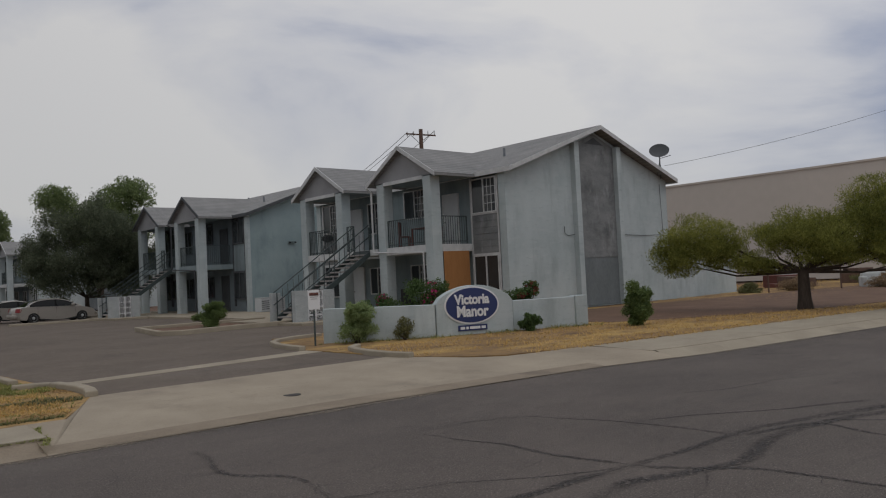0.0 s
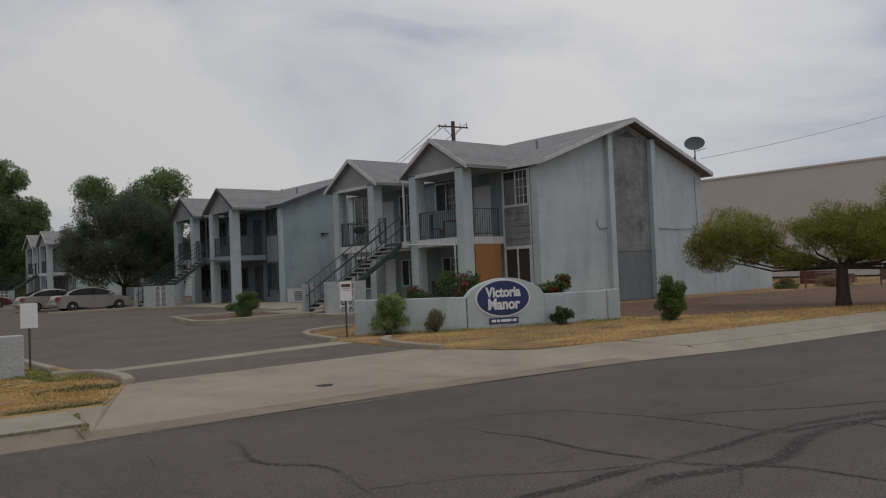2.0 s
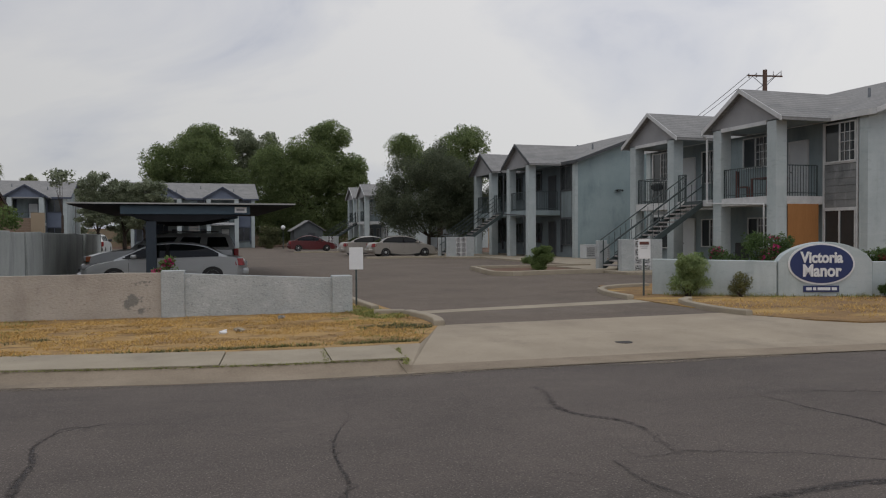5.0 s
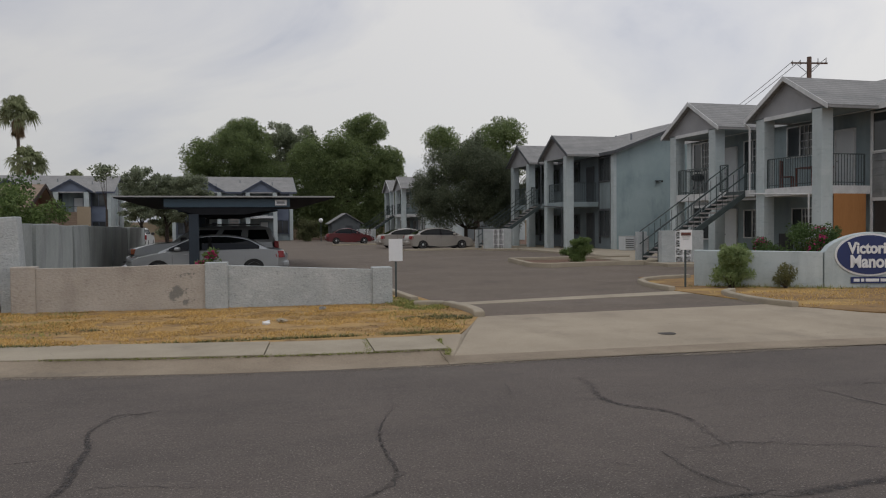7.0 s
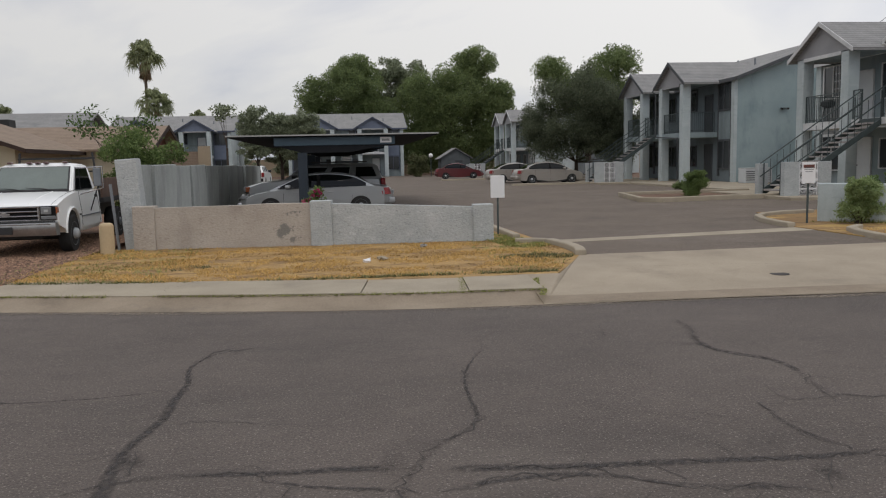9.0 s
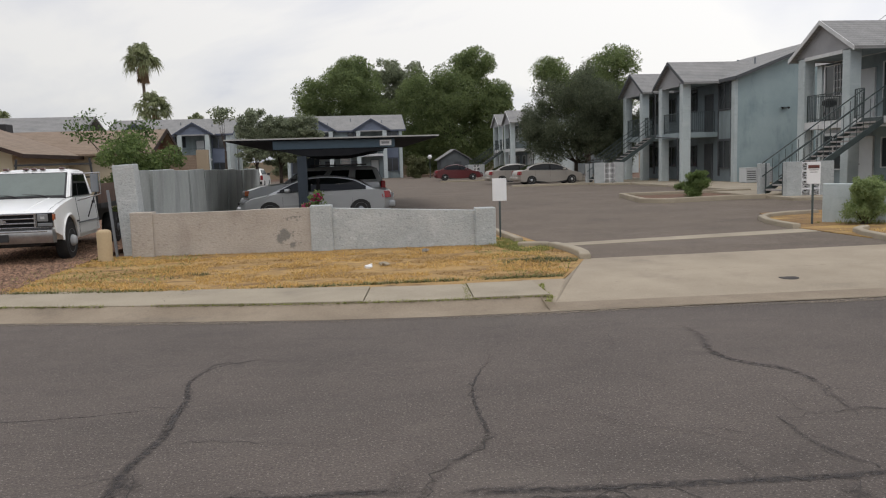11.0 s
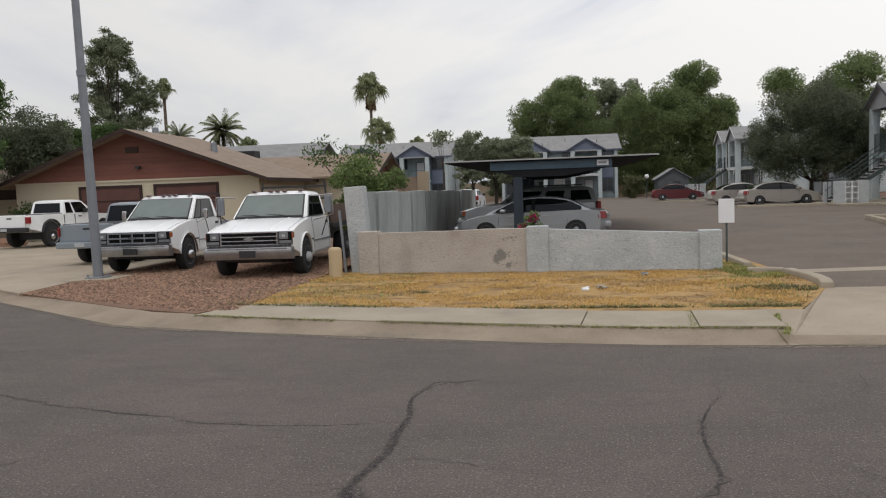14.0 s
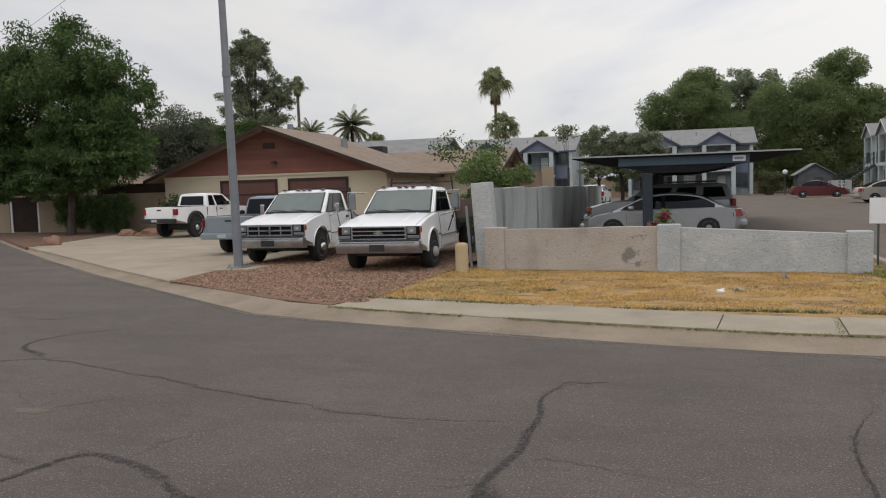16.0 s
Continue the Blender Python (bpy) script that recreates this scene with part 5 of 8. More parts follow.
class Greenhouse:
    """The curved upper body of a car: an arched side outline, narrowing towards the roof."""
    cols = (-1, -0.97, -0.88, -0.5, 0, 0.5, 0.88, 0.97, 1)

    def __init__(self, arc, z0, half_low, half_top):
        self.arc, self.z0, self.low, self.top = arc, z0, half_low, half_top
        self.z1 = max(p[1] for p in arc)

    def half(self, z):
        f = min(1.0, max(0.0, (z - self.z0) / (self.z1 - self.z0)))
        return self.low + (self.top - self.low) * (0.75 * f + 0.25 * f * f)

    def point(self, x, z, c, lift=0.0):
        return Vector((x, c * (self.half(z) + (lift if abs(c) > 0.99 else 0)), z - 0.045 * abs(c) ** 6 * (z - self.z0) / (self.z1 - self.z0)))

    def shell(self):
        bm = bmesh.new()
        outline = [(self.arc[0][0], self.z0 - 0.06), *self.arc, (self.arc[-1][0], self.z0 - 0.06)]
        rings = [[bm.verts.new(self.point(x, z, c)) for x, z in outline] for c in self.cols]
        n = len(outline)
        for a, b in zip(rings, rings[1:]):
            for k in range(n):
                bm.faces.new((a[k], a[(k + 1) % n], b[(k + 1) % n], b[k]))
        bm.faces.new(rings[0][::-1])
        bm.faces.new(rings[-1])
        bmesh.ops.recalc_face_normals(bm, faces=bm.faces)
        return bm

    def roof_z(self, x):
        return float(np.interp(x, [p[0] for p in self.arc], [p[1] for p in self.arc]))

    def end_glass(self, front):
        """The windscreen or the rear window, bowed across the car."""
        mid = np.mean([q[0] for q in self.arc])
        run = [p for p in self.arc if self.z0 + 0.07 < p[1] < self.z1 - 0.047 and (p[0] > mid) == front]
        bm = bmesh.new()
        out = 1 if front else -1
        lift = Vector((out * 0.008, 0, 0.008))
        rows = [[bm.verts.new(self.point(x, z, c) + lift) for c in (-0.86, -0.5, 0, 0.5, 0.86)] for x, z in run]
        for a, b in zip(rows, rows[1:]):
            for k in range(4):
                bm.faces.new((a[k], b[k], b[k + 1], a[k + 1]))
        bmesh.ops.recalc_face_normals(bm, faces=bm.faces)
        return bm

    def side_glass(self, x0, x1, side, low, margin=0.04):
        bm = bmesh.new()
        xs = [x0 + (x1 - x0) * k / 10 for k in range(11)]
        rows = []
        for x in xs:
            top = self.roof_z(x) - margin
            if top > low + 0.03:
                rows.append([bm.verts.new((x, side * (self.half(z) + d), z - 0.03 * (z - self.z0) / (self.z1 - self.z0))) for z, d in ((low, 0.007), ((low + top) / 2, 0.007), (top, 0.007))])
        for a, b in zip(rows, rows[1:]):
            for k in range(2):
                bm.faces.new((a[k], b[k], b[k + 1], a[k + 1]))
        bmesh.ops.recalc_face_normals(bm, faces=bm.faces)
        return bm


def sedan(m, colour, label, length=4.7, width=1.76, height=1.42, group="", rims=None, belt=1.0):
    v = thing("car", m, label, "car", group)
    h = length / 2
    k = belt
    wx = 0.285 * length
    prof = smooth_line([(-h + 0.1, 0.24), (-h + 0.01, 0.42), (-h, 0.6), (-h + 0.04, 0.8 * k), (-h + 0.16, 0.93 * k), (-h + 0.42, 0.975 * k), (-h + 0.95, 0.985 * k), (0, 0.95 * k), (h - 1.35, 0.92 * k), (h - 0.8, 0.835 * k), (h - 0.32, 0.715 * k), (h - 0.09, 0.58), (h, 0.42), (h - 0.07, 0.22)], 4)
    prof += [(wx + 0.42, 0.19)] + arch(wx, 0.345, 0.27) + [(0.3, 0.17), (-0.3, 0.17)] + arch(-wx, 0.345, 0.27) + [(-wx - 0.42, 0.2)]
    part("body", body_shell(prof, width, 0.13, 0.02, 0.05), colour, v, smooth=45)
    z0 = 0.93 * k
    arc = smooth_line([(-h + 0.5, z0), (-h + 0.82, 1.1 * k), (-h + 1.2, height - 0.12), (-h + 1.65, height - 0.03), (-h + 2.15, height), (h - 2.2, height - 0.035), (h - 1.85, height - 0.12), (h - 1.45, 1.12 * k), (h - 1.02, 0.9 * k)], 5)
    gh = Greenhouse(arc, z0 - 0.02, width / 2 - 0.06, width / 2 - 0.27)
    part("cabin", gh.shell(), colour, v, smooth=40)
    part("windshield", gh.end_glass(True), M_CARGLASS, v, smooth=60)
    part("rear_window", gh.end_glass(False), M_CARGLASS, v, smooth=60)
    b_post = -h + 2.3
    for sy in (-1, 1):
        y = sy * width / 2
        for x0, x1 in ((-h + 0.86, b_post - 0.035), (b_post + 0.035, h - 1.2)):
            part("side_window", gh.side_glass(x0, x1, sy, z0 + 0.035), M_CARGLASS, v)
        part("pillar_trim", gh.side_glass(b_post - 0.06, b_post + 0.06, sy, z0 + 0.035, 0.045), M_GRILLE, v)
        part("window_trim", boxed(-h + 0.95, h - 1.25, *sorted((sy * (gh.half(z0) - 0.01), sy * (gh.half(z0) + 0.012))), z0 + 0.008, z0 + 0.028), M_PLASTIC, v)
        for x in (-wx, wx):
            wheel(v, x, y - sy * 0.11, 0.315, 0.2, rims or M_ACUNIT)
            wheel_well(v, x, y - sy * 0.2, 0.345, 0.32, 0.3)
        part("headlight", boxed(h - 0.4, h - 0.13, *sorted((y - sy * 0.1, y - sy * 0.48)), 0.56, 0.7, bevel=0.05), M_LENS, v)
        corner = [(-h + 0.36, y - sy * 0.012), (-h + 0.25, y - sy * 0.012), (-h + 0.16, y - sy * 0.05), (-h + 0.09, y - sy * 0.2), (-h + 0.2, y - sy * 0.24), (-h + 0.36, y - sy * 0.1)]
        lamp = prism(bmesh.new(), corner, 0.68 * k, 0.9 * k)
        for q in lamp.verts:
            if q.co.z > 0.8 * k:
                q.co.x += 0.05
                q.co.y -= sy * 0.012
        part("tail_light", lamp, M_TAIL, v)
        part("mirror", boxed(h - 1.66, h - 1.48, *sorted((y - sy * 0.06, y + sy * 0.14)), 0.94 * k, 1.06 * k, bevel=0.04), colour, v)
        for x in (-0.42, 0.62):
            part("door_handle", boxed(x - 0.1, x + 0.06, *sorted((y - sy * 0.04, y + sy * 0.012)), 0.79 * k, 0.825 * k, bevel=0.006), colour, v)
        part("side_moulding", boxed(-wx + 0.42, wx - 0.42, *sorted((y - sy * 0.02, y + sy * 0.008)), 0.48, 0.52), colour, v)
        part("sill", boxed(-wx + 0.38, wx - 0.38, *sorted((y - sy * 0.1, y - sy * 0.035)), 0.15, 0.24), M_PLASTIC, v)
        for x in (b_post - 1.02, b_post, b_post + 1.06):
            part("door_gap", tube(bmesh.new(), [(x, y - sy * 0.004, 0.26), (x, y - sy * 0.002, 0.6), (x, y - sy * 0.024, 0.92 * k)], [0.005] * 3, 4), M_PLASTIC, v)
    part("front_bumper", boxed(h - 0.2, h + 0.01, -width / 2 + 0.26, width / 2 - 0.26, 0.3, 0.48, bevel=0.06), colour, v)
    part("rear_bumper", boxed(-h - 0.03, -h + 0.2, -width / 2 + 0.16, width / 2 - 0.16, 0.34, 0.55, bevel=0.06), colour, v)
    part("number_plate", boxed(-h - 0.012, -h + 0.02, -0.16, 0.16, 0.62, 0.74), M_ACUNIT, v)
    part("grille", boxed(h - 0.14, h + 0.004, -0.32, 0.32, 0.52, 0.6, bevel=0.02), M_PLASTIC, v)
    return v


def suv(m, colour, label, length=4.8, width=1.86, height=1.74):
    v = thing("sport_utility_vehicle", m, label, "suv")
    h = length / 2
    wx = 0.29 * length
    prof = [(-h + 0.08, 0.36), (-h, 0.55), (-h, 1.0), (-h + 0.05, 1.08), (0, 1.1), (h - 1.45, 1.1), (h - 0.6, 1.02), (h - 0.12, 0.9), (h, 0.6), (h - 0.05, 0.34)]
    prof += [(wx + 0.48, 0.32)] + arch(wx, 0.42, 0.32) + [(0.3, 0.3), (-0.3, 0.3)] + arch(-wx, 0.42, 0.32)
    part("body", body_shell(prof, width, 0.08), colour, v, smooth=50)
    base, top = cabin_corners(-h + 0.06, h - 1.35, width / 2 - 0.07, 1.06, -h + 0.3, h - 2.1, width / 2 - 0.22, height - 0.03)
    part("cabin", cabin_shell(base, top), colour, v, smooth=50)
    part("windshield", pane_between(base[1], base[2], top[1], top[2], 0.06, 0.94, 0.12, 0.9), M_CARGLASS, v)
    part("rear_window", pane_between(base[3], base[0], top[3], top[0], 0.08, 0.92, 0.14, 0.88), M_CARGLASS, v)
    side_panes(v, base, top, ((0.06, 0.28), (0.36, 0.58), (0.65, 0.9)), 0.16, 0.8)
    for sy in (-1, 1):
        y = sy * width / 2
        for x in (-wx, wx):
            wheel(v, x, y - sy * 0.13, 0.37, 0.23, M_GALV)
            wheel_well(v, x, y - sy * 0.2, 0.405, 0.32, 0.36)
        part("headlight", boxed(h - 0.2, h - 0.02, *sorted((y - sy * 0.08, y - sy * 0.42)), 0.7, 0.88, bevel=0.03), M_LENS, v)
        part("turn_light", boxed(h - 0.3, h - 0.1, *sorted((y - sy * 0.02, y - sy * 0.09)), 0.7, 0.88, bevel=0.02), M_AMBER, v)
        part("tail_light", boxed(-h - 0.012, -h + 0.14, *sorted((y - sy * 0.01, y - sy * 0.2)), 0.75, 1.08, bevel=0.03), M_TAIL, v)
        part("mirror", boxed(h - 1.85, h - 1.65, *sorted((y - sy * 0.04, y + sy * 0.18)), 1.06, 1.24, bevel=0.03), M_PLASTIC, v)
        part("roof_rail", bar(bmesh.new(), (-h + 0.6, sy * (width / 2 - 0.35), height + 0.05), (h - 2.3, sy * (width / 2 - 0.35), height + 0.05), 0.025), M_PLASTIC, v)
    part("grille", boxed(h - 0.1, h + 0.01, -0.5, 0.5, 0.68, 0.88, bevel=0.02), M_PLASTIC, v)
    part("front_bumper", boxed(h - 0.1, h + 0.06, -width / 2 + 0.08, width / 2 - 0.08, 0.42, 0.64, bevel=0.04), colour, v)
    part("rear_bumper", boxed(-h - 0.08, -h + 0.1, -width / 2 + 0.08, width / 2 - 0.08, 0.42, 0.64, bevel=0.04), M_PLASTIC, v)
    return v


def work_truck(m, label, tow_mirrors, rack, slats):
    """A full-size white pickup cab with a flat deck; its front axle is at the origin."""
    v = thing("work_truck", m, label, "truck", "white work trucks on the gravel")
    W = 1.94
    chrome_grille = slats > 3
    prof = [(-2.05, 0.46), (-2.05, 1.17), (-1.2, 1.185), (-0.46, 1.19), (-0.1, 1.15), (0.35, 1.085), (0.68, 1.015), (0.8, 0.985), (0.85, 0.96), (0.865, 0.93), (0.865, 0.66), (0.84, 0.58), (0.52, 0.5)] + arch(0, 0.44, 0.42, 12) + [(-0.56, 0.44), (-1.95, 0.44)]
    part("body", body_shell(prof, W, 0.012, 0.03, 0.05), M_CARWHITE, v, smooth=32)
    base, top = cabin_corners(-2.03, -0.36, 0.87, 1.165, -1.9, -0.98, 0.745, 1.705)
    part("cabin", cabin_shell(base, top, 0.03), M_CARWHITE, v, smooth=45)
    ws = part("windshield", pane_between(base[1], base[2], top[1], top[2], 0.055, 0.945, 0.09, 0.89, 0.014), M_WINDSHIELD, v)
    part("windshield_seal", pane_between(base[1], base[2], top[1], top[2], 0.035, 0.965, 0.05, 0.92, 0.009, 0.012), M_PLASTIC, ws)
    part("cowl", boxed(-0.44, -0.34, -0.8, 0.8, 1.165, 1.192, bevel=0.008), M_PLASTIC, v, "dark louvred cowl below the windshield")
    part("rear_window", pane_between(base[3], base[0], top[3], top[0], 0.1, 0.9, 0.2, 0.85), M_CARGLASS, v)
    for sd in (0, 1):
        b0, b1, t0, t1 = (base[0], base[1], top[0], top[1]) if sd == 0 else (base[2], base[3], top[2], top[3])
        f = (lambda a, b: (a, b)) if sd == 0 else (lambda a, b: (1 - b, 1 - a))
        sw = part("side_window", pane_between(b0, b1, t0, t1, *f(0.17, 0.66), 0.06, 0.84, 0.014), M_CARGLASS, v)
        part("window_seal", pane_between(b0, b1, t0, t1, *f(0.14, 0.9), 0.03, 0.88, 0.008, 0.012), M_PLASTIC, sw)
        part("vent_window", pane_between(b0, b1, t0, t1, *f(0.69, 0.87), 0.06, 0.84, 0.014), M_CARGLASS, v)
    for y0 in (0.46, -0.12):
        part("wiper", tube(bmesh.new(), [(-0.37, y0, 1.2), (-0.42, y0 - 0.2, 1.235), (-0.44, y0 - 0.52, 1.25)], [0.012, 0.012, 0.008], 4), M_PLASTIC, v)
    for y in (-0.56, -0.17, 0.0, 0.17, 0.56):
        part("roof_lamp", boxed(-1.12, -1.0, y - 0.05, y + 0.05, 1.725, 1.768, bevel=0.016), M_REDLAMP, v, "dull red roof marker lamp")
    for sy in (-1, 1):
        part("hood_gap", tube(bmesh.new(), [(0.845, sy * 0.845, 0.965), (0.68, sy * 0.845, 1.013), (0.35, sy * 0.845, 1.08), (-0.1, sy * 0.845, 1.143), (-0.45, sy * 0.845, 1.183)], [0.003] * 5, 4), M_PLASTIC, v)
        part("hood_crease", tube(bmesh.new(), [(0.8, sy * 0.42, 0.983), (0.35, sy * 0.46, 1.085), (-0.42, sy * 0.5, 1.185)], [0.012, 0.016, 0.01], 6), M_CARWHITE, v, smooth=60)
    # the front: grille, lamps, bumper
    frame_mat = M_CHROME if chrome_grille else M_GALV
    g = part("grille", boxed(0.83, 0.874, -0.62, 0.62, 0.675, 0.945, bevel=0.008), M_GRILLE, v, "black grille with bright bars")
    rows = (0.69, 0.77, 0.85, 0.93) if chrome_grille else (0.7, 0.81, 0.92)
    for z in rows:
        part("grille_bar", boxed(0.866, 0.892, -0.62, 0.62, z - (0.011 if chrome_grille else 0.017), z + (0.011 if chrome_grille else 0.017), bevel=0.004), frame_mat, g)
    for y in ((-0.61, 0.61) if chrome_grille else (-0.6, -0.3, 0.0, 0.3, 0.6)):
        part("grille_post", boxed(0.865, 0.89, y - 0.014, y + 0.014, 0.68, 0.94), frame_mat, g)
    part("badge", prism_axis(bmesh.new(), [(-0.11, 0.79), (-0.05, 0.79), (-0.04, 0.775), (0.05, 0.775), (0.06, 0.79), (0.11, 0.79), (0.1, 0.825), (0.05, 0.825), (0.04, 0.84), (-0.05, 0.84), (-0.06, 0.825), (-0.1, 0.825)], 0.89, 0.903, 0), M_CHROME, g)
    for sy in (-1, 1):
        bz = part("lamp_frame", boxed(0.79, 0.876, *sorted((sy * 0.625, sy * 0.945)), 0.675, 0.95, bevel=0.008), frame_mat, v, "lamp surround")
        part("lamp_hollow", boxed(0.86, 0.8805, *sorted((sy * 0.64, sy * 0.93)), 0.69, 0.94), M_GRILLE, bz)
        hl = part("headlight", boxed(0.84, 0.893, *sorted((sy * 0.655, sy * 0.85)), 0.79, 0.925, bevel=0.012), M_LENS, v)
        part("lamp_ring", boxed(0.885, 0.8955, *sorted((sy * 0.715, sy * 0.79)), 0.835, 0.88, bevel=0.004), M_ACUNIT, hl)
        part("park_lamp", boxed(0.84, 0.892, *sorted((sy * 0.655, sy * 0.925)), 0.7, 0.765, bevel=0.01), M_LENS, v)
        part("turn_light", boxed(0.76, 0.88, *sorted((sy * 0.872, sy * 0.953)), 0.8, 0.925, bevel=0.016), M_AMBER, v)
        y = sy * W / 2
        fl = bmesh.new()
        tube(fl, [(x, y + sy * 0.002, z) for x, z in arch(0, 0.455, 0.41, 14)], [0.024] * 15, 6)
        part("arch_lip", fl, M_CARWHITE if chrome_grille else M_CHROME, v, smooth=60)
        wheel(v, 0, y - sy * 0.1, 0.365, 0.225, M_GALV)
        part("hub_cap", lathe([(0.11, 0.0), (0.105, sy * 0.05), (0.085, sy * 0.085), (0.05, sy * 0.1)], 16), M_ACUNIT if chrome_grille else M_CHROME, v, smooth=40).matrix_basis = pose(0, y + sy * 0.005, 0.365)
        wheel_well(v, 0, y - sy * 0.235, 0.44, 0.4, 0.42)
        for x in (-0.6, -1.9):
            gp = tube(bmesh.new(), [(x, y, 0.48), (x, y, 0.75), (x, y - sy * 0.05, 1.16)], [0.004] * 3, 4)
            part("door_gap", gp, M_PLASTIC, v)
        part("door_handle", boxed(-1.84, -1.7, *sorted((y - sy * 0.07, y - sy * 0.018)), 1.0, 1.06, bevel=0.008), M_PLASTIC, v)
        part("side_strip", boxed(-2.0, -0.58, *sorted((y - sy * 0.03, y + sy * 0.01)), 0.655, 0.675), M_GALV, v)
        part("fender_badge", boxed(-0.56, -0.36, *sorted((y - sy * 0.03, y + sy * 0.008)), 0.69, 0.72), M_PLASTIC, v)
        part("rocker", boxed(-1.95, -0.5, *sorted((y - sy * 0.14, y - sy * 0.03)), 0.36, 0.46, bevel=0.02), M_CARWHITE, v)
        if tow_mirrors:
            mr = part("tow_mirror", boxed(-0.8, -0.74, *sorted((y + sy * 0.23, y + sy * 0.39)), 1.25, 1.62, bevel=0.015), M_GALV, v, "tall grey towing mirror")
            part("mirror_face", boxed(-0.812, -0.801, *sorted((y + sy * 0.245, y + sy * 0.375)), 1.27, 1.6), M_CHROME, mr)
            for z0, z1 in ((1.645, 1.62), (1.215, 1.08)):
                part("mirror_arm", bar(bmesh.new(), (-0.77, y + sy * 0.42, z0), (-0.72, y - sy * 0.1, z1), 0.012), M_CHROME, mr)
            part("mirror_brace", bar(bmesh.new(), (-0.77, y + sy * 0.42, 1.65), (-0.77, y + sy * 0.42, 1.21), 0.012), M_CHROME, mr)
            part("mirror_brace", bar(bmesh.new(), (-0.77, y + sy * 0.3, 1.22), (-1.25, y - sy * 0.005, 0.74), 0.012), M_PLASTIC, mr)
        else:
            mr = part("mirror", boxed(-0.78, -0.72, *sorted((y + sy * 0.06, y + sy * 0.19)), 1.16, 1.4, bevel=0.028), M_CHROME, v)
            part("mirror_arm", bar(bmesh.new(), (-0.75, y + sy * 0.12, 1.17), (-1.2, y, 0.78), 0.011), M_PLASTIC, mr)
            part("mirror_arm", bar(bmesh.new(), (-0.75, y + sy * 0.1, 1.18), (-0.62, y - sy * 0.05, 1.08), 0.012), M_CHROME, mr)
    part("front_bumper", body_shell([(0.78, 0.4), (0.78, 0.645), (0.97, 0.65), (1.0, 0.64), (1.012, 0.6), (1.008, 0.5), (0.97, 0.41)], 1.9, 0.05, 0.0, 0.0), M_BUMPER, v, "dull chrome bumper", 40)
    part("bumper_lip", boxed(1.0, 1.02, -0.86, 0.86, 0.61, 0.635, bevel=0.005), M_CHROME, v)
    part("bumper_filler", boxed(0.8, 0.96, -0.9, 0.9, 0.645, 0.672, bevel=0.01), M_PLASTIC, v)
    part("number_plate", boxed(1.012, 1.03, -0.17, 0.17, 0.45, 0.585), M_PLASTIC, v)
    part("axle", bar(bmesh.new(), (0, -0.8, 0.33), (0, 0.8, 0.33), 0.07, sides=8), M_PLASTIC, v)
    part("under_tray", boxed(-1.9, 0.7, -0.6, 0.6, 0.34, 0.5), M_PLASTIC, v)
    # deck and rear wheels
    part("deck", boxed(-5.1, -2.15, -1.0, 1.0, 0.86, 0.97), M_PLASTIC, v, "dark flat deck")
    part("frame_rail", boxed(-5.0, -1.9, -0.45, 0.45, 0.5, 0.86), M_PLASTIC, v)
    for y in (-0.86, 0.86):
        wheel(v, -3.45, y, 0.36, 0.3, M_GALV)
    rk = part("headache_rack", bar(bmesh.new(), (-2.25, -0.84, 1.84 if rack else 1.76), (-2.25, 0.84, 1.84 if rack else 1.76), 0.03, sides=4), M_PLASTIC, v, "black steel rack behind the cab")
    for y in (-0.84, -0.28, 0.28, 0.84):
        out = 1.08 if rack and abs(y) > 0.5 else 1.0
        part("rack_post", bar(bmesh.new(), (-2.25, y * out, 0.97), (-2.25, y * (0.94 if out > 1 else 1.0), 1.97 if out > 1 else 1.76), 0.028, sides=4), M_PLASTIC, rk)
    for z in (1.3, 1.55):
        part("rack_rail", bar(bmesh.new(), (-2.25, -0.84, z), (-2.25, 0.84, z), 0.024, sides=4), M_PLASTIC, rk)
    if rack:
        part("side_board", boxed(-5.0, -2.2, 0.93, 0.98, 0.97, 1.4), M_WOODPOLE, v, "brown timber side board")
    return v


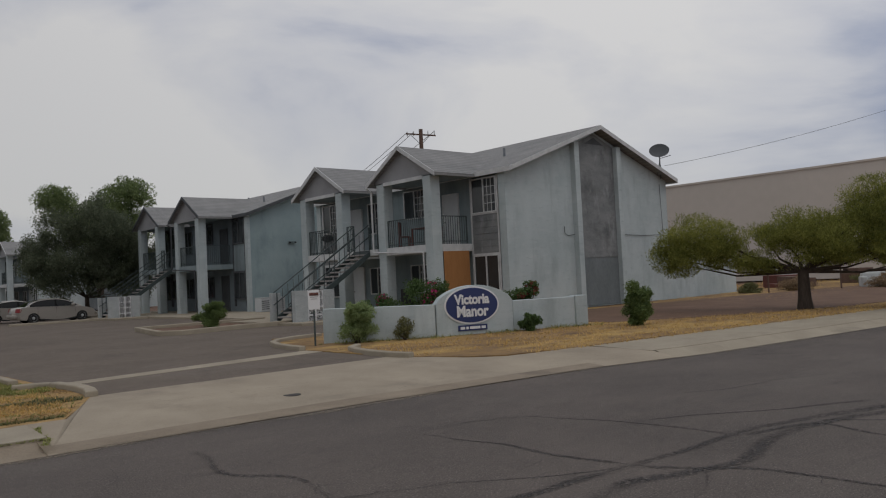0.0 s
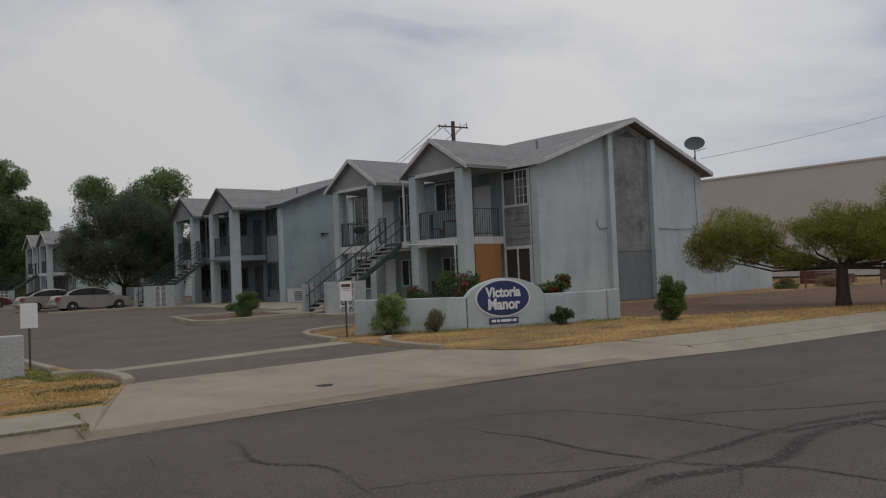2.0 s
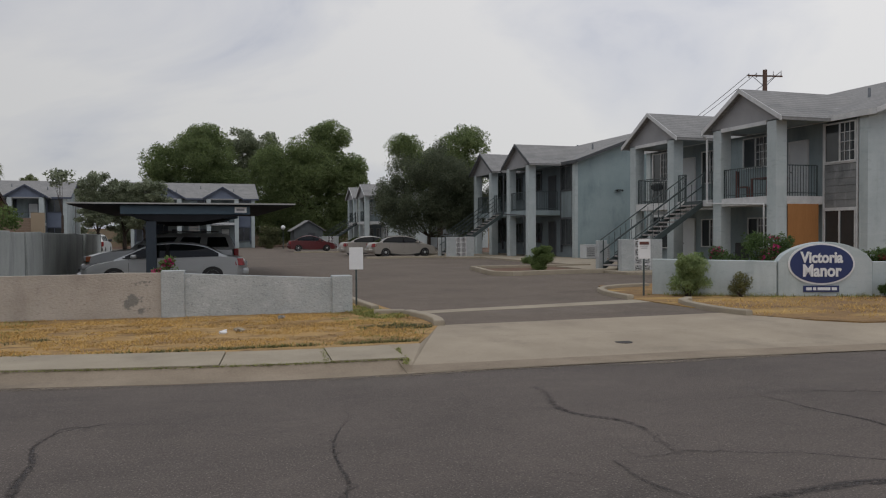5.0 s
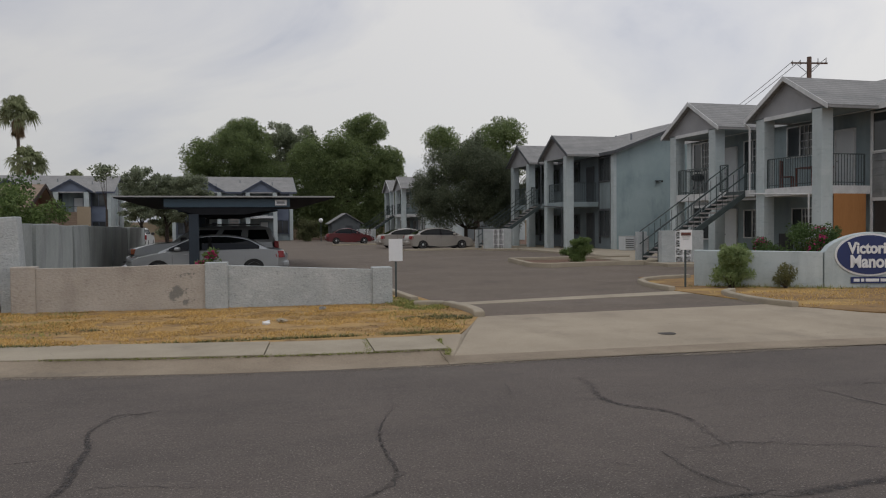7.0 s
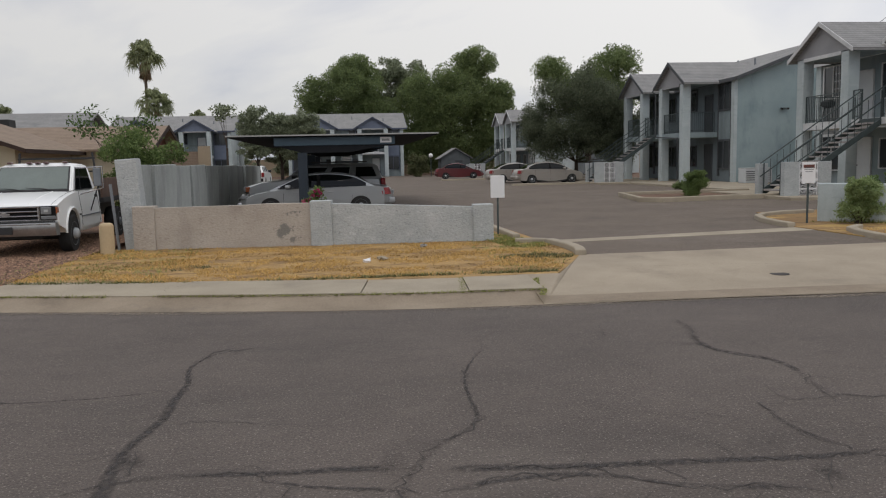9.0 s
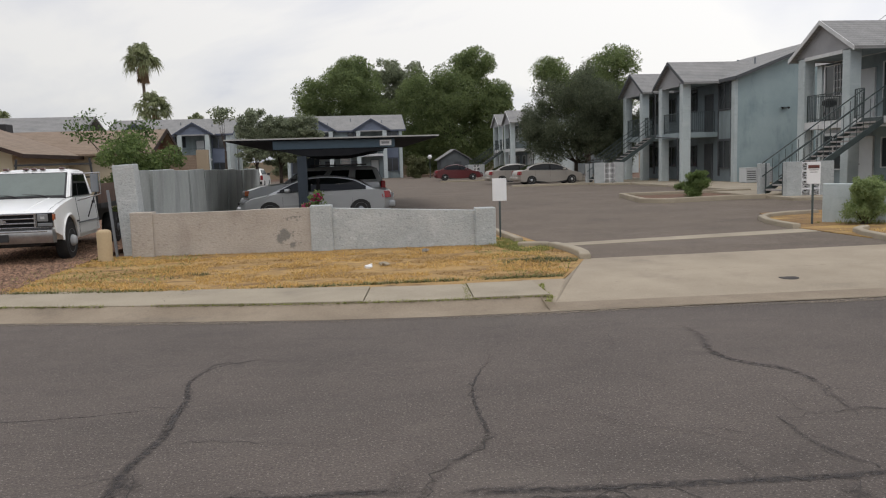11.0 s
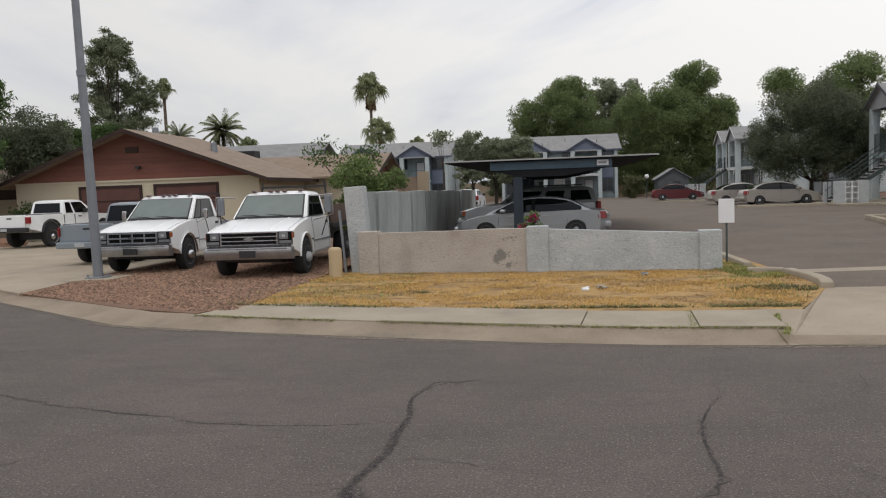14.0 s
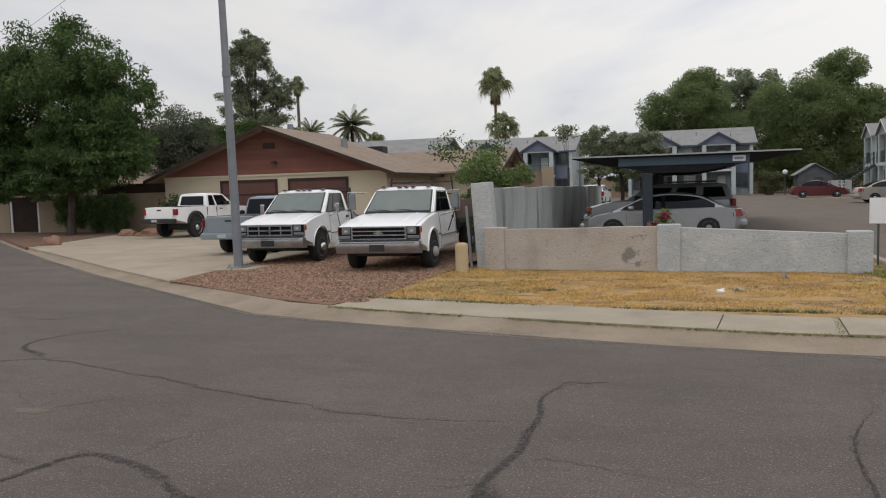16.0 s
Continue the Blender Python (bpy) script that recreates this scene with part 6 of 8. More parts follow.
def pickup(m, colour, label, length=4.9, width=1.75, lift=0.0, rim=None, black_bumper=True, ext=True, lamp=0.15):
    """A small pickup; its tail is at the origin and it heads along +x."""
    v = thing("pickup_truck", m, label, "pickup truck")
    L = length
    z = lift
    rw, fw = 1.08, L - 0.85
    prof = [(0.02, 0.55 + z), (0, 0.75 + z), (0.02, 1.05 + z), (0.06, 1.08 + z), (1.9, 1.08 + z), (L - 1.5, 1.06 + z), (L - 0.5, 1.0 + z), (L - 0.08, 0.92 + z), (L, 0.6 + z), (L - 0.06, 0.45 + z), (fw + 0.46, 0.42 + z)]
    prof += arch(fw, 0.43, 0.4 + z) + [(fw - 0.6, 0.4 + z), (rw + 0.6, 0.4 + z)] + arch(rw, 0.43, 0.4 + z) + [(0.4, 0.48 + z)]
    part("body", body_shell(prof, width, 0.02, 0.02, 0.03), colour, v, smooth=45)
    bx0 = 1.8 if ext else 1.95
    base, top = cabin_corners(bx0, L - (1.25 if ext else 1.4), width / 2 - 0.06, 1.04 + z, bx0 + 0.12, L - (1.9 if ext else 2.1), width / 2 - 0.16, 1.57 + z)
    part("cabin", cabin_shell(base, top), colour, v, smooth=45)
    part("windshield", pane_between(base[1], base[2], top[1], top[2], 0.05, 0.95, 0.1, 0.9), M_CARGLASS, v)
    part("rear_window", pane_between(base[3], base[0], top[3], top[0], *((0.1, 0.9, 0.12, 0.82) if ext else (0.05, 0.95, 0.06, 0.9))), M_CARGLASS, v)
    side_panes(v, base, top, ((0.08, 0.3), (0.37, 0.86)) if ext else ((0.2, 0.85),), 0.08, 0.86)
    part("bed_liner", boxed(0.08, bx0 - 0.02, -width / 2 + 0.1, width / 2 - 0.1, 1.06 + z, 1.084 + z), M_PLASTIC, v)
    tg = part("tailgate", boxed(-0.02, 0.02, -width / 2 + 0.17, width / 2 - 0.17, 0.62 + z, 1.07 + z, bevel=0.012), colour, v)
    part("tailgate_handle", boxed(-0.03, -0.018, -0.11, 0.11, 0.93 + z, 0.98 + z), M_PLASTIC, tg)
    for sy in (-1, 1):
        y = sy * width / 2
        part("tail_light", boxed(-0.015, 0.12, *sorted((y + sy * 0.004, y - sy * lamp)), 0.76 + z, 1.0 + z, bevel=0.015), M_TAIL, v)
        for x in (rw, fw):
            wheel(v, x, y - sy * 0.1 + sy * (0.05 if z > 0.1 else 0), 0.335 + z * 0.35, 0.24, rim or M_GALV)
            wheel_well(v, x, y - sy * 0.23, 0.425, 0.4, 0.42 + z)
        if black_bumper:
            fl = bmesh.new()
            tube(fl, [(x, y + sy * 0.02, zz) for x, zz in arch(rw, 0.46, 0.4 + z, 12)], [0.045] * 13, 6)
            part("fender_flare", fl, M_PLASTIC, v)
        part("mirror", boxed(L - 2.0, L - 1.85, *sorted((y - sy * 0.04, y + sy * 0.17)), 1.08 + z, 1.24 + z, bevel=0.03), M_PLASTIC, v)
        part("door_handle", boxed(2.55, 2.7, *sorted((y - sy * 0.05, y + sy * 0.01)), 0.92 + z, 0.96 + z), M_PLASTIC, v)
        for x in (bx0 - 0.02, 2.35, 3.5):
            part("door_gap", boxed(x - 0.007, x + 0.007, *sorted((y - sy * 0.05, y + sy * 0.003)), 0.5 + z, 1.02 + z), M_PLASTIC, v)
    part("rear_bumper", boxed(-0.16, 0.04, -width / 2 + 0.02, width / 2 - 0.02, 0.45 + z, 0.62 + z, bevel=0.03), M_PLASTIC if black_bumper else colour, v)
    part("number_plate", boxed(-0.175, -0.158, 0.0, 0.28, 0.49 + z, 0.59 + z), M_ACUNIT, v)
    part("axle", boxed(rw - 0.08, rw + 0.08, -0.6, 0.6, 0.22 + z * 0.4, 0.5 + z), M_PLASTIC, v)
    return v


work_truck(pose(-6.14, 15.9, 0.0, 0, 0, -88) @ Matrix.Diagonal((1, 0.94, 1, 1)), "white work truck with towing mirrors and a black rack", True, True, 4)
work_truck(pose(-9.48, 17.4, 0.0, 0, 0, -88) @ Matrix.Diagonal((1, 0.94, 1, 1)), "white work truck with a grey six-hole grille", False, False, 3)
pickup(pose(-12.15, 19.05, 0.008, 0, 0, 88), M_CARGREY, "blue-grey pickup with its tail to the street", 4.8, 1.72, 0.0, black_bumper=False, ext=False, lamp=0.04)
pickup(pose(-20.1, 26.6, 0.008, 0, 0, 82), M_CARWHITE, "white lifted extended-cab pickup with black fender flares", 4.8, 1.74, 0.17, rim=M_CHROME)
sedan(pose(-0.85, 25.0, 0, 0, 0, 179), M_CARSILVER, "silver sedan with dark windows under the carport", 4.78, 1.78, 1.35, belt=0.93, rims=M_GALV)
suv(pose(-1.0, 27.9, 0, 0, 0, 180), M_CARSILVER, "silver sport utility vehicle parked beneath the carport", 4.8, 1.86, 1.6)
sedan(pose(13.45, 51.0, 0, 0, 0, 3), M_CARTAN, "champagne sedan parked beside the stair wall", 4.8, 1.76, 1.43, group="cars along the blocks")
sedan(pose(12.2, 54.6, 0, 0, 0, 3), M_CARTAN, "dull silver sedan behind the champagne one", 4.7, 1.75, 1.4, group="cars along the blocks")
sedan(pose(10.3, 70.5, 0, 0, 0, -4), M_CARRED, "dark red compact sedan at the back of the lot", 4.4, 1.7, 1.44, group="cars along the blocks")
suv(pose(-6.65, 61, 0, 0, 0, 88), M_CARWHITE, "white sport utility vehicle behind the carport", 4.5, 1.76, 1.58)


# ---- trees and plants ----
def clump_points(rng, centres, count, shell=0.55):
    """Leaf places: thick on the shells of ellipsoid clumps."""
    w = np.array([c[3] * c[4] * c[5] for c in centres]) ** (2 / 3)
    pick = rng.choice(len(centres), count, p=w / w.sum())
    d = rng.normal(size=(count, 3))
    d /= np.linalg.norm(d, axis=1)[:, None]
    r = shell + (1 - shell) * rng.random(count) ** 0.6
    r *= 1 + 0.13 * rng.normal(size=count)
    c = np.array(centres)[pick]
    return c[:, :3] + d * r[:, None] * c[:, 3:6], d


def leaf_mesh(name, pts, nrm, size, rng, material, aspect=0.5, droop=0.0):
    """Small two-triangle leaves or sprays at places, turned at random."""
    n = len(pts)
    a = rng.normal(size=(n, 3)) + nrm * 0.4
    a[:, 2] -= droop
    a /= np.linalg.norm(a, axis=1)[:, None]
    b = np.cross(a, rng.normal(size=(n, 3)))
    b /= np.linalg.norm(b, axis=1)[:, None]
    s = size * (0.6 + 0.8 * rng.random(n))[:, None]
    v = np.stack([pts - a * s / 2, pts + b * s * aspect / 2, pts + a * s / 2, pts - b * s * aspect / 2], 1).reshape(-1, 3)
    me = bpy.data.meshes.new(name)
    me.vertices.add(4 * n)
    me.vertices.foreach_set("co", v.ravel())
    me.loops.add(4 * n)
    me.loops.foreach_set("vertex_index", np.arange(4 * n))
    me.polygons.add(n)
    me.polygons.foreach_set("loop_start", np.arange(0, 4 * n, 4))
    me.update(calc_edges=True)
    me.materials.append(material)
    return me


def split_clumps(rng, blobs, each, spread=0.75, size=0.42):
    """Break large blobs into smaller overlapping clumps with gaps between them."""
    out = []
    for x, y, z, rx, ry, rz in blobs:
        for _ in range(each):
            d = rng.normal(size=3)
            d /= np.linalg.norm(d)
            r = spread * rng.random() ** 0.4
            k = size * (0.65 + 0.7 * rng.random())
            out.append((x + d[0] * r * rx, y + d[1] * r * ry, z + d[2] * r * rz, rx * k, ry * k, rz * k * 0.85))
    return out


def tree(name, base, blobs, leaves, leaf, material, label, seed, trunk_r=0.25, fork=0.35, each=14, category="tree", aspect=0.5, droop=0.0, lean=(0, 0), spread=0.78, csize=0.4, bark=None, shell=0.5, limb_step=3):
    """A tapered trunk with limbs to each part of a broken crown of many leaves; blobs are offsets from the base."""
    rng = np.random.default_rng(seed)
    t = thing(name, pose(*base), label, category)
    clumps = split_clumps(rng, blobs, each, spread, csize)
    top = max(b[2] for b in blobs)
    f = Vector((lean[0], lean[1], top * fork))
    bm = bmesh.new()
    tube(bm, [(0, 0, -0.1), (lean[0] * 0.2, lean[1] * 0.2, f.z * 0.3), (lean[0] * 0.55, lean[1] * 0.55, f.z * 0.65), f], [trunk_r * 1.35, trunk_r, trunk_r * 0.88, trunk_r * 0.8], 9)
    tr = part("trunk", bm, bark or M_BARK, t, smooth=60)
    for c in clumps[::limb_step]:
        e = Vector(c[:3])
        m1 = f.lerp(e, 0.5) + Vector((rng.normal() * 0.12, rng.normal() * 0.12, -0.08 * (e - f).length))
        lb = bmesh.new()
        tube(lb, [f * 0.97, m1, e], [trunk_r * 0.36, trunk_r * 0.15, trunk_r * 0.04], 5)
        part("limb", lb, bark or M_BARK, tr)
    p, d = clump_points(rng, clumps, leaves, shell)
    low = p[:, 2] > 0.15
    cr = new("crown", leaf_mesh("crown", p[low], d[low], leaf, rng, material, aspect, droop))
    cr.parent = t
    cr["kind"] = "stuff"
    return t


def shrub(name, base, blobs, leaves, leaf, material, label, seed, bloom=None, blooms=0, stems=7, each=8, aspect=0.45, bloom_top=0.0, category="shrub", sprays=3):
    rng = np.random.default_rng(seed)
    t = thing(name, pose(*base), label, category)
    clumps = split_clumps(rng, blobs, each * 2, 0.85, 0.36) + [(b[0], b[1], b[2] * 0.75, b[3] * 0.5, b[4] * 0.5, b[5] * 0.7) for b in blobs]
    for c in clumps[:stems]:
        st = tube(bmesh.new(), [(rng.normal() * 0.05, rng.normal() * 0.05, -0.03), (c[0] * 0.4, c[1] * 0.4, c[2] * 0.5), c[:3]], [0.02, 0.014, 0.006], 5)
        part("stem", st, M_BARK, t)
    p, d = clump_points(rng, clumps, leaves, 0.3)
    keep = p[:, 2] > 0.02
    fo = new("foliage", leaf_mesh("foliage", p[keep], d[keep], leaf, rng, material, aspect))
    fo.parent = t
    fo["kind"] = "stuff"
    if bloom:
        up = [c for c in clumps if c[2] > bloom_top] or clumps
        up = [up[int(k)] for k in rng.choice(len(up), min(len(up), sprays), replace=False)]
        p, d = clump_points(rng, [(c[0], c[1], c[2], c[3] * 0.8, c[4] * 0.8, c[5] * 0.8) for c in up], blooms, 0.7)
        fl = new("blossom", leaf_mesh("blossom", p, d, leaf * 0.9, rng, bloom, 0.8))
        fl.parent = t
        fl["kind"] = "stuff"
    return t


def fan_palm(base, height, crown, label, seed, fronds=46, skirt=True, trunk=0.22, date=False):
    rng = np.random.default_rng(seed)
    t = thing("palm_tree", pose(*base), label, "palm tree")
    tr = part("trunk", tube(bmesh.new(), [(0, 0, -0.1), (0.05, 0.03, height * 0.5), (0, 0, height)], [trunk * 1.3, trunk, trunk * 0.9], 8), M_PALMBARK, t, smooth=60)
    vs, fs = [], []
    vd, fd = [], []
    up = np.array([0, 0, 1.0])

    def fan(V, F, start, d0, side, nrm, stalk, reach, spread, sag, count=17):
        """A stalk and a half-round of narrow leaf blades with hanging tips."""
        c = start + d0 * stalk - up * sag * 0.25
        i = len(V)
        V += [start - side * 0.04, start + side * 0.04, c + side * 0.03, c - side * 0.03]
        F.append((i, i + 1, i + 2, i + 3))
        for q in range(count):
            a = spread * (2 * q / (count - 1) - 1)
            w = d0 * math.cos(a) + side * math.sin(a)
            r = reach * (1 - 0.25 * abs(a) / 1.6) * (0.85 + 0.3 * rng.random())
            mid = c + w * r * 0.55 + nrm * 0.05 * reach
            tip = c + w * r * 0.88 - up * sag * (0.4 + rng.random())
            cr = np.cross(w, nrm) * 0.045 * reach
            i = len(V)
            V += [c, mid + cr, tip, mid - cr]
            F.append((i, i + 1, i + 2, i + 3))

    for k in range(fronds):
        az = 2 * math.pi * (k * 0.618) + rng.normal() * 0.15
        el = radians(88 - (150 if date else 118) * (k / fronds) + rng.normal() * 10)
        out = np.array([math.cos(az), math.sin(az), 0])
        side = np.cross(out, up)
        ln = crown * (0.8 + 0.35 * rng.random())
        if date:
            n_leaf, o = 44, np.array([0, 0, height])
            for q in range(n_leaf):
                s = 0.15 + 0.85 * q / n_leaf
                e2 = el - s * 0.75
                p = o + out * ln * s * math.cos((el + e2) / 2) + up * ln * s * math.sin((el + e2) / 2)
                for sg in (-1, 1):
                    tip = p + side * sg * ln * 0.23 * (1.1 - 0.5 * s) + out * ln * 0.12 + up * (-0.1 * ln)
                    i = len(vs)
                    vs += [p - out * 0.035, p + out * 0.04, tip]
                    fs.append((i, i + 1, i + 2))
        else:
            d0 = out * math.cos(el) + up * math.sin(el)
            nrm = -out * math.sin(el) + up * math.cos(el)
            roll = rng.normal() * 0.5
            side, nrm = side * math.cos(roll) + nrm * math.sin(roll), nrm * math.cos(roll) - side * math.sin(roll)
            fan(vs, fs, np.array([0, 0, height - 0.1]), d0, side, nrm, ln * (0.15 + 0.35 * rng.random()), ln * 0.5, 1.5, ln * 0.22)
    if skirt:
        for k in range(60):
            az = rng.random() * 6.283
            out = np.array([math.cos(az), math.sin(az), 0])
            lean = 0.05 + 0.2 * rng.random()
            d0 = out * math.sin(lean) - up * math.cos(lean)
            nrm = out * math.cos(lean) + up * math.sin(lean)
            z = height - crown * (0.05 + 0.4 * rng.random())
            fan(vd, fd, np.array([0, 0, z]) + out * trunk, d0, np.cross(out, up), nrm, crown * 0.12, crown * 0.4, 0.5, crown * 0.04, 7)
    for nm, V, F, mt in (("fronds", vs, fs, M_DATE if date else M_PALM), ("dead_fronds", vd, fd, M_THATCH)):
        if F:
            me = bpy.data.meshes.new(nm)
            me.from_pydata([tuple(p) for p in V], [], F)
            me.materials.append(mt)
            o = new(nm, me)
            o.parent = t
            o["kind"] = "stuff"
    return t


# street tree beside the sidewalk, two joined crowns
tree("street_tree", (24.5, 10.7, 0), [(-1.25, 2.75, 2.3, 1.25, 1.25, 1.05), (-0.95, 2.1, 2.1, 0.95, 0.95, 0.8), (-1.6, 3.3, 1.85, 1.0, 1.0, 0.8), (-0.5, 1.2, 1.55, 0.9, 0.9, 0.5), (-0.15, 0.55, 2.35, 0.9, 0.9, 0.75), (0.08, -0.18, 2.35, 1.2, 1.2, 1.0), (0.35, -0.8, 1.7, 1.3, 1.3, 0.55), (0.55, -1.3, 2.5, 1.4, 1.4, 1.1), (1.0, -2.3, 1.75, 1.4, 1.4, 0.6), (1.4, -3.4, 1.75, 1.5, 1.5, 0.7), (0.92, -2.1, 2.95, 1.3, 1.3, 1.15), (1.44, -3.3, 2.8, 1.5, 1.5, 1.2)],
     150000, 0.11, M_ACACIA, "low spreading yellow-green street tree with a dark trunk", 11, 0.2, 0.42, 45, droop=-0.9, shell=0.55, aspect=0.16, csize=0.32, spread=0.84, limb_step=30)
# dark tree by the stair of the second block
tree("olive_tree", (16.6, 55.0, 0), [(-1.6, 0, 4.2, 2.4, 2.4, 3.0), (0.7, -0.5, 5.5, 2.2, 2.3, 3.1), (-2.6, 0.5, 3.9, 1.6, 1.8, 2.1), (2.3, 0.5, 4.3, 1.8, 1.9, 2.9), (0.6, -0.6, 2.9, 2.1, 1.8, 1.5), (3.8, 0.6, 4.4, 1.5, 1.6, 2.6), (3.2, 0.6, 2.4, 1.6, 1.6, 1.8)], 105000, 0.15, M_DARKOLIVE, "dark grey-green tree drooping over parked cars", 12, 0.16, 0.25, 50, aspect=0.35, droop=0.6, csize=0.28, spread=0.9, limb_step=24, shell=0.1)
tree("pine_tree", (21.0, 66.0, 0), [(-3.1, 0, 8.9, 1.7, 1.8, 1.6), (2.6, 0, 9.7, 2.2, 2.2, 1.7), (0.6, 0, 8.2, 2.0, 2.0, 1.6), (-1.4, 0, 7.0, 2.2, 2.2, 1.7), (3.0, 0, 7.0, 1.8, 2, 1.8)], 46000, 0.22, M_PINE, "rounded green pine behind the apartment roofs", 13, 0.25, 0.5, 60, csize=0.3, spread=0.85, shell=0.72, limb_step=20, aspect=0.3)
# big pines at the back of the lot
tree("pine_tree", (1.0, 109, 0), [(0, 0, 11.4, 4.9, 5, 4.0), (-4.6, 0, 10.4, 2.9, 3, 3.1), (3.0, 0, 8.0, 4.5, 4, 3.8), (-2.0, 0, 6.0, 4.5, 3, 3.0), (0.5, 0, 14.2, 3.2, 3.0, 2.3), (2.5, 0, 3.6, 4.5, 3, 3.0)], 120000, 0.32, M_PINE, "large rounded dark green pine", 14, 0.4, 0.4, 90, csize=0.27, spread=0.88, shell=0.66, limb_step=45, aspect=0.3)
tree("gum_tree", (7.6, 113, 0), [(-1, 0, 13.6, 3.2, 3, 3.3), (2.6, 0, 13.6, 3.2, 3, 2.9), (0.0, 0, 9.5, 3.6, 3, 3.4)], 16000, 0.34, M_OLIVE, "thin grey-green tree with open branches between pines", 15, 0.3, 0.5, 26, csize=0.26)
tree("pine_tree", (14.6, 104, 0), [(0, 0, 10.2, 4.9, 5, 4.0), (-4.6, 0, 9.8, 3.4, 3.5, 4.0), (4.4, 0, 9.0, 3.6, 3.5, 3.6), (3.0, 0, 14.0, 3.0, 3, 2.6), (0, 0, 5.0, 6.4, 4, 3.4), (6.4, 0, 9.7, 2.3, 2.4, 2.6), (-5, 0, 4.2, 3.4, 3, 2.8), (5.5, 0, 4.4, 3.0, 3, 2.8), (0.5, 0, 2.2, 7.0, 3, 2.0)], 185000, 0.32, M_PINE, "largest spreading yellow-green pine", 16, 0.45, 0.35, 90, csize=0.27, spread=0.88, shell=0.66, limb_step=40, aspect=0.3)
# small olives behind the carport
for k, (x, y, r, h) in enumerate(((-5.35, 50.6, 1.35, 4.2), (-4.0, 52, 1.3, 3.9), (-2.75, 51, 1.35, 4.1))):
    tree("olive_tree", (x, y, 0), [(0, 0, h, r, r, 1.15), (0.3, 0.3, h - 0.9, r * 1.05, r, 1.0), (-0.2, 0, h - 1.6, r * 0.8, r, 0.7)], 20000, 0.13, M_OLIVE, "small grey-green olive tree behind the carport", 20 + k, 0.13, 0.4, 45, csize=0.24, spread=0.9, shell=0.1, limb_step=20)
# shrub between the fence and the house
tree("citrus_tree", (-6.0, 22.8, 0), [(0.15, 0, 1.95, 0.85, 0.9, 0.9), (0.85, 0.2, 1.8, 0.7, 0.8, 0.75), (-0.1, 0.1, 1.1, 0.85, 0.9, 0.8)], 15000, 0.085, M_BUSH, "bright green citrus tree behind the block fence", 30, 0.08, 0.3, 20, csize=0.34, spread=0.85)
# shade tree on the far left
tree("shade_tree", (-27.5, 29.9, 0), [(0.2, 0, 6.9, 3.2, 3.0, 3.0), (2.3, 0.5, 6.0, 2.1, 2.2, 2.6), (-2.9, -0.3, 6.6, 2.8, 2.5, 2.9), (1.3, 0.2, 4.2, 3.0, 2.4, 1.6), (-2.2, 0, 4.2, 3.0, 2.4, 1.6), (0.2, 0, 3.2, 3.0, 2.0, 1.3), (-3.4, 0, 2.9, 3.0, 2.0, 1.4), (-1.0, 0.2, 2.5, 2.6, 1.8, 0.9), (2.2, 0.3, 3.3, 1.9, 1.6, 1.2), (-5.7, -0.3, 6.1, 2.8, 2.5, 3.0), (-5.6, 0, 4.3, 2.6, 2.2, 1.6), (3.6, 0, 3.5, 1.0, 1.2, 0.8)], 150000, 0.21, M_SHADE, "dense dark green shade tree over a garden wall", 31, 0.17, 0.4, 150, droop=0.8, aspect=0.3, csize=0.17, spread=0.94, shell=0.1, limb_step=130, lean=(0.3, 0))
tree("round_tree", (-31.5, 43.0, 0), [(0.9, 0, 5.6, 2.2, 2.2, 1.9), (-0.8, 0, 4.8, 2.0, 2, 1.6), (1.3, 0, 3.7, 2.0, 1.6, 1.4), (2.3, 0, 4.9, 1.2, 1.2, 1.2)], 34000, 0.15, M_DARKOLIVE, "rounded green tree beyond the garden wall", 32, 0.22, 0.45, 60, csize=0.28, spread=0.85, shell=0.6, limb_step=30)
tree("tall_conifer", (-37.4, 63.5, 0), [(0.2, 0, 12.8, 3.2, 2.3, 2.5), (-0.6, 0, 9.6, 3.6, 2.6, 2.6), (1.2, 0, 7.0, 3.4, 2.6, 2.4), (-0.2, 0, 14.9, 2.2, 1.4, 1.5), (2.8, 0, 10.5, 1.9, 1.3, 1.6)], 46000, 0.19, M_GREYGREEN, "tall grey-green tree behind the house", 33, 0.3, 0.5, 50, csize=0.22, spread=0.92, shell=0.1, limb_step=12)
tree("leafy_tree", (-41.0, 61.0, 0), [(0.4, 0, 7.0, 2.2, 2, 1.7), (2.4, 0, 6.4, 2.0, 2, 1.7), (4.6, 0, 7.0, 1.6, 2, 1.5)], 22000, 0.17, M_SHADE, "green leafy tree behind the house", 34, 0.2, 0.4, 18, csize=0.36)
tree("bare_tree", (-10.3, 72, 0), [(0, 0, 6.4, 1.3, 1, 1.1)], 700, 0.25, M_OLIVE, "nearly bare small tree behind the far block", 35, 0.12, 0.5, 14)
tree("bare_tree", (-9.5, 36.0, 0), [(-1, 0, 3.6, 1.4, 1, 1.0), (0.6, 0, 3.4, 1.2, 1, 0.8)], 900, 0.16, M_SHADE, "thin twiggy tree behind the house", 36, 0.1, 0.5, 10)
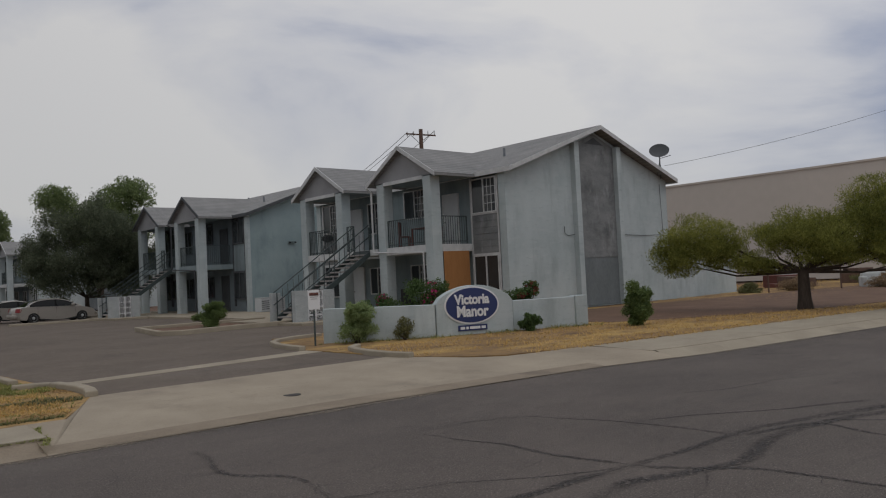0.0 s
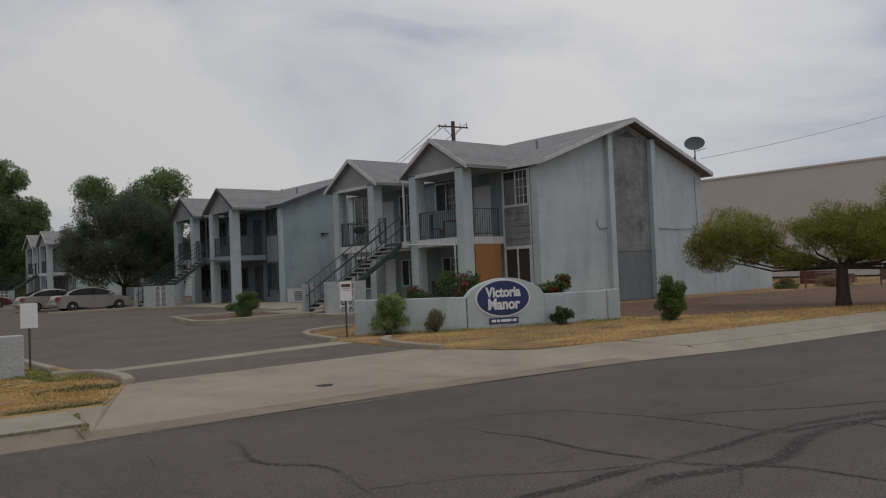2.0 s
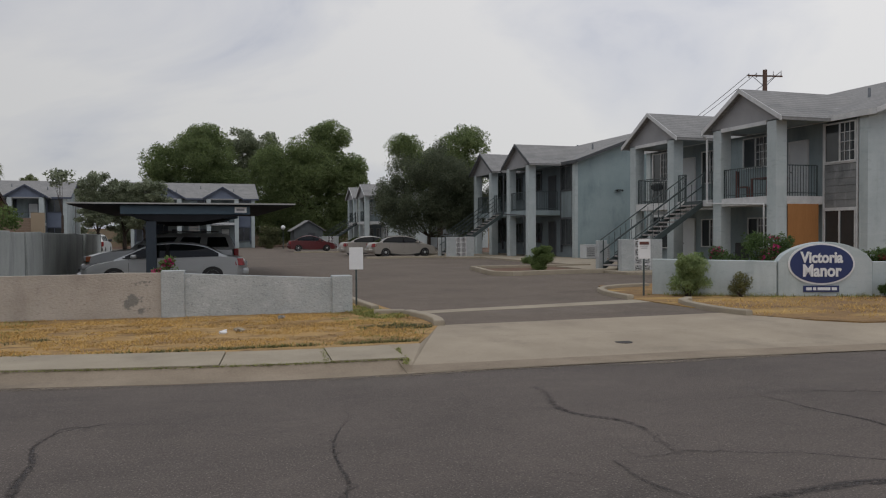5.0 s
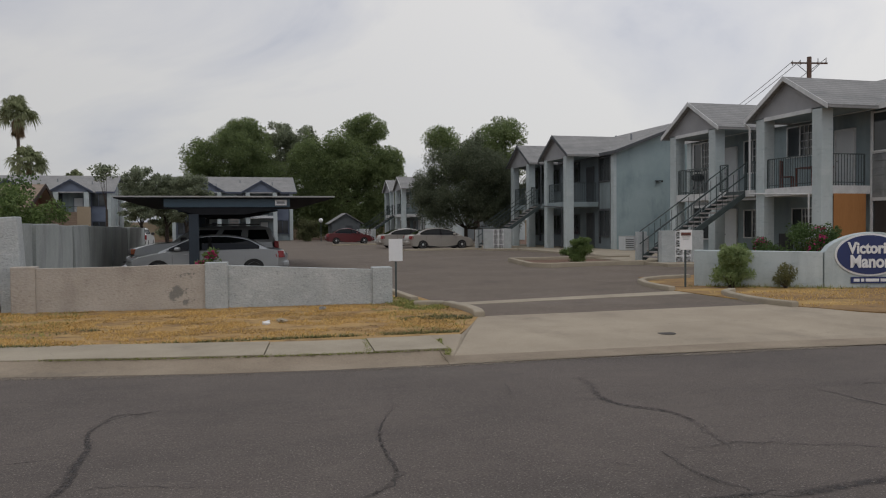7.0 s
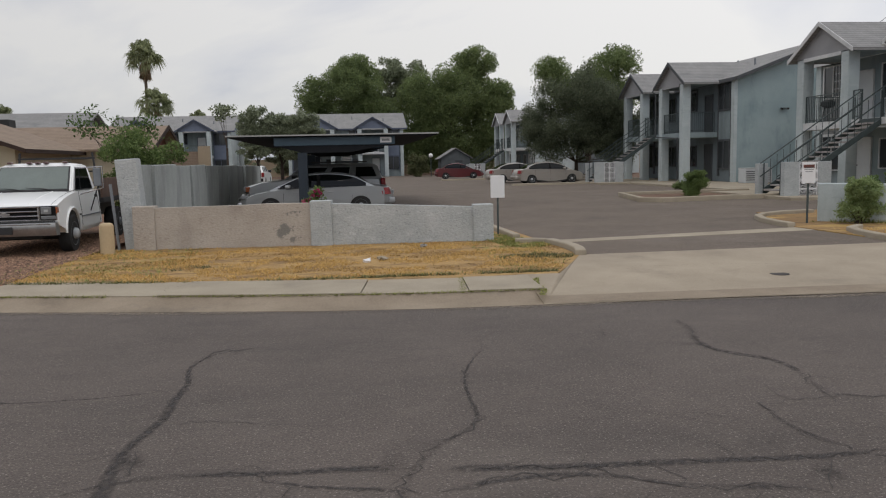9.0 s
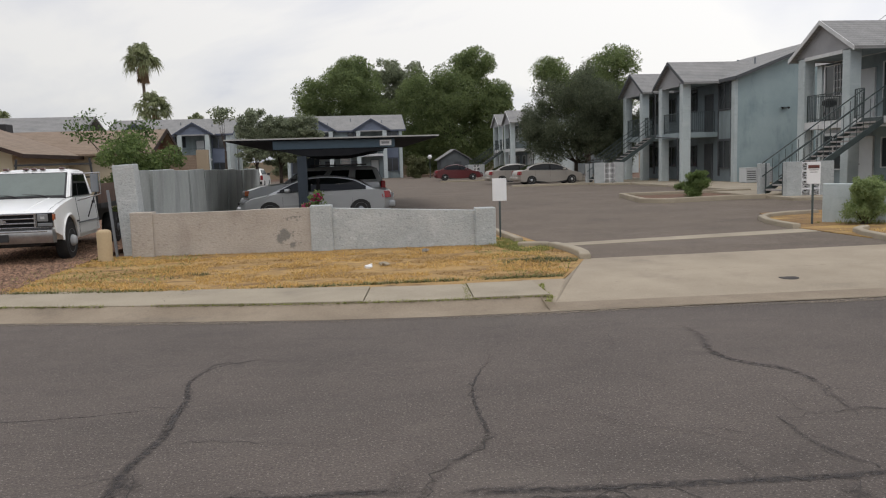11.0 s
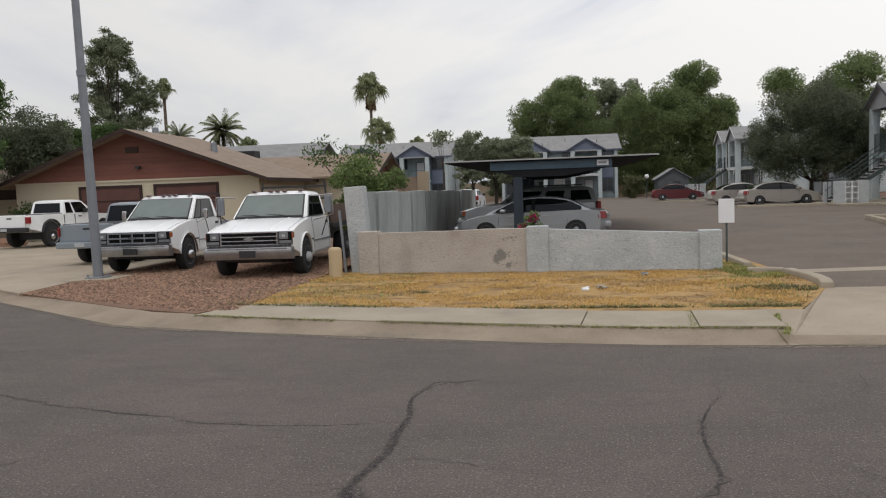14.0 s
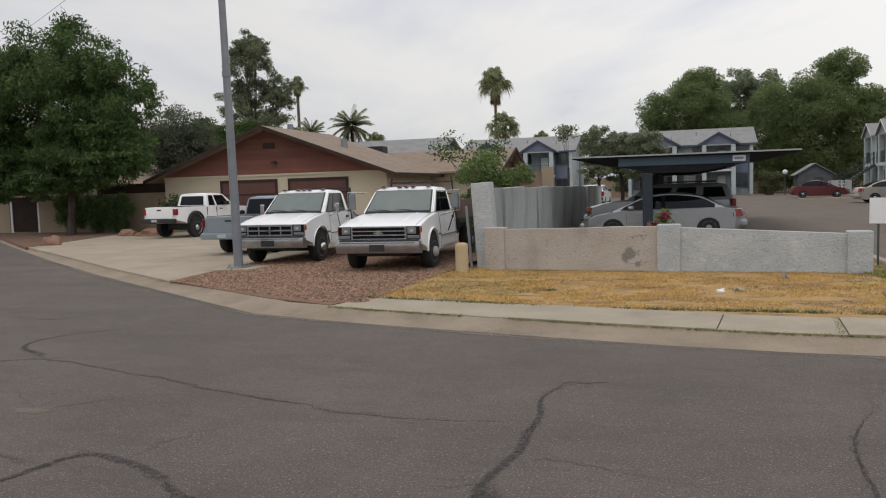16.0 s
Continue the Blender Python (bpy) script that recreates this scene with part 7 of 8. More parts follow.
for k, (x, y, w, h, mt) in enumerate(((39.2, 17.7, 0.9, 0.7, M_THATCH), (37.0, 18.8, 0.7, 0.5, M_BUSHDRY), (41.5, 14.3, 0.8, 0.7, M_THATCH), (47.0, 17.2, 1.0, 0.6, M_BUSHDRY))):
    shrub("dry_shrub", (x, y, -0.1), [(0, 0, h * 0.6, w, w, h * 0.7)], 2600, 0.14, mt, "straggly dry shrub in the weeds before the yard", 90 + k, aspect=0.18, stems=9)
# palms
fan_palm((-28.0, 119, 0), 17.5, 3.9, "tall fan palm with a shaggy skirt of dead fronds", 40, trunk=0.3)
fan_palm((-24.2, 108, 0), 9.9, 3.3, "shorter fan palm before the tall one", 41)
fan_palm((-21.3, 121, 0), 8.8, 1.9, "low fan palm seen over the roofs", 42)
fan_palm((-34.6, 79, 0), 8.7, 2.2, "date palm with long arching fronds", 43, date=True, skirt=False, fronds=70)
fan_palm((-38.5, 77, 0), 7.9, 1.7, "green date palm behind the house roof", 44, date=True, skirt=False, fronds=45)
fan_palm((-41.2, 79.5, 0), 13.6, 1.5, "slim fan palm behind the house", 45)
fan_palm((-29.5, 73, 0), 6.6, 1.3, "small fan palm behind the house roof", 46)
# hedges and shrubs
shrub("oleander_hedge", (24, 110, 0), [(dx, 0, 2.0, 3.0, 1.5, 2.0) for dx in (-28, -23, -18, -12, -6, 0, 6, 12)], 16000, 0.34, M_OLIVE, "tall dark hedge along the back boundary", 49, each=6)
shrub("oleander_hedge", (-14, 110, 0), [(dx, 0, 1.6, 3.0, 1.5, 1.7) for dx in (-12, -6, 0, 6)], 8000, 0.34, M_OLIVE, "dark hedge behind the far apartment blocks", 48, each=6)
shrub("hedge", (8.0, 85.0, 0), [(0, 0, 1.2, 1.2, 1.0, 1.3)], 12000, 0.16, M_WEEDMAT, "dark clipped hedge beside the shed", 50, each=24)
shrub("shrub", (17.85, 12.2, 0), [(0, 0, 0.35, 0.4, 0.4, 0.42), (0.0, 0, 0.8, 0.42, 0.42, 0.46)], 15000, 0.06, M_BUSH, "upright clipped green shrub in dry grass", 51, each=12)
shrub("shrub", (11.35, 16.05, 0), [(0, 0, 0.38, 0.52, 0.4, 0.44), (0.1, 0, 0.7, 0.5, 0.36, 0.36), (-0.22, 0, 0.8, 0.32, 0.25, 0.28)], 8000, 0.085, M_FEATHER, "feathery bright green shrub before the sign wall", 52, aspect=0.25)
shrub("shrub", (12.4, 15.45, 0), [(0, 0, 0.3, 0.3, 0.24, 0.34)], 1800, 0.06, M_BUSHDRY, "sparse yellowish shrub before the sign wall", 53, aspect=0.3)
shrub("shrub", (15.6, 14.1, 0), [(0, 0, 0.27, 0.32, 0.26, 0.32)], 2600, 0.07, M_SHADE, "small dark green shrub before the sign wall", 54)
shrub("shrub", (13.2, 28.6, 0.04), [(0, 0, 0.4, 0.68, 0.6, 0.5), (0.1, 0, 0.72, 0.5, 0.45, 0.34)], 16000, 0.06, M_BUSH, "round green shrub in the planting island", 55)
shrub("bougainvillea", (14.0, 16.6, 0), [(0, 0, 0.9, 0.85, 0.5, 0.7), (-0.9, 0.6, 0.75, 0.6, 0.4, 0.5), (0.5, -0.2, 1.15, 0.5, 0.4, 0.5)], 8500, 0.075, M_SHADE, "bougainvillea with pink blossom behind the sign wall", 56, M_BLOOM, 330, bloom_top=0.9, sprays=8)
shrub("bougainvillea", (12.6, 17.6, 0), [(0, 0, 0.7, 0.45, 0.4, 0.4)], 900, 0.09, M_SHADE, "thin bougainvillea with red-brown blossom", 57, M_REDBLOOM, 260)
shrub("bougainvillea", (16.3, 15.2, 0), [(0, 0, 0.9, 0.5, 0.4, 0.45), (0.35, -0.1, 1.05, 0.45, 0.3, 0.32)], 3600, 0.075, M_SHADE, "bougainvillea with dark red blossom over the wall", 58, M_REDBLOOM, 420, bloom_top=0.8, sprays=6)
shrub("flowering_plant", (-0.6, 17.0, 0), [(0, 0, 0.72, 0.3, 0.25, 0.3), (0.05, 0, 1.0, 0.2, 0.2, 0.14)], 900, 0.08, M_BUSH, "plant with a bright pink blossom behind the low wall", 59, M_BLOOM, 260, bloom_top=0.7, sprays=9)
for k, (x, y) in enumerate(((-28.9, 31.5), (-27.5, 31.7), (-26.2, 31.6))):
    shrub("garden_shrub", (x, y, 0), [(0, 0, 0.95, 0.85, 0.5, 1.0)], 4200, 0.3, M_SHADE, "spiky dark green shrub below the shade tree", 60 + k, aspect=0.09)
shrub("garden_shrub", (-23.0, 31.3, 0), [(0, 0, 1.0, 0.7, 0.5, 0.9)], 1400, 0.14, M_SHADE, "dark green shrub at the house corner", 64)


# ---- loose ground cover ----
def blades(name, polygon_test, x0, x1, y0, y1, count, height, material, label, seed, z=0.006, thin=-0.05):
    rng = np.random.default_rng(seed)
    p = np.column_stack([x0 + (x1 - x0) * rng.random(count), y0 + (y1 - y0) * rng.random(count)])
    n = np.array([noise.noise((a * 0.9, b * 1.4, seed)) + 0.6 * noise.noise((a * 3.1, b * 4.0, seed)) for a, b in p])
    p = p[(n > thin - 0.35 * rng.random(count)) & np.array([polygon_test(a, b) for a, b in p])]
    m = len(p)
    az = rng.random(m) * 6.283
    h = height * (0.4 + rng.random(m))
    d = np.column_stack([np.cos(az), np.sin(az)])
    w = 0.006 + 0.006 * rng.random(m)
    lean = (rng.random(m) * 2.6)[:, None] * h[:, None]
    base = np.column_stack([p, np.full(m, z - 0.004)])
    sd = np.column_stack([-d[:, 1], d[:, 0], np.zeros(m)]) * w[:, None]
    tip = base + np.column_stack([d * lean, h])
    v = np.stack([base - sd, base + sd, tip], 1).reshape(-1, 3)
    me = bpy.data.meshes.new(name)
    me.vertices.add(3 * m)
    me.vertices.foreach_set("co", v.ravel())
    me.loops.add(3 * m)
    me.loops.foreach_set("vertex_index", np.arange(3 * m))
    me.polygons.add(m)
    me.polygons.foreach_set("loop_start", np.arange(0, 3 * m, 3))
    me.update(calc_edges=True)
    me.materials.append(material)
    return tagged(new(name, me), label, "grass", kind="stuff")


def walk_back(x):
    """The lawn's street side."""
    return 10.8 + 0.03 * (1.5 - x) + (0.16 * (-1.5 - x) if x < -1.5 else 0)


def on_lawn(x, y):
    return y > walk_back(x) and y < 15.75 - 0.06 * (x + 4) and (x < 2.85 or y > 10.5 + (x - 2.9) * 2.2)


def on_weeds(x, y):
    return y > 9.9 - 0.12 * (x - 12) and (y < 14.8 - 0.1 * (x - 12)) and not (x < 11.4 and y < 11.8)


def near_line(line, x, y):
    """The distance from a point to a polyline in the plan."""
    best = 9.0
    for a, b in zip(line, line[1:]):
        dx, dy = b[0] - a[0], b[1] - a[1]
        s = min(1.0, max(0.0, ((x - a[0]) * dx + (y - a[1]) * dy) / (dx * dx + dy * dy)))
        best = min(best, math.hypot(x - a[0] - s * dx, y - a[1] - s * dy))
    return best


W_CRACK = [(1.56, 10.45), (1.5, 9.9), (1.42, 9.3)]
A_CRACK = [(2.45, 10.45), (2.55, 10.2), (2.4, 9.6), (2.42, 9.25), (2.3, 8.9)]
blades("dry_grass", on_lawn, -4.9, 3.85, 10.6, 15.8, 60000, 0.03, M_STRAW, "straw-yellow dry grass on the lawn", 70, thin=0.22)
blades("dead_thatch", on_lawn, -4.9, 3.85, 10.8, 15.6, 60000, 0.02, M_DEADGRASS, "brown matted dead grass in patches", 78, thin=0.42)
blades("green_grass_tufts", lambda x, y: on_lawn(x, y) and (x < -2.7 or x > 2.3 or y < walk_back(x) + 0.2), -5.2, 3.6, 10.6, 17, 11000, 0.038, M_GREENGRASS, "greenish grass tufts at the lawn's edges", 71, thin=0.05)
blades("weed_mat", lambda x, y: ((x - 3.1) / 0.62) ** 2 + ((y - 12.4) / 0.4) ** 2 < 1 or ((x + 2.6) / 0.5) ** 2 + ((y - 12.6) / 0.35) ** 2 < 1, -3.2, 3.8, 11.9, 13.0, 11000, 0.045, M_WEEDMAT, "low dark green weed mat on the lawn", 75, thin=0.1)
blades("edge_grass", lambda x, y: -0.06 < y - walk_back(x) < 0.1, -5.0, 3.0, 10.5, 11.8, 26000, 0.035, M_BUSHDRY, "olive-brown grass fringe along the sidewalk", 79, 0.008, thin=-0.1)
blades("post_grass", lambda x, y: near_line([(2.6, 16.9), (3.2, 15.2), (3.4, 14.2)], x, y) < 0.42, 2.1, 3.9, 13.8, 17.2, 9000, 0.05, M_GREENGRASS, "green grass round the notice post", 76)
blades("weeds", lambda x, y: on_weeds(x, y) and (x < 18.5 or y < 13.2 - 0.42 * (x - 18.5)), 10.0, 34.0, 4.0, 15.0, 52000, 0.05, M_STRAW, "thin dry weeds beside the sign wall", 72, 0.018, thin=0.02)
blades("wall_foot_grass", lambda x, y: near_line([(10.95, 16.7), (12.95, 15.25), (15.45, 14.35), (17.75, 13.65)], x, y) < 0.3, 10.6, 18.2, 13.3, 17.0, 9000, 0.09, M_GREENGRASS, "greenish grass at the foot of the sign wall", 77, 0.018, thin=0.1)
blades("far_weeds", lambda x, y: True, 30.0, 58.0, 14.0, 28.0, 12000, 0.16, M_STRAW, "tall dry weeds before the yard", 73, -0.1)
blades("joint_weeds", lambda x, y: min(near_line(walk_line, x, y), near_line(W_CRACK, x, y), near_line(A_CRACK, x, y)) < 0.035, -5.4, 2.6, 8.8, 11.6, 70000, 0.022, M_GREENGRASS, "green weeds in the sidewalk joints", 74, 0.004, thin=-0.1)


def scatter_stones(name, test, x0, x1, y0, y1, count, size, material, label, seed, z):
    rng = np.random.default_rng(seed)
    V, F = [], []
    octa = [(1, 0, 0), (0, 1, 0), (-1, 0, 0), (0, -1, 0), (0, 0, 1)]
    for _ in range(count):
        x, y = x0 + (x1 - x0) * rng.random(), y0 + (y1 - y0) * rng.random()
        if not test(x, y):
            continue
        s = size * (0.5 + rng.random())
        a = rng.random() * 6.283
        i = len(V)
        for q in octa:
            k = 0.7 + 0.6 * rng.random()
            V.append((x + s * k * (q[0] * math.cos(a) - q[1] * math.sin(a)), y + s * k * (q[0] * math.sin(a) + q[1] * math.cos(a)), z + s * 0.6 * q[2] * k))
        F += [(i, i + 1, i + 4), (i + 1, i + 2, i + 4), (i + 2, i + 3, i + 4), (i + 3, i, i + 4)]
    me = bpy.data.meshes.new(name)
    me.from_pydata(V, [], F)
    me.materials.append(material)
    return tagged(new(name, me), label, "stones", kind="stuff")


scatter_stones("gravel", lambda x, y: y > 10.9 + max(0.0, (-5.2 - x) * 0.52) and x < -4.75, -9.9, -4.7, 11.0, 20.0, 38000, 0.029, M_STONE, "loose reddish gravel stones", 80, 0.012)
scatter_stones("litter_stones", on_weeds, 11.0, 24.0, 6.0, 15.0, 900, 0.025, M_ROCK, "small stones in the dry weeds", 81, 0.018)


# ---- street furniture and small things ----
def ragged(points, rng, wobble, step=0.06):
    """A crack's wandering line through the points: small kinks upon larger ones."""
    line = []
    for a, b in zip(points, points[1:]):
        a, b = Vector(a), Vector(b)
        n = max(2, int((b - a).length / step))
        side = Vector((-(b - a).y, (b - a).x)).normalized()
        drift = np.cumsum(rng.normal(size=n + 1)) * wobble * 0.45
        drift -= np.linspace(drift[0], drift[-1], n + 1)
        for k in range(n):
            p = a.lerp(b, k / n) + side * float(drift[k] + rng.normal() * wobble * 0.34)
            line.append((p.x, p.y))
    line.append(tuple(points[-1]))
    return line


def flat_band(line, widths, z):
    bm = bmesh.new()
    l0, l1 = strip(line, -0.5, 0.5)
    lo, hi = [], []
    for p, q, w in zip(l0, l1, widths):
        c = (Vector(p) + Vector(q)) / 2
        d = (Vector(q) - Vector(p)).normalized() * w / 2
        lo.append(bm.verts.new((*(c - d), z)))
        hi.append(bm.verts.new((*(c + d), z)))
    for k in range(len(lo) - 1):
        bm.faces.new((lo[k], lo[k + 1], hi[k + 1], hi[k]))
    return bm


def smear_band(line, rng, widths, z):
    """A band of worn tar that thins out towards both edges."""
    bm = bmesh.new()
    cover = bm.verts.layers.float.new("cover")
    k = 9
    px = np.convolve(np.pad([p[0] for p in line], k // 2, mode="edge"), np.ones(k) / k, "valid")
    py = np.convolve(np.pad([p[1] for p in line], k // 2, mode="edge"), np.ones(k) / k, "valid")
    mid = list(zip(px.tolist(), py.tolist()))
    l0, l1 = strip(mid, -0.5, 0.5)
    patchy = np.clip(np.convolve(rng.random(len(mid) + 16), np.ones(17) / 17, "valid") * 7 - 2.7, 0.25, 1.0)
    rows = []
    for i, (p, q, w) in enumerate(zip(l0, l1, widths)):
        c = (Vector(p) + Vector(q)) / 2
        d = (Vector(q) - Vector(p)).normalized() * float(w)
        ends = min(1.0, i / 4, (len(mid) - 1 - i) / 4)
        row = []
        for s, f in ((-1, 0.0), (-0.3, 0.85), (0.3, 0.85), (1, 0.0)):
            v = bm.verts.new((*(c + d * s), z))
            v[cover] = f * ends * float(patchy[i])
            row.append(v)
        rows.append(row)
    for a, b in zip(rows, rows[1:]):
        for s in range(3):
            bm.faces.new((a[s], b[s], b[s + 1], a[s + 1]))
    return bm


def hairlines(line, rng, z, width, parent):
    """Short fine cracks that wander off both sides of a larger one."""
    bm = bmesh.new()
    for i in range(4, len(line) - 4, 7):
        if rng.random() > 0.5:
            continue
        d = Vector(line[i + 2]) - Vector(line[i - 2])
        a = math.atan2(d.y, d.x) + (1 if rng.random() > 0.5 else -1) * (0.5 + 0.9 * rng.random())
        p, run = Vector(line[i]), [line[i]]
        for _ in range(int(4 + 14 * rng.random() ** 2)):
            a += rng.normal() * 0.5
            p = p + Vector((math.cos(a), math.sin(a))) * 0.06
            run.append((p.x, p.y))
        left, right = strip(run, -0.5, 0.5)
        rows = []
        for q, (b, c) in enumerate(zip(left, right)):
            m, w = (Vector(b) + Vector(c)) / 2, (Vector(c) - Vector(b)).normalized() * width * 0.16 * (1 - 0.7 * q / len(run)) * (0.6 + rng.random())
            rows.append((bm.verts.new((*(m - w), z + 0.0004)), bm.verts.new((*(m + w), z + 0.0004))))
        for b, c in zip(rows, rows[1:]):
            bm.faces.new((b[0], c[0], c[1], b[1]))
    part("hairline_crack", bm, M_TAR, parent)


# sandy dust washed along the edge of the asphalt
dust_rng = np.random.default_rng(17)
dust_line = ragged(strip(EDGE[2:18], -0.07, 0.0)[0], dust_rng, 0.03, 0.12)
setting("gutter_dust", smear_band(dust_line, dust_rng, 0.07 + 0.09 * dust_rng.random(len(dust_line)), -0.0955), M_DUST, "sandy dust along the edge of the asphalt", "dust")


def tar_crack(points, width, seed, smear=(0.0, 0.0), wobble=0.055, z=-0.097):
    """A crack in the asphalt: a thin ragged line that opens and closes, with worn tar smeared beside it."""
    rng = np.random.default_rng(seed)
    line = ragged(points, rng, wobble)
    n = len(line)
    lift = z + 0.00004 * (seed % 100)
    open_ = np.convolve(rng.random(n + 6), np.ones(7) / 7, "valid")
    core = flat_band(line, np.maximum(0.002, 0.6 * width * (0.25 + 2.2 * (open_ - 0.3)) * (0.5 + rng.random(n))), lift)
    ob = setting("road_crack", core, M_TAR, "dark ragged crack in the worn asphalt", "crack")
    if max(smear):
        k = 31
        w = np.linspace(smear[0], smear[1], n) * (0.0 + 1.25 * np.convolve(rng.random(n + k - 1), np.ones(k) / k, "valid"))
        part("tar_smear", smear_band(line, rng, np.maximum(0.004, w), lift - 0.002), M_SMEAR, ob)
    if z < -0.09 and n > 12:
        hairlines(line, rng, lift, width, ob)
    return ob


tar_crack([(-0.83, 7.32), (-1.21, 7.22), (-1.2, 7.01), (-1.35, 6.6), (-1.24, 6.28), (-1.25, 5.93), (-1.21, 5.55), (-1.27, 5.13), (-1.33, 4.77), (-1.3, 4.25), (-1.4, 3.5), (-1.3, 2.6)], 0.014, 100, (0.01, 0.15))
tar_crack([(-3.17, 6.1), (-2.77, 5.94), (-2.25, 5.89), (-1.93, 5.91), (-1.51, 6.04), (-1.28, 6.01)], 0.012, 101, (0.02, 0.02))
tar_crack([(-1.1, 5.18), (-0.8, 5.17), (-0.48, 5.09), (-0.21, 4.97), (0.2, 4.87)], 0.009, 102)
tar_crack([(1.27, 7.2), (1.17, 6.71), (1.02, 6.29), (0.9, 5.82), (0.87, 5.4), (0.91, 4.94), (0.72, 4.69), (0.57, 4.56), (0.4, 4.32), (0.29, 3.98), (0.1, 3.2), (0.1, 2.4)], 0.014, 103, (0.0, 0.1))
tar_crack([(1.12, 5.38), (1.43, 5.27), (1.69, 5.13), (1.83, 4.93), (2.03, 4.78), (2.45, 4.67)], 0.008, 104)
tar_crack([(3.33, 7.75), (3.4, 7.35), (3.25, 6.92), (3.17, 6.56), (3.26, 6.2), (3.46, 6.1), (3.55, 5.74), (3.4, 5.32), (3.35, 4.96), (3.3, 4.8)], 0.013, 105, (0.12, 0.03))
tar_crack([(2.53, 7.59), (2.35, 6.88), (2.7, 6.73), (3.25, 6.61), (3.73, 6.66), (4.13, 6.65), (4.9, 6.4)], 0.008, 106)
tar_crack([(2.95, 3.87), (3.5, 3.92), (4.21, 3.94), (4.59, 3.88), (5.02, 3.87), (5.51, 3.81), (6.18, 3.77), (6.84, 3.76), (7.6, 3.76), (8.11, 3.59), (9.34, 3.22), (12, 2.4)], 0.016, 107, (0.1, 0.22))
tar_crack([(3.4, 4.95), (3.79, 4.77), (4.2, 4.72), (4.61, 4.32), (5.0, 4.03), (5.5, 3.83)], 0.01, 108, (0.0, 0.04))
tar_crack([(5.35, 6.4), (5.42, 6.17), (5.51, 5.53), (5.49, 4.92), (5.52, 4.32), (5.6, 3.85)], 0.015, 109, (0.03, 0.1))
tar_crack([(6.05, 6.48), (6.76, 6.15), (7.03, 5.43), (7.13, 4.96), (7.23, 4.34), (7.21, 3.97), (7.15, 3.72)], 0.016, 110, (0.0, 0.1))
tar_crack([(4.2, 3.2), (4.6, 3.47), (5.14, 3.58), (5.54, 3.37), (6.19, 3.11), (7.3, 3.37), (8.02, 3.35), (8.99, 3.09), (11.5, 2.3)], 0.014, 111, (0.16, 0.16))
tar_crack([(5.55, 3.83), (5.75, 3.5), (6.15, 3.05), (6.16, 2.69), (6.21, 2.41), (6.16, 2.0), (6.2, 1.2)], 0.016, 112, (0.12, 0.05))
tar_crack([(7.17, 3.7), (7.7, 3.55), (8.22, 3.43), (8.0, 2.9), (7.91, 2.3)], 0.012, 113, (0.1, 0.05))
tar_crack([(13.39, 6.87), (13.84, 6.51), (13.93, 5.99)], 0.016, 114, (0.04, 0.04))
tar_crack([(7.3, 4.9), (8.06, 4.46), (8.63, 4.05), (9.86, 3.4)], 0.01, 115, (0.03, 0.12))
tar_crack([(4.9, 4.47), (5.21, 4.52), (5.43, 4.48), (5.26, 4.24)], 0.006, 116)
tar_crack([(6.1, 4.2), (6.4, 4.0), (6.7, 4.3), (7.2, 4.2)], 0.006, 117)
tar_crack([(-12, 6.2), (-9.4, 6.6), (-7.58, 6.98), (-7.17, 7.28), (-6.6, 7.15), (-5.82, 6.88), (-5.36, 6.76), (-4.85, 6.6), (-4.41, 6.42), (-4.03, 6.3), (-3.56, 6.17), (-3.17, 6.1)], 0.018, 118, (0.08, 0.02))
tar_crack([(-7.38, 9.15), (-7.64, 8.89), (-7.95, 8.58), (-8.1, 8.06), (-7.92, 7.74), (-7.2, 7.3)], 0.012, 119, (0.02, 0.12))
tar_crack([(-5.4, 5.52), (-5.13, 5.83), (-4.9, 6.17), (-4.92, 6.57), (-4.77, 6.82), (-4.54, 7.12)], 0.01, 120, (0.03, 0.0))
tar_crack([(-4.6, 3.2), (-4.36, 3.96), (-4.33, 4.22), (-4.32, 4.4), (-4.25, 4.66), (-4.18, 4.69), (-3.86, 4.6), (-3.67, 4.48), (-3.35, 4.39), (-3.14, 4.17), (-3.0, 4.08), (-2.79, 4.07), (-2.48, 4.12), (-2.3, 4.05), (-1.9, 3.7)], 0.018, 121, (0.08, 0.09))
tar_crack([(-6.4, 4.9), (-4.98, 4.54), (-4.68, 4.45), (-4.47, 4.39), (-4.33, 4.41)], 0.016, 122, (0.05, 0.06))
tar_crack([(-3.83, 4.63), (-3.78, 5.01), (-3.64, 5.27), (-3.46, 5.6), (-3.19, 5.94)], 0.01, 123)
tar_crack([(-10.09, 9.63), (-9.13, 9.58), (-8.83, 10.02)], 0.014, 124, (0.03, 0.03))
tar_crack([(0.71, 8.19), (0.72, 7.69), (0.3, 7.7), (-0.06, 7.72), (-1.1, 7.9)], 0.008, 125)
tar_crack([(4.6, 5.6), (4.9, 5.2), (5.5, 4.95)], 0.006, 126)
tar_crack([(8.3, 3.5), (8.8, 2.7), (8.9, 1.8)], 0.013, 127, (0.06, 0.04))
tar_crack([(-1.49, 4.12), (-1.36, 4.18), (-1.14, 4.3), (-0.98, 4.31), (-0.75, 4.27), (-0.48, 4.21), (-0.36, 4.26), (-0.13, 4.23), (0.14, 4.21), (0.35, 4.17)], 0.016, 128, (0.05, 0.1))
tar_crack([(-0.48, 4.2), (-0.35, 4.07), (-0.12, 4.0), (0.18, 3.93), (0.37, 3.82)], 0.012, 129, (0.03, 0.05))
tar_crack([(0.28, 4.56), (0.24, 4.38), (0.25, 4.18), (0.26, 4.0)], 0.008, 130, (0.1, 0.3))
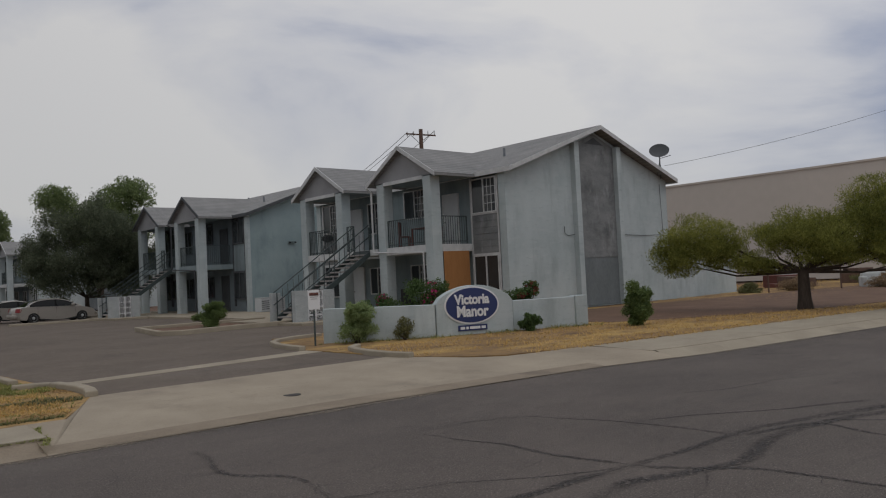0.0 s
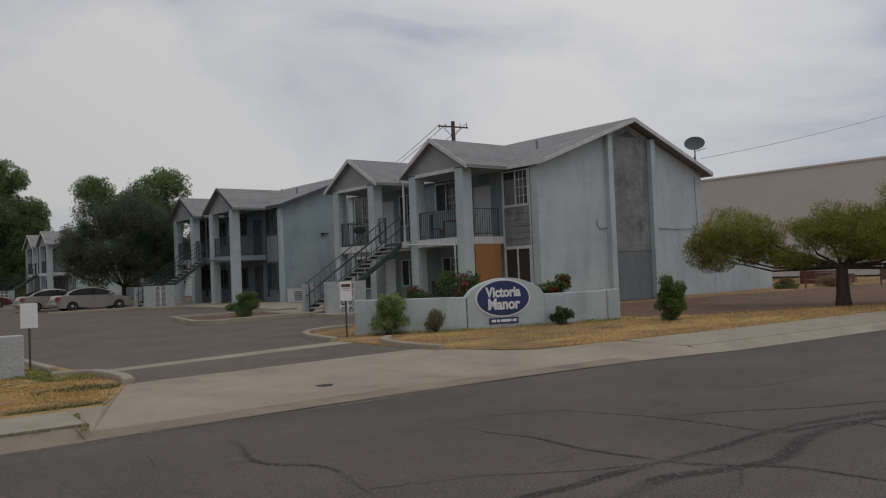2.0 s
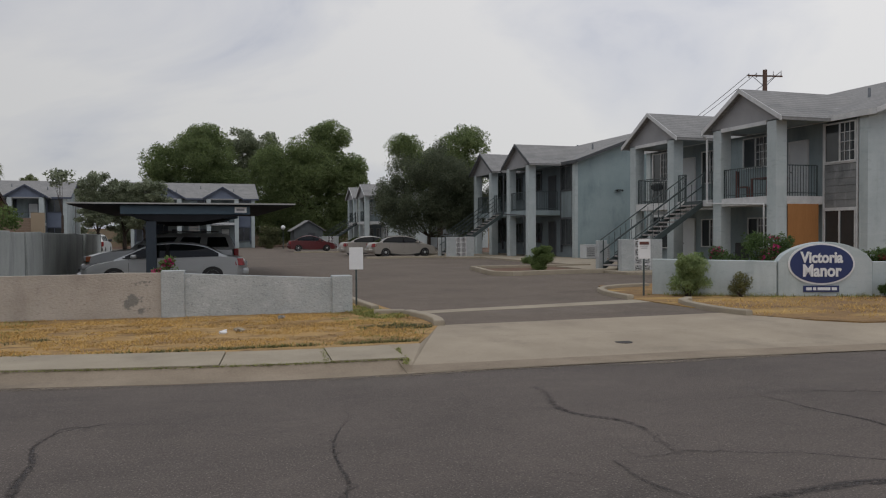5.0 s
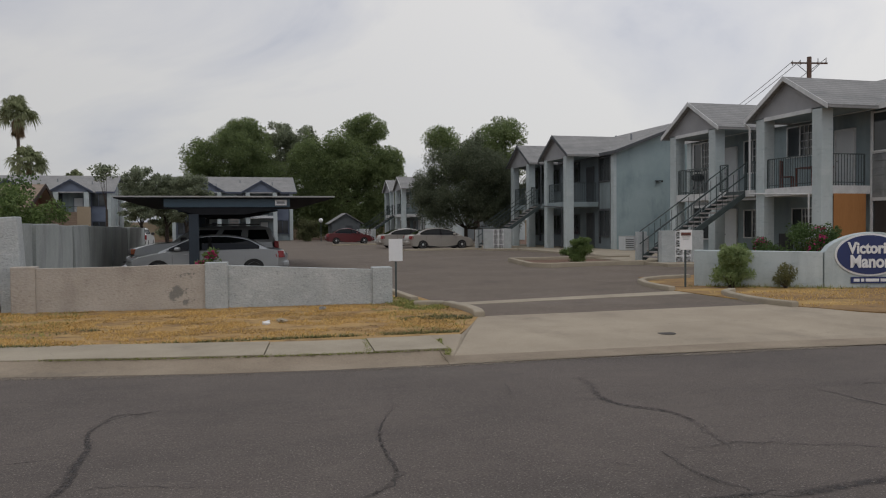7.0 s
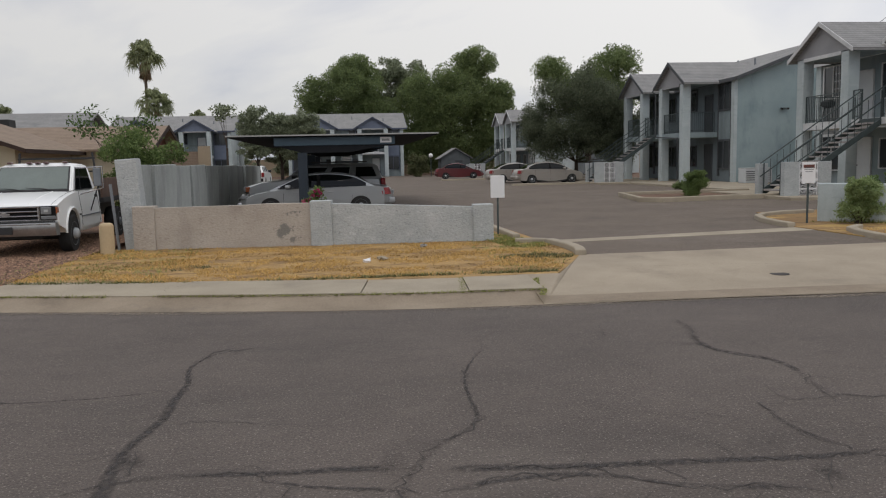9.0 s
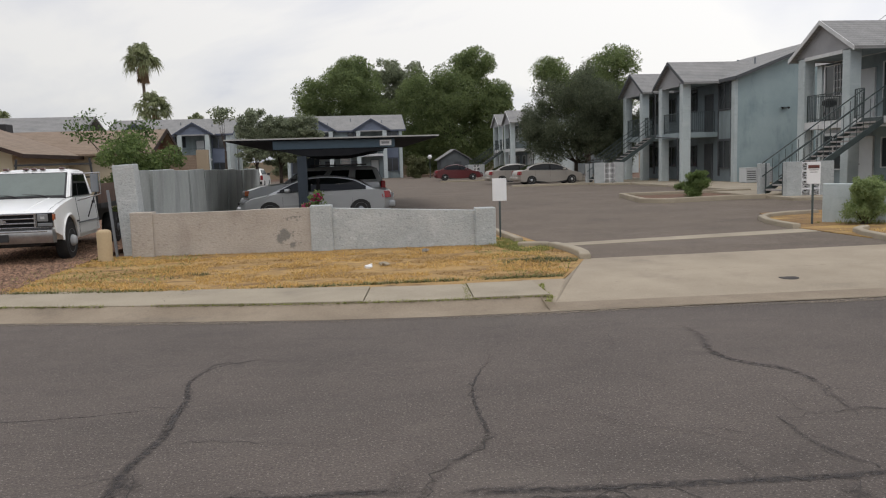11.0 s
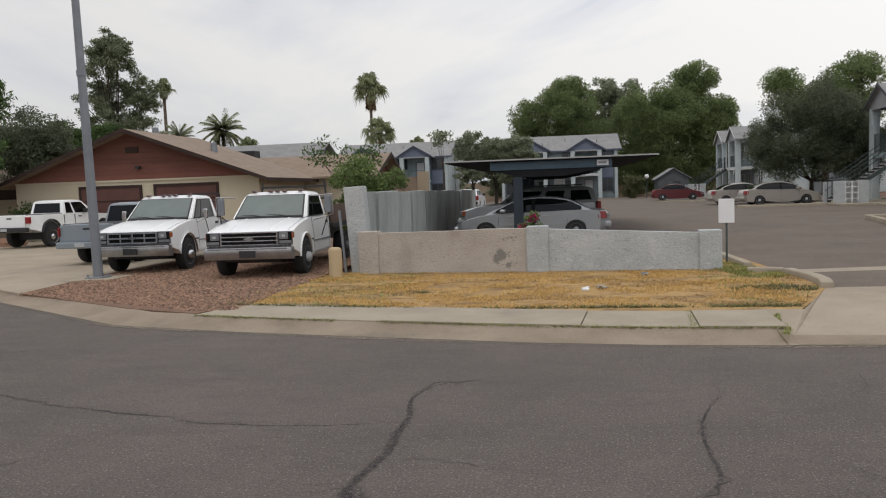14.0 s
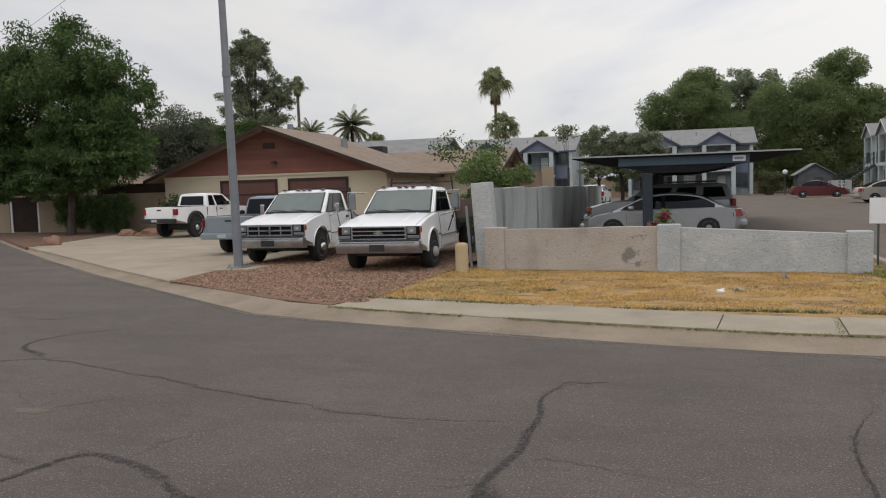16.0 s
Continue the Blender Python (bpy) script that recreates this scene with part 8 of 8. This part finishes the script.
tar_crack([(-1.31, 4.77), (-1.27, 4.56), (-1.2, 4.35)], 0.008, 131, (0.1, 0.2))
tar_crack([(0.48, 4.11), (0.68, 4.13), (0.95, 4.07), (1.23, 4.02), (1.6, 4.01), (2.07, 3.97), (2.33, 3.95), (2.72, 3.95), (3.04, 3.96)], 0.016, 132, (0.09, 0.08))
tar_crack([(0.48, 3.8), (0.71, 3.86), (0.94, 3.97), (1.33, 4.0), (1.46, 3.83), (1.63, 3.73), (1.84, 3.66), (2.1, 3.67), (2.29, 3.58), (2.4, 3.48)], 0.014, 133, (0.06, 0.08))
tar_crack([(2.79, 4.89), (2.75, 4.57), (2.76, 4.38), (2.8, 4.17), (2.87, 4.0)], 0.016, 134, (0.0, 0.06))
tar_crack([(2.62, 3.95), (2.58, 3.81), (2.51, 3.69), (2.44, 3.53)], 0.01, 135, (0.1, 0.16))
tar_crack([(2.79, 4.89), (3.02, 4.92), (3.36, 4.93), (3.72, 4.88)], 0.011, 136)
tar_crack([(2.42, 3.98), (2.49, 4.18), (2.56, 4.33), (2.74, 4.36)], 0.007, 137)
tar_crack([(-3.9, 8.3), (-2.6, 8.05), (-1.6, 7.85), (-0.9, 7.8)], 0.007, 138)
tar_crack([(4.9, 6.4), (5.6, 6.55), (6.4, 6.3), (7.6, 6.2)], 0.007, 139)
tar_crack([(3.6, 5.7), (4.1, 5.5), (4.5, 5.6)], 0.006, 140)
tar_crack([(5.9, 3.3), (5.3, 2.9), (4.6, 2.8)], 0.008, 141, (0.04, 0.0))
tar_crack([(6.5, 3.7), (6.7, 3.2), (7.1, 2.9)], 0.007, 142)
tar_crack([(9.0, 5.6), (9.6, 5.2), (10.6, 5.1), (11.8, 4.7)], 0.01, 143, (0.03, 0.03))
tar_crack([(-6.3, 6.1), (-5.9, 5.8), (-5.5, 5.5)], 0.007, 144)
tar_crack([(-2.2, 6.9), (-1.9, 6.6), (-1.4, 6.5)], 0.006, 145)
tar_crack([(2.1, 6.2), (2.4, 5.9), (2.35, 5.5)], 0.006, 146)
for k, (pts, wd, z) in enumerate((([(3.4, 11.0), (6.0, 10.6), (8.0, 10.55)], 0.008, 0.012), ([(11.4, 8.6), (11.9, 9.4), (11.5, 10.3)], 0.012, 0.013), ([(7.2, 9.1), (7.9, 9.35), (8.3, 9.3)], 0.008, -0.055), ([(-2.1, 10.75), (-2.35, 10.4), (-2.25, 10.1)], 0.008, 0.024))):
    tar_crack(pts, wd, 150 + k, wobble=0.03, z=z)
pot = bmesh.new()
ring = [((0.16 + 0.03 * math.sin(3 * a) + 0.02 * math.sin(7 * a)) * math.cos(a) * 1.1, (0.075 + 0.012 * math.sin(5 * a)) * math.sin(a)) for a in [2 * math.pi * k / 22 for k in range(22)]]
pot.faces.new([pot.verts.new((x, y, -0.0975)) for x, y in ring])
setting("pothole", pot, M_LOT, "small earth-filled pothole", "pothole").location = (-5.5, 5.47, 0)
setting("utility_cover", bar(bmesh.new(), (5.9, 9.95, -0.08), (5.9, 9.95, -0.036), 0.13, sides=20), M_TAR, "small round iron cover in the apron", "cover")

lamp = thing("street_lamp_pole", pose(-9.82, 15.72, 0, 0, -0.9, 0), "tall tapered galvanised street lamp pole", "street lamp")
part("pole", tube(bmesh.new(), [(0, 0, 0.03), (0, 0, 4.35), (0, 0, 8.6)], [0.105, 0.085, 0.065], 14), M_GALV, lamp, smooth=60)
part("collar", bar(bmesh.new(), (0, 0, 4.3), (0, 0, 4.42), 0.1, sides=14), M_GALV, lamp)
part("base_plate", boxed(-0.2, 0.2, -0.2, 0.2, 0.02, 0.06, bevel=0.01), M_GALV, lamp)
part("footing", boxed(-0.5, 0.55, -0.36, 0.36, -0.06, 0.025, bevel=0.012), M_WALK, lamp, "pale concrete footing")
for x in (-0.15, 0.15):
    for y in (-0.15, 0.15):
        part("bolt", bar(bmesh.new(), (x, y, 0.05), (x, y, 0.11), 0.02), M_GALV, lamp)
part("footing", boxed(-0.55, 0.55, -0.42, 0.42, -0.1, 0.03, bevel=0.01), M_WALK, lamp, "pale concrete footing")

for (x, y, z, label) in ((3.28, 16.55, 1.27, "plain white notice plate on a thin steel post"), (10.42, 16.55, 1.4, "white notice plate with faded writing on a steel post")):
    s = thing("sign_post", pose(x, y, 0, 0, 0, -12), label, "sign", "notice posts at the lot entrance")
    part("post", boxed(-0.02, 0.02, 0.0, 0.03, -0.05, z - 0.1), M_RAIL, s)
    pl = part("plate", boxed(-0.15, 0.15, -0.022, -0.004, z - 0.48, z, bevel=0.004), M_WHITE, s)
    if x > 9:
        for k, (wd, ht, mt) in enumerate(((0.24, 0.075, M_WOOD), (0.18, 0.02, M_TRIM_DARK), (0.2, 0.016, M_SIDING), (0.16, 0.016, M_SIDING))):
            part("writing_bar", boxed(-wd / 2, wd / 2, -0.027, -0.0225, z - 0.06 - 0.05 * k - ht, z - 0.06 - 0.05 * k), mt, pl)

bol = thing("bollard", pose(-4.42, 15.22, 0), "stubby cream-painted concrete bollard", "bollard")
part("post", tube(bmesh.new(), [(0, 0, -0.05), (0, 0, 0.53), (0, 0, 0.57), (0, 0, 0.59)], [0.13, 0.13, 0.115, 0.07], 20), M_BOLLARD, bol, smooth=50)
pl = tagged(new("leaning_plank", finish("leaning_plank", boxed(-0.025, 0.025, -0.02, 0.02, 0, 1.3, bevel=0.004), M_GALV)), "weathered grey plank leaning at the fence end", "plank")
pl.matrix_world = pose(-4.4, 15.9, 0.0, 0, -4, 0)

# utility pole and wires
up = thing("utility_pole", pose(38.6, 45.6, 0), "brown wooden utility pole with a crossarm", "utility pole")
part("pole", tube(bmesh.new(), [(0, 0, 0), (0, 0, 13.0)], [0.2, 0.15], 10), M_WOODPOLE, up, smooth=60)
arm_d = Vector((0.76, -0.65, 0))
part("crossarm", bar(bmesh.new(), arm_d * -1.15 + Vector((0, 0, 12.7)), arm_d * 1.15 + Vector((0, 0, 12.45)), 0.07, sides=4), M_WOODPOLE, up)
for s in (-1, 1):
    part("brace", bar(bmesh.new(), arm_d * s * 0.75 + Vector((0, 0, 12.55)), Vector((0, 0, 11.8)), 0.03, sides=4), M_GALV, up)
for s in (-1.05, -0.55, 0.55, 1.05):
    part("insulator", bar(bmesh.new(), arm_d * s + Vector((0, 0, 12.5)), arm_d * s + Vector((0, 0, 12.85)), 0.045, 0.03), M_TRIM, up)


def wire(a, b, sag, r, label):
    a, b = Vector(a), Vector(b)
    pts = [a.lerp(b, k / 16) - Vector((0, 0, sag * 4 * (k / 16) * (1 - k / 16))) for k in range(17)]
    return tagged(new("wire", finish("wire", tube(bmesh.new(), pts, [r] * 17, 5), M_PLASTIC)), label, "wire")


for s in (-1.05, -0.55, 1.05):
    a = Vector((38.6, 45.6, 12.8)) + arm_d * s
    wire(a, a + Vector((27, 64.6, -0.6)), 0.9, 0.022, "overhead power line running away behind the blocks")
wire((32.7, 20.6, 6.35), (52, 14.5, 10.9), 0.3, 0.009, "service cable rising from the block's eave")
mp = thing("neighbour_pole", pose(-36.0, 34.0, 0), "slim wooden pole behind the shade tree", "utility pole")
part("pole", tube(bmesh.new(), [(0, 0, 0), (0, 0, 9.6)], [0.14, 0.1], 8), M_WOODPOLE, mp, smooth=60)
wire((-36.0, 34.0, 9.5), (-9.9, 15.72, 8.5), 0.1, 0.007, "thin cable rising from the pole behind the shade tree")

dish = thing("satellite_dish", pose(31.9, 20.35, 5.75), "dark satellite dish on the roof edge", "satellite dish")
d = lathe([(0.02, 0.0), (0.2, -0.02), (0.36, -0.07), (0.45, -0.13), (0.46, -0.12), (0.36, -0.05), (0.2, 0.0), (0.02, 0.02)], 24)
part("reflector", d, M_TRIM_DARK, dish, smooth=60).matrix_basis = pose(0, 0, 1.15, -40, 0, -57)
ar = bmesh.new()
bar(ar, (0, 0, -0.1), (0, 0, 1.0), 0.03)
bar(ar, (-0.3, 0, 0.05), (0, 0, 0.75), 0.015)
bar(ar, (0.3, 0.1, 0.0), (0, 0, 0.75), 0.015)
part("mast", ar, M_TRIM_DARK, dish)
part("feed_arm", bar(bmesh.new(), (0, 0, 0.85), (0.15, -0.5, 0.95), 0.015), M_TRIM_DARK, dish)

# cable along the near end wall
cb = bmesh.new()
tube(cb, [(31.9, 20.46, 5.4), (32.0, 20.46, 3.05), (30.4, 20.46, 3.0), (28.9, 20.46, 3.05)], [0.013] * 4, 5)
tagged(new("cable", finish("cable", cb, M_TRIM_DARK)), "dark cable stapled to the stucco end wall", "cable")
cb = bmesh.new()
tube(cb, [(25.75, 20.46, 3.1), (25.1, 20.46, 3.0), (24.9, 20.46, 3.12), (24.88, 20.46, 3.4)], [0.013] * 4, 5)
tagged(new("cable", finish("cable", cb, M_TRIM_DARK)), "short loose cable end on the stucco wall", "cable")

# air conditioner beside the second block
for x, w, mt, words in ((21.3, 0.62, M_DOOR, "white louvred air-conditioning cabinet on the walk"), (22.1, 0.84, M_ACUNIT, "pale grey air-conditioning cabinet on the walk")):
    ac = thing("air_conditioner", pose(x, 39.5, 0.1), words, "air conditioner", "air conditioners beside the second block")
    cabinet = part("cabinet", boxed(-w / 2, w / 2, -0.36, 0.36, 0, 0.78, bevel=0.025), mt, ac)
    part("base", boxed(-w / 2 - 0.04, w / 2 + 0.04, -0.4, 0.4, -0.06, 0.0), M_CONC, ac)
    part("lid", boxed(-w / 2 - 0.01, w / 2 + 0.01, -0.37, 0.37, 0.76, 0.8, bevel=0.01), M_ACUNIT, cabinet)
    for k in range(5):
        part("louvre", boxed(-w / 2 + 0.07, w / 2 - 0.07, -0.375, -0.352, 0.14 + 0.11 * k, 0.18 + 0.11 * k), M_TRIM_DARK if mt is M_DOOR else M_SIDING, cabinet)
lampw = thing("wall_light", pose(24.2, 41.0, 4.1) @ Matrix.Scale(0.65, 4), "small dark twin floodlight on the stained wall", "wall light")
part("arm", boxed(-0.3, 0.3, -0.08, 0.1, -0.03, 0.03), M_PLASTIC, lampw)
for x in (-0.28, 0.28):
    part("head", bar(bmesh.new(), (x, 0, 0), (x, -0.18, -0.06), 0.05, 0.09, 10), M_PLASTIC, lampw)


def chair(m, label):
    c = thing("chair", m, label, "chair", "balcony chairs")
    part("seat", boxed(-0.22, 0.22, -0.22, 0.22, 0.42, 0.47, bevel=0.01), M_WOOD, c)
    for x in (-0.2, 0.2):
        for y in (-0.2, 0.2):
            part("leg", boxed(x - 0.02, x + 0.02, y - 0.02, y + 0.02, 0, 0.43), M_WOOD, c)
        part("back_post", boxed(x - 0.02, x + 0.02, 0.18, 0.22, 0.43, 1.05), M_WOOD, c)
    for k in range(4):
        part("back_slat", boxed(-0.19 + 0.1 * k, -0.13 + 0.1 * k, 0.19, 0.21, 0.5, 1.02), M_WOOD, c)
    part("back_rail", boxed(-0.22, 0.22, 0.18, 0.22, 0.98, 1.07), M_WOOD, c)
    return c


chair(pose(20.3, 25.2, 2.85, 0, 0, 40), "red-brown wooden chair on the balcony")
chair(pose(20.2, 23.3, 2.85, 0, 0, 190), "red-brown wooden chair at the balcony table")
tb = thing("balcony_table", pose(20.5, 24.0, 2.85), "small dark wooden table on the balcony", "table")
part("tabletop", boxed(-0.4, 0.4, -0.55, 0.55, 0.7, 0.74, bevel=0.01), M_WOOD, tb)
for x in (-0.35, 0.35):
    for y in (-0.5, 0.5):
        part("leg", boxed(x - 0.03, x + 0.03, y - 0.03, y + 0.03, 0, 0.7), M_WOOD, tb)
oc = thing("garden_chair", pose(20.3, 25.3, 0.1, 0, 0, 150), "black moulded chair under the stair", "chair")
part("seat", boxed(-0.25, 0.25, -0.25, 0.25, 0.4, 0.46, bevel=0.02), M_PLASTIC, oc)
part("backrest", boxed(-0.25, 0.25, 0.2, 0.27, 0.46, 1.05, bevel=0.03), M_PLASTIC, oc)
for x in (-0.22, 0.22):
    part("armrest", boxed(x - 0.03, x + 0.03, -0.2, 0.22, 0.64, 0.68, bevel=0.01), M_PLASTIC, oc)
    for y in (-0.22, 0.22):
        part("leg", boxed(x - 0.025, x + 0.025, y - 0.025, y + 0.025, 0, 0.42), M_PLASTIC, oc)
gr = thing("barbecue_grill", pose(20.2, 30.9, 2.85), "dark barbecue grill on the far balcony", "grill")
part("bowl", tube(bmesh.new(), [(0, 0, 0.6), (0, 0, 0.7), (0, 0, 0.85), (0, 0, 0.95)], [0.12, 0.28, 0.28, 0.1], 14), M_PLASTIC, gr, smooth=50)
for a in (0, 2.1, 4.2):
    part("leg", bar(bmesh.new(), (0.15 * math.cos(a), 0.15 * math.sin(a), 0.62), (0.28 * math.cos(a), 0.28 * math.sin(a), 0), 0.015), M_PLASTIC, gr)

# back of the lot
shed = thing("shed", pose(12.3, 86.5, 0) @ Matrix.Scale(0.8, 4), "small dark grey gabled shed", "shed")
part("wall", prism_axis(bmesh.new(), [(-2.0, 0), (2.0, 0), (2.0, 2.5), (0, 3.7), (-2.0, 2.5)], 0, 4, 1), M_SHEDWALL, shed)
sr = bmesh.new()
slab3(sr, [(-2.4, -0.3, 2.4), (0, -0.3, 3.86), (0, 4.3, 3.86), (-2.4, 4.3, 2.4)], 0.1)
slab3(sr, [(0, -0.3, 3.86), (2.4, -0.3, 2.4), (2.4, 4.3, 2.4), (0, 4.3, 3.86)], 0.1)
part("roof", sr, M_SHINGLE, shed)
part("window", boxed(-0.1, 0.9, -0.03, 0.0, 1.3, 2.1), M_DOOR_DARK, shed)
gl = thing("globe_lamp", pose(9.3, 84.5, -0.45), "white globe lamp on a short pole", "lamp")
part("pole", tube(bmesh.new(), [(0, 0, 0), (0, 0, 2.5)], [0.05, 0.04], 8), M_RAIL, gl)
gb = bmesh.new()
bmesh.ops.create_uvsphere(gb, u_segments=14, v_segments=10, radius=0.24)
bmesh.ops.translate(gb, vec=(0, 0, 2.7), verts=gb.verts)
part("globe", gb, M_WHITE, gl, smooth=60)
kerb_run("bay_kerb", [(10.3, 47.6), (16.9, 47.6)], "low concrete kerb before the parked sedan", 0.5, 0.12, M_WALK)
kerb_run("far_bay_kerb", [(8.0, 64.5), (13.5, 64.8)], "low concrete kerb across the far bays", 0.5, 0.12, M_WALK)

# yard beyond the street tree
yard = thing("sofa", pose(43.0, 14.8, -0.1, 0, 0, -60), "discarded white sofa lying in the weeds", "sofa")
part("seat", boxed(-1.1, 1.1, -0.45, 0.45, 0.05, 0.45, bevel=0.08), M_CURTAIN, yard)
part("backrest", boxed(-1.1, 1.1, 0.3, 0.55, 0.3, 0.85, bevel=0.1), M_CURTAIN, yard)
for x in (-1.05, 1.05):
    part("armrest", boxed(x - 0.15, x + 0.15, -0.45, 0.4, 0.1, 0.65, bevel=0.07), M_CURTAIN, yard)
for k, (x, y) in enumerate(((37.0, 18.0), (40.5, 16.0), (44.0, 14.0), (47.5, 12.0))):
    fp = tagged(new("fence_post", finish("fence_post", bar(bmesh.new(), (0, 0, -0.12), (0, 0, 1.5), 0.045, sides=6), M_WOODPOLE)), "dark weathered fence post in the weeds", "fence post", "yard fence posts")
    fp.location = (x, y, 0)
for k, (x, y, w, h, mt) in enumerate(((44.5, 20.5, 2.4, 1.1, M_WOOD), (49.0, 18.0, 2.0, 1.3, M_FASCIA), (52.0, 16.0, 1.6, 1.0, M_CARGREY), (47.0, 21.5, 1.2, 1.7, M_WHITE))):
    rng = np.random.default_rng(200 + k)
    j = thing("junk_pile", pose(x, y, -0.1, 0, 0, 40 + 17 * k), "jumbled heap of discarded boxes and boards", "junk")
    for q in range(6):
        a, b, c = w * (0.2 + 0.3 * rng.random()), 0.3 + 0.4 * rng.random(), h * (0.3 + 0.5 * rng.random())
        ob = part("crate", boxed(-a, a, -b, b, 0, c, bevel=0.03), mt if q % 2 else M_WOODPOLE, j)
        ob.matrix_basis = pose(w * (rng.random() - 0.5), 1.0 * (rng.random() - 0.5), 0.0, 0, 0, 60 * rng.random())


def rock(loc, size, seed, label):
    bm = bmesh.new()
    bmesh.ops.create_icosphere(bm, subdivisions=3, radius=1.0)
    for v in bm.verts:
        f = 1 + 0.45 * noise.noise(v.co * 1.3 + Vector((seed, 0, 0))) + 0.12 * noise.noise(v.co * 4 + Vector((0, seed, 0)))
        v.co = Vector((v.co.x * size[0], v.co.y * size[1], v.co.z * size[2])) * f
    ob = tagged(new("boulder", finish("boulder", bm, M_REDROCK, 35)), label, "boulder")
    ob.location = loc
    return ob


rock((-22.6, 23.6, 0.12), (0.42, 0.25, 0.24), 3, "tan boulder at the edge of the drive")
rock((-21.9, 28.6, 0.1), (0.75, 0.4, 0.25), 5, "low flat boulder by the garden wall")
rock((-23.6, 28.9, 0.08), (0.4, 0.3, 0.2), 8, "small rounded boulder by the garden wall")

# rubbish on the lawn
for k, (x, y, mt, label) in enumerate(((0.35, 12.55, M_WHITE, "crumpled white paper bag on the lawn"), (0.6, 12.75, M_WALK, "crumpled pale wrapper on the lawn"), (1.45, 14.5, M_STAIN, "grey crumpled rubbish near the wall"))):
    bm = bmesh.new()
    bmesh.ops.create_icosphere(bm, subdivisions=2, radius=0.065)
    for v in bm.verts:
        v.co *= 1 + 0.9 * noise.noise(v.co * 28 + Vector((k * 7.0, 0, 0)))
        v.co.z *= 0.55
    ob = tagged(new("litter", finish("litter", bm, mt)), label, "litter")
    ob.location = (x, y, 0.035)

# left garden: gate and wall past it
gt = thing("garden_gate", pose(-32.9, 32.7, 0), "dark brown metal garden gate", "gate")
part("panel", boxed(-0.82, 0.82, -0.04, 0.04, 0.05, 1.85), M_FASCIA, gt)
for x in (-0.88, 0.88):
    part("gate_post", boxed(x - 0.06, x + 0.06, -0.08, 0.08, 0, 1.95), M_WHITE, gt)
setting("side_garden_wall", boxed(-44, -33.86, 32.6, 32.8, -0.05, 1.9), M_TANWALL, "tan stucco wall past the gate", "wall")

# neighbouring roofs behind the house
nb = thing("neighbour_house", pose(-16.9, 52, 0), "neighbouring house with a grey gable roof", "house")
part("wall", prism_axis(bmesh.new(), [(0, 0), (8, 0), (8, 3.6), (4, 5.2), (0, 3.6)], -9, 0.0, 0), M_SIDING, nb)
nr = bmesh.new()
slab3(nr, [(-9.5, -0.5, 3.55), (0.5, -0.5, 3.55), (0.5, 4, 5.4), (-9.5, 4, 5.4)], 0.12)
slab3(nr, [(-9.5, 4, 5.4), (0.5, 4, 5.4), (0.5, 8.5, 3.55), (-9.5, 8.5, 3.55)], 0.12)
part("roof", nr, M_SHINGLE, nb)
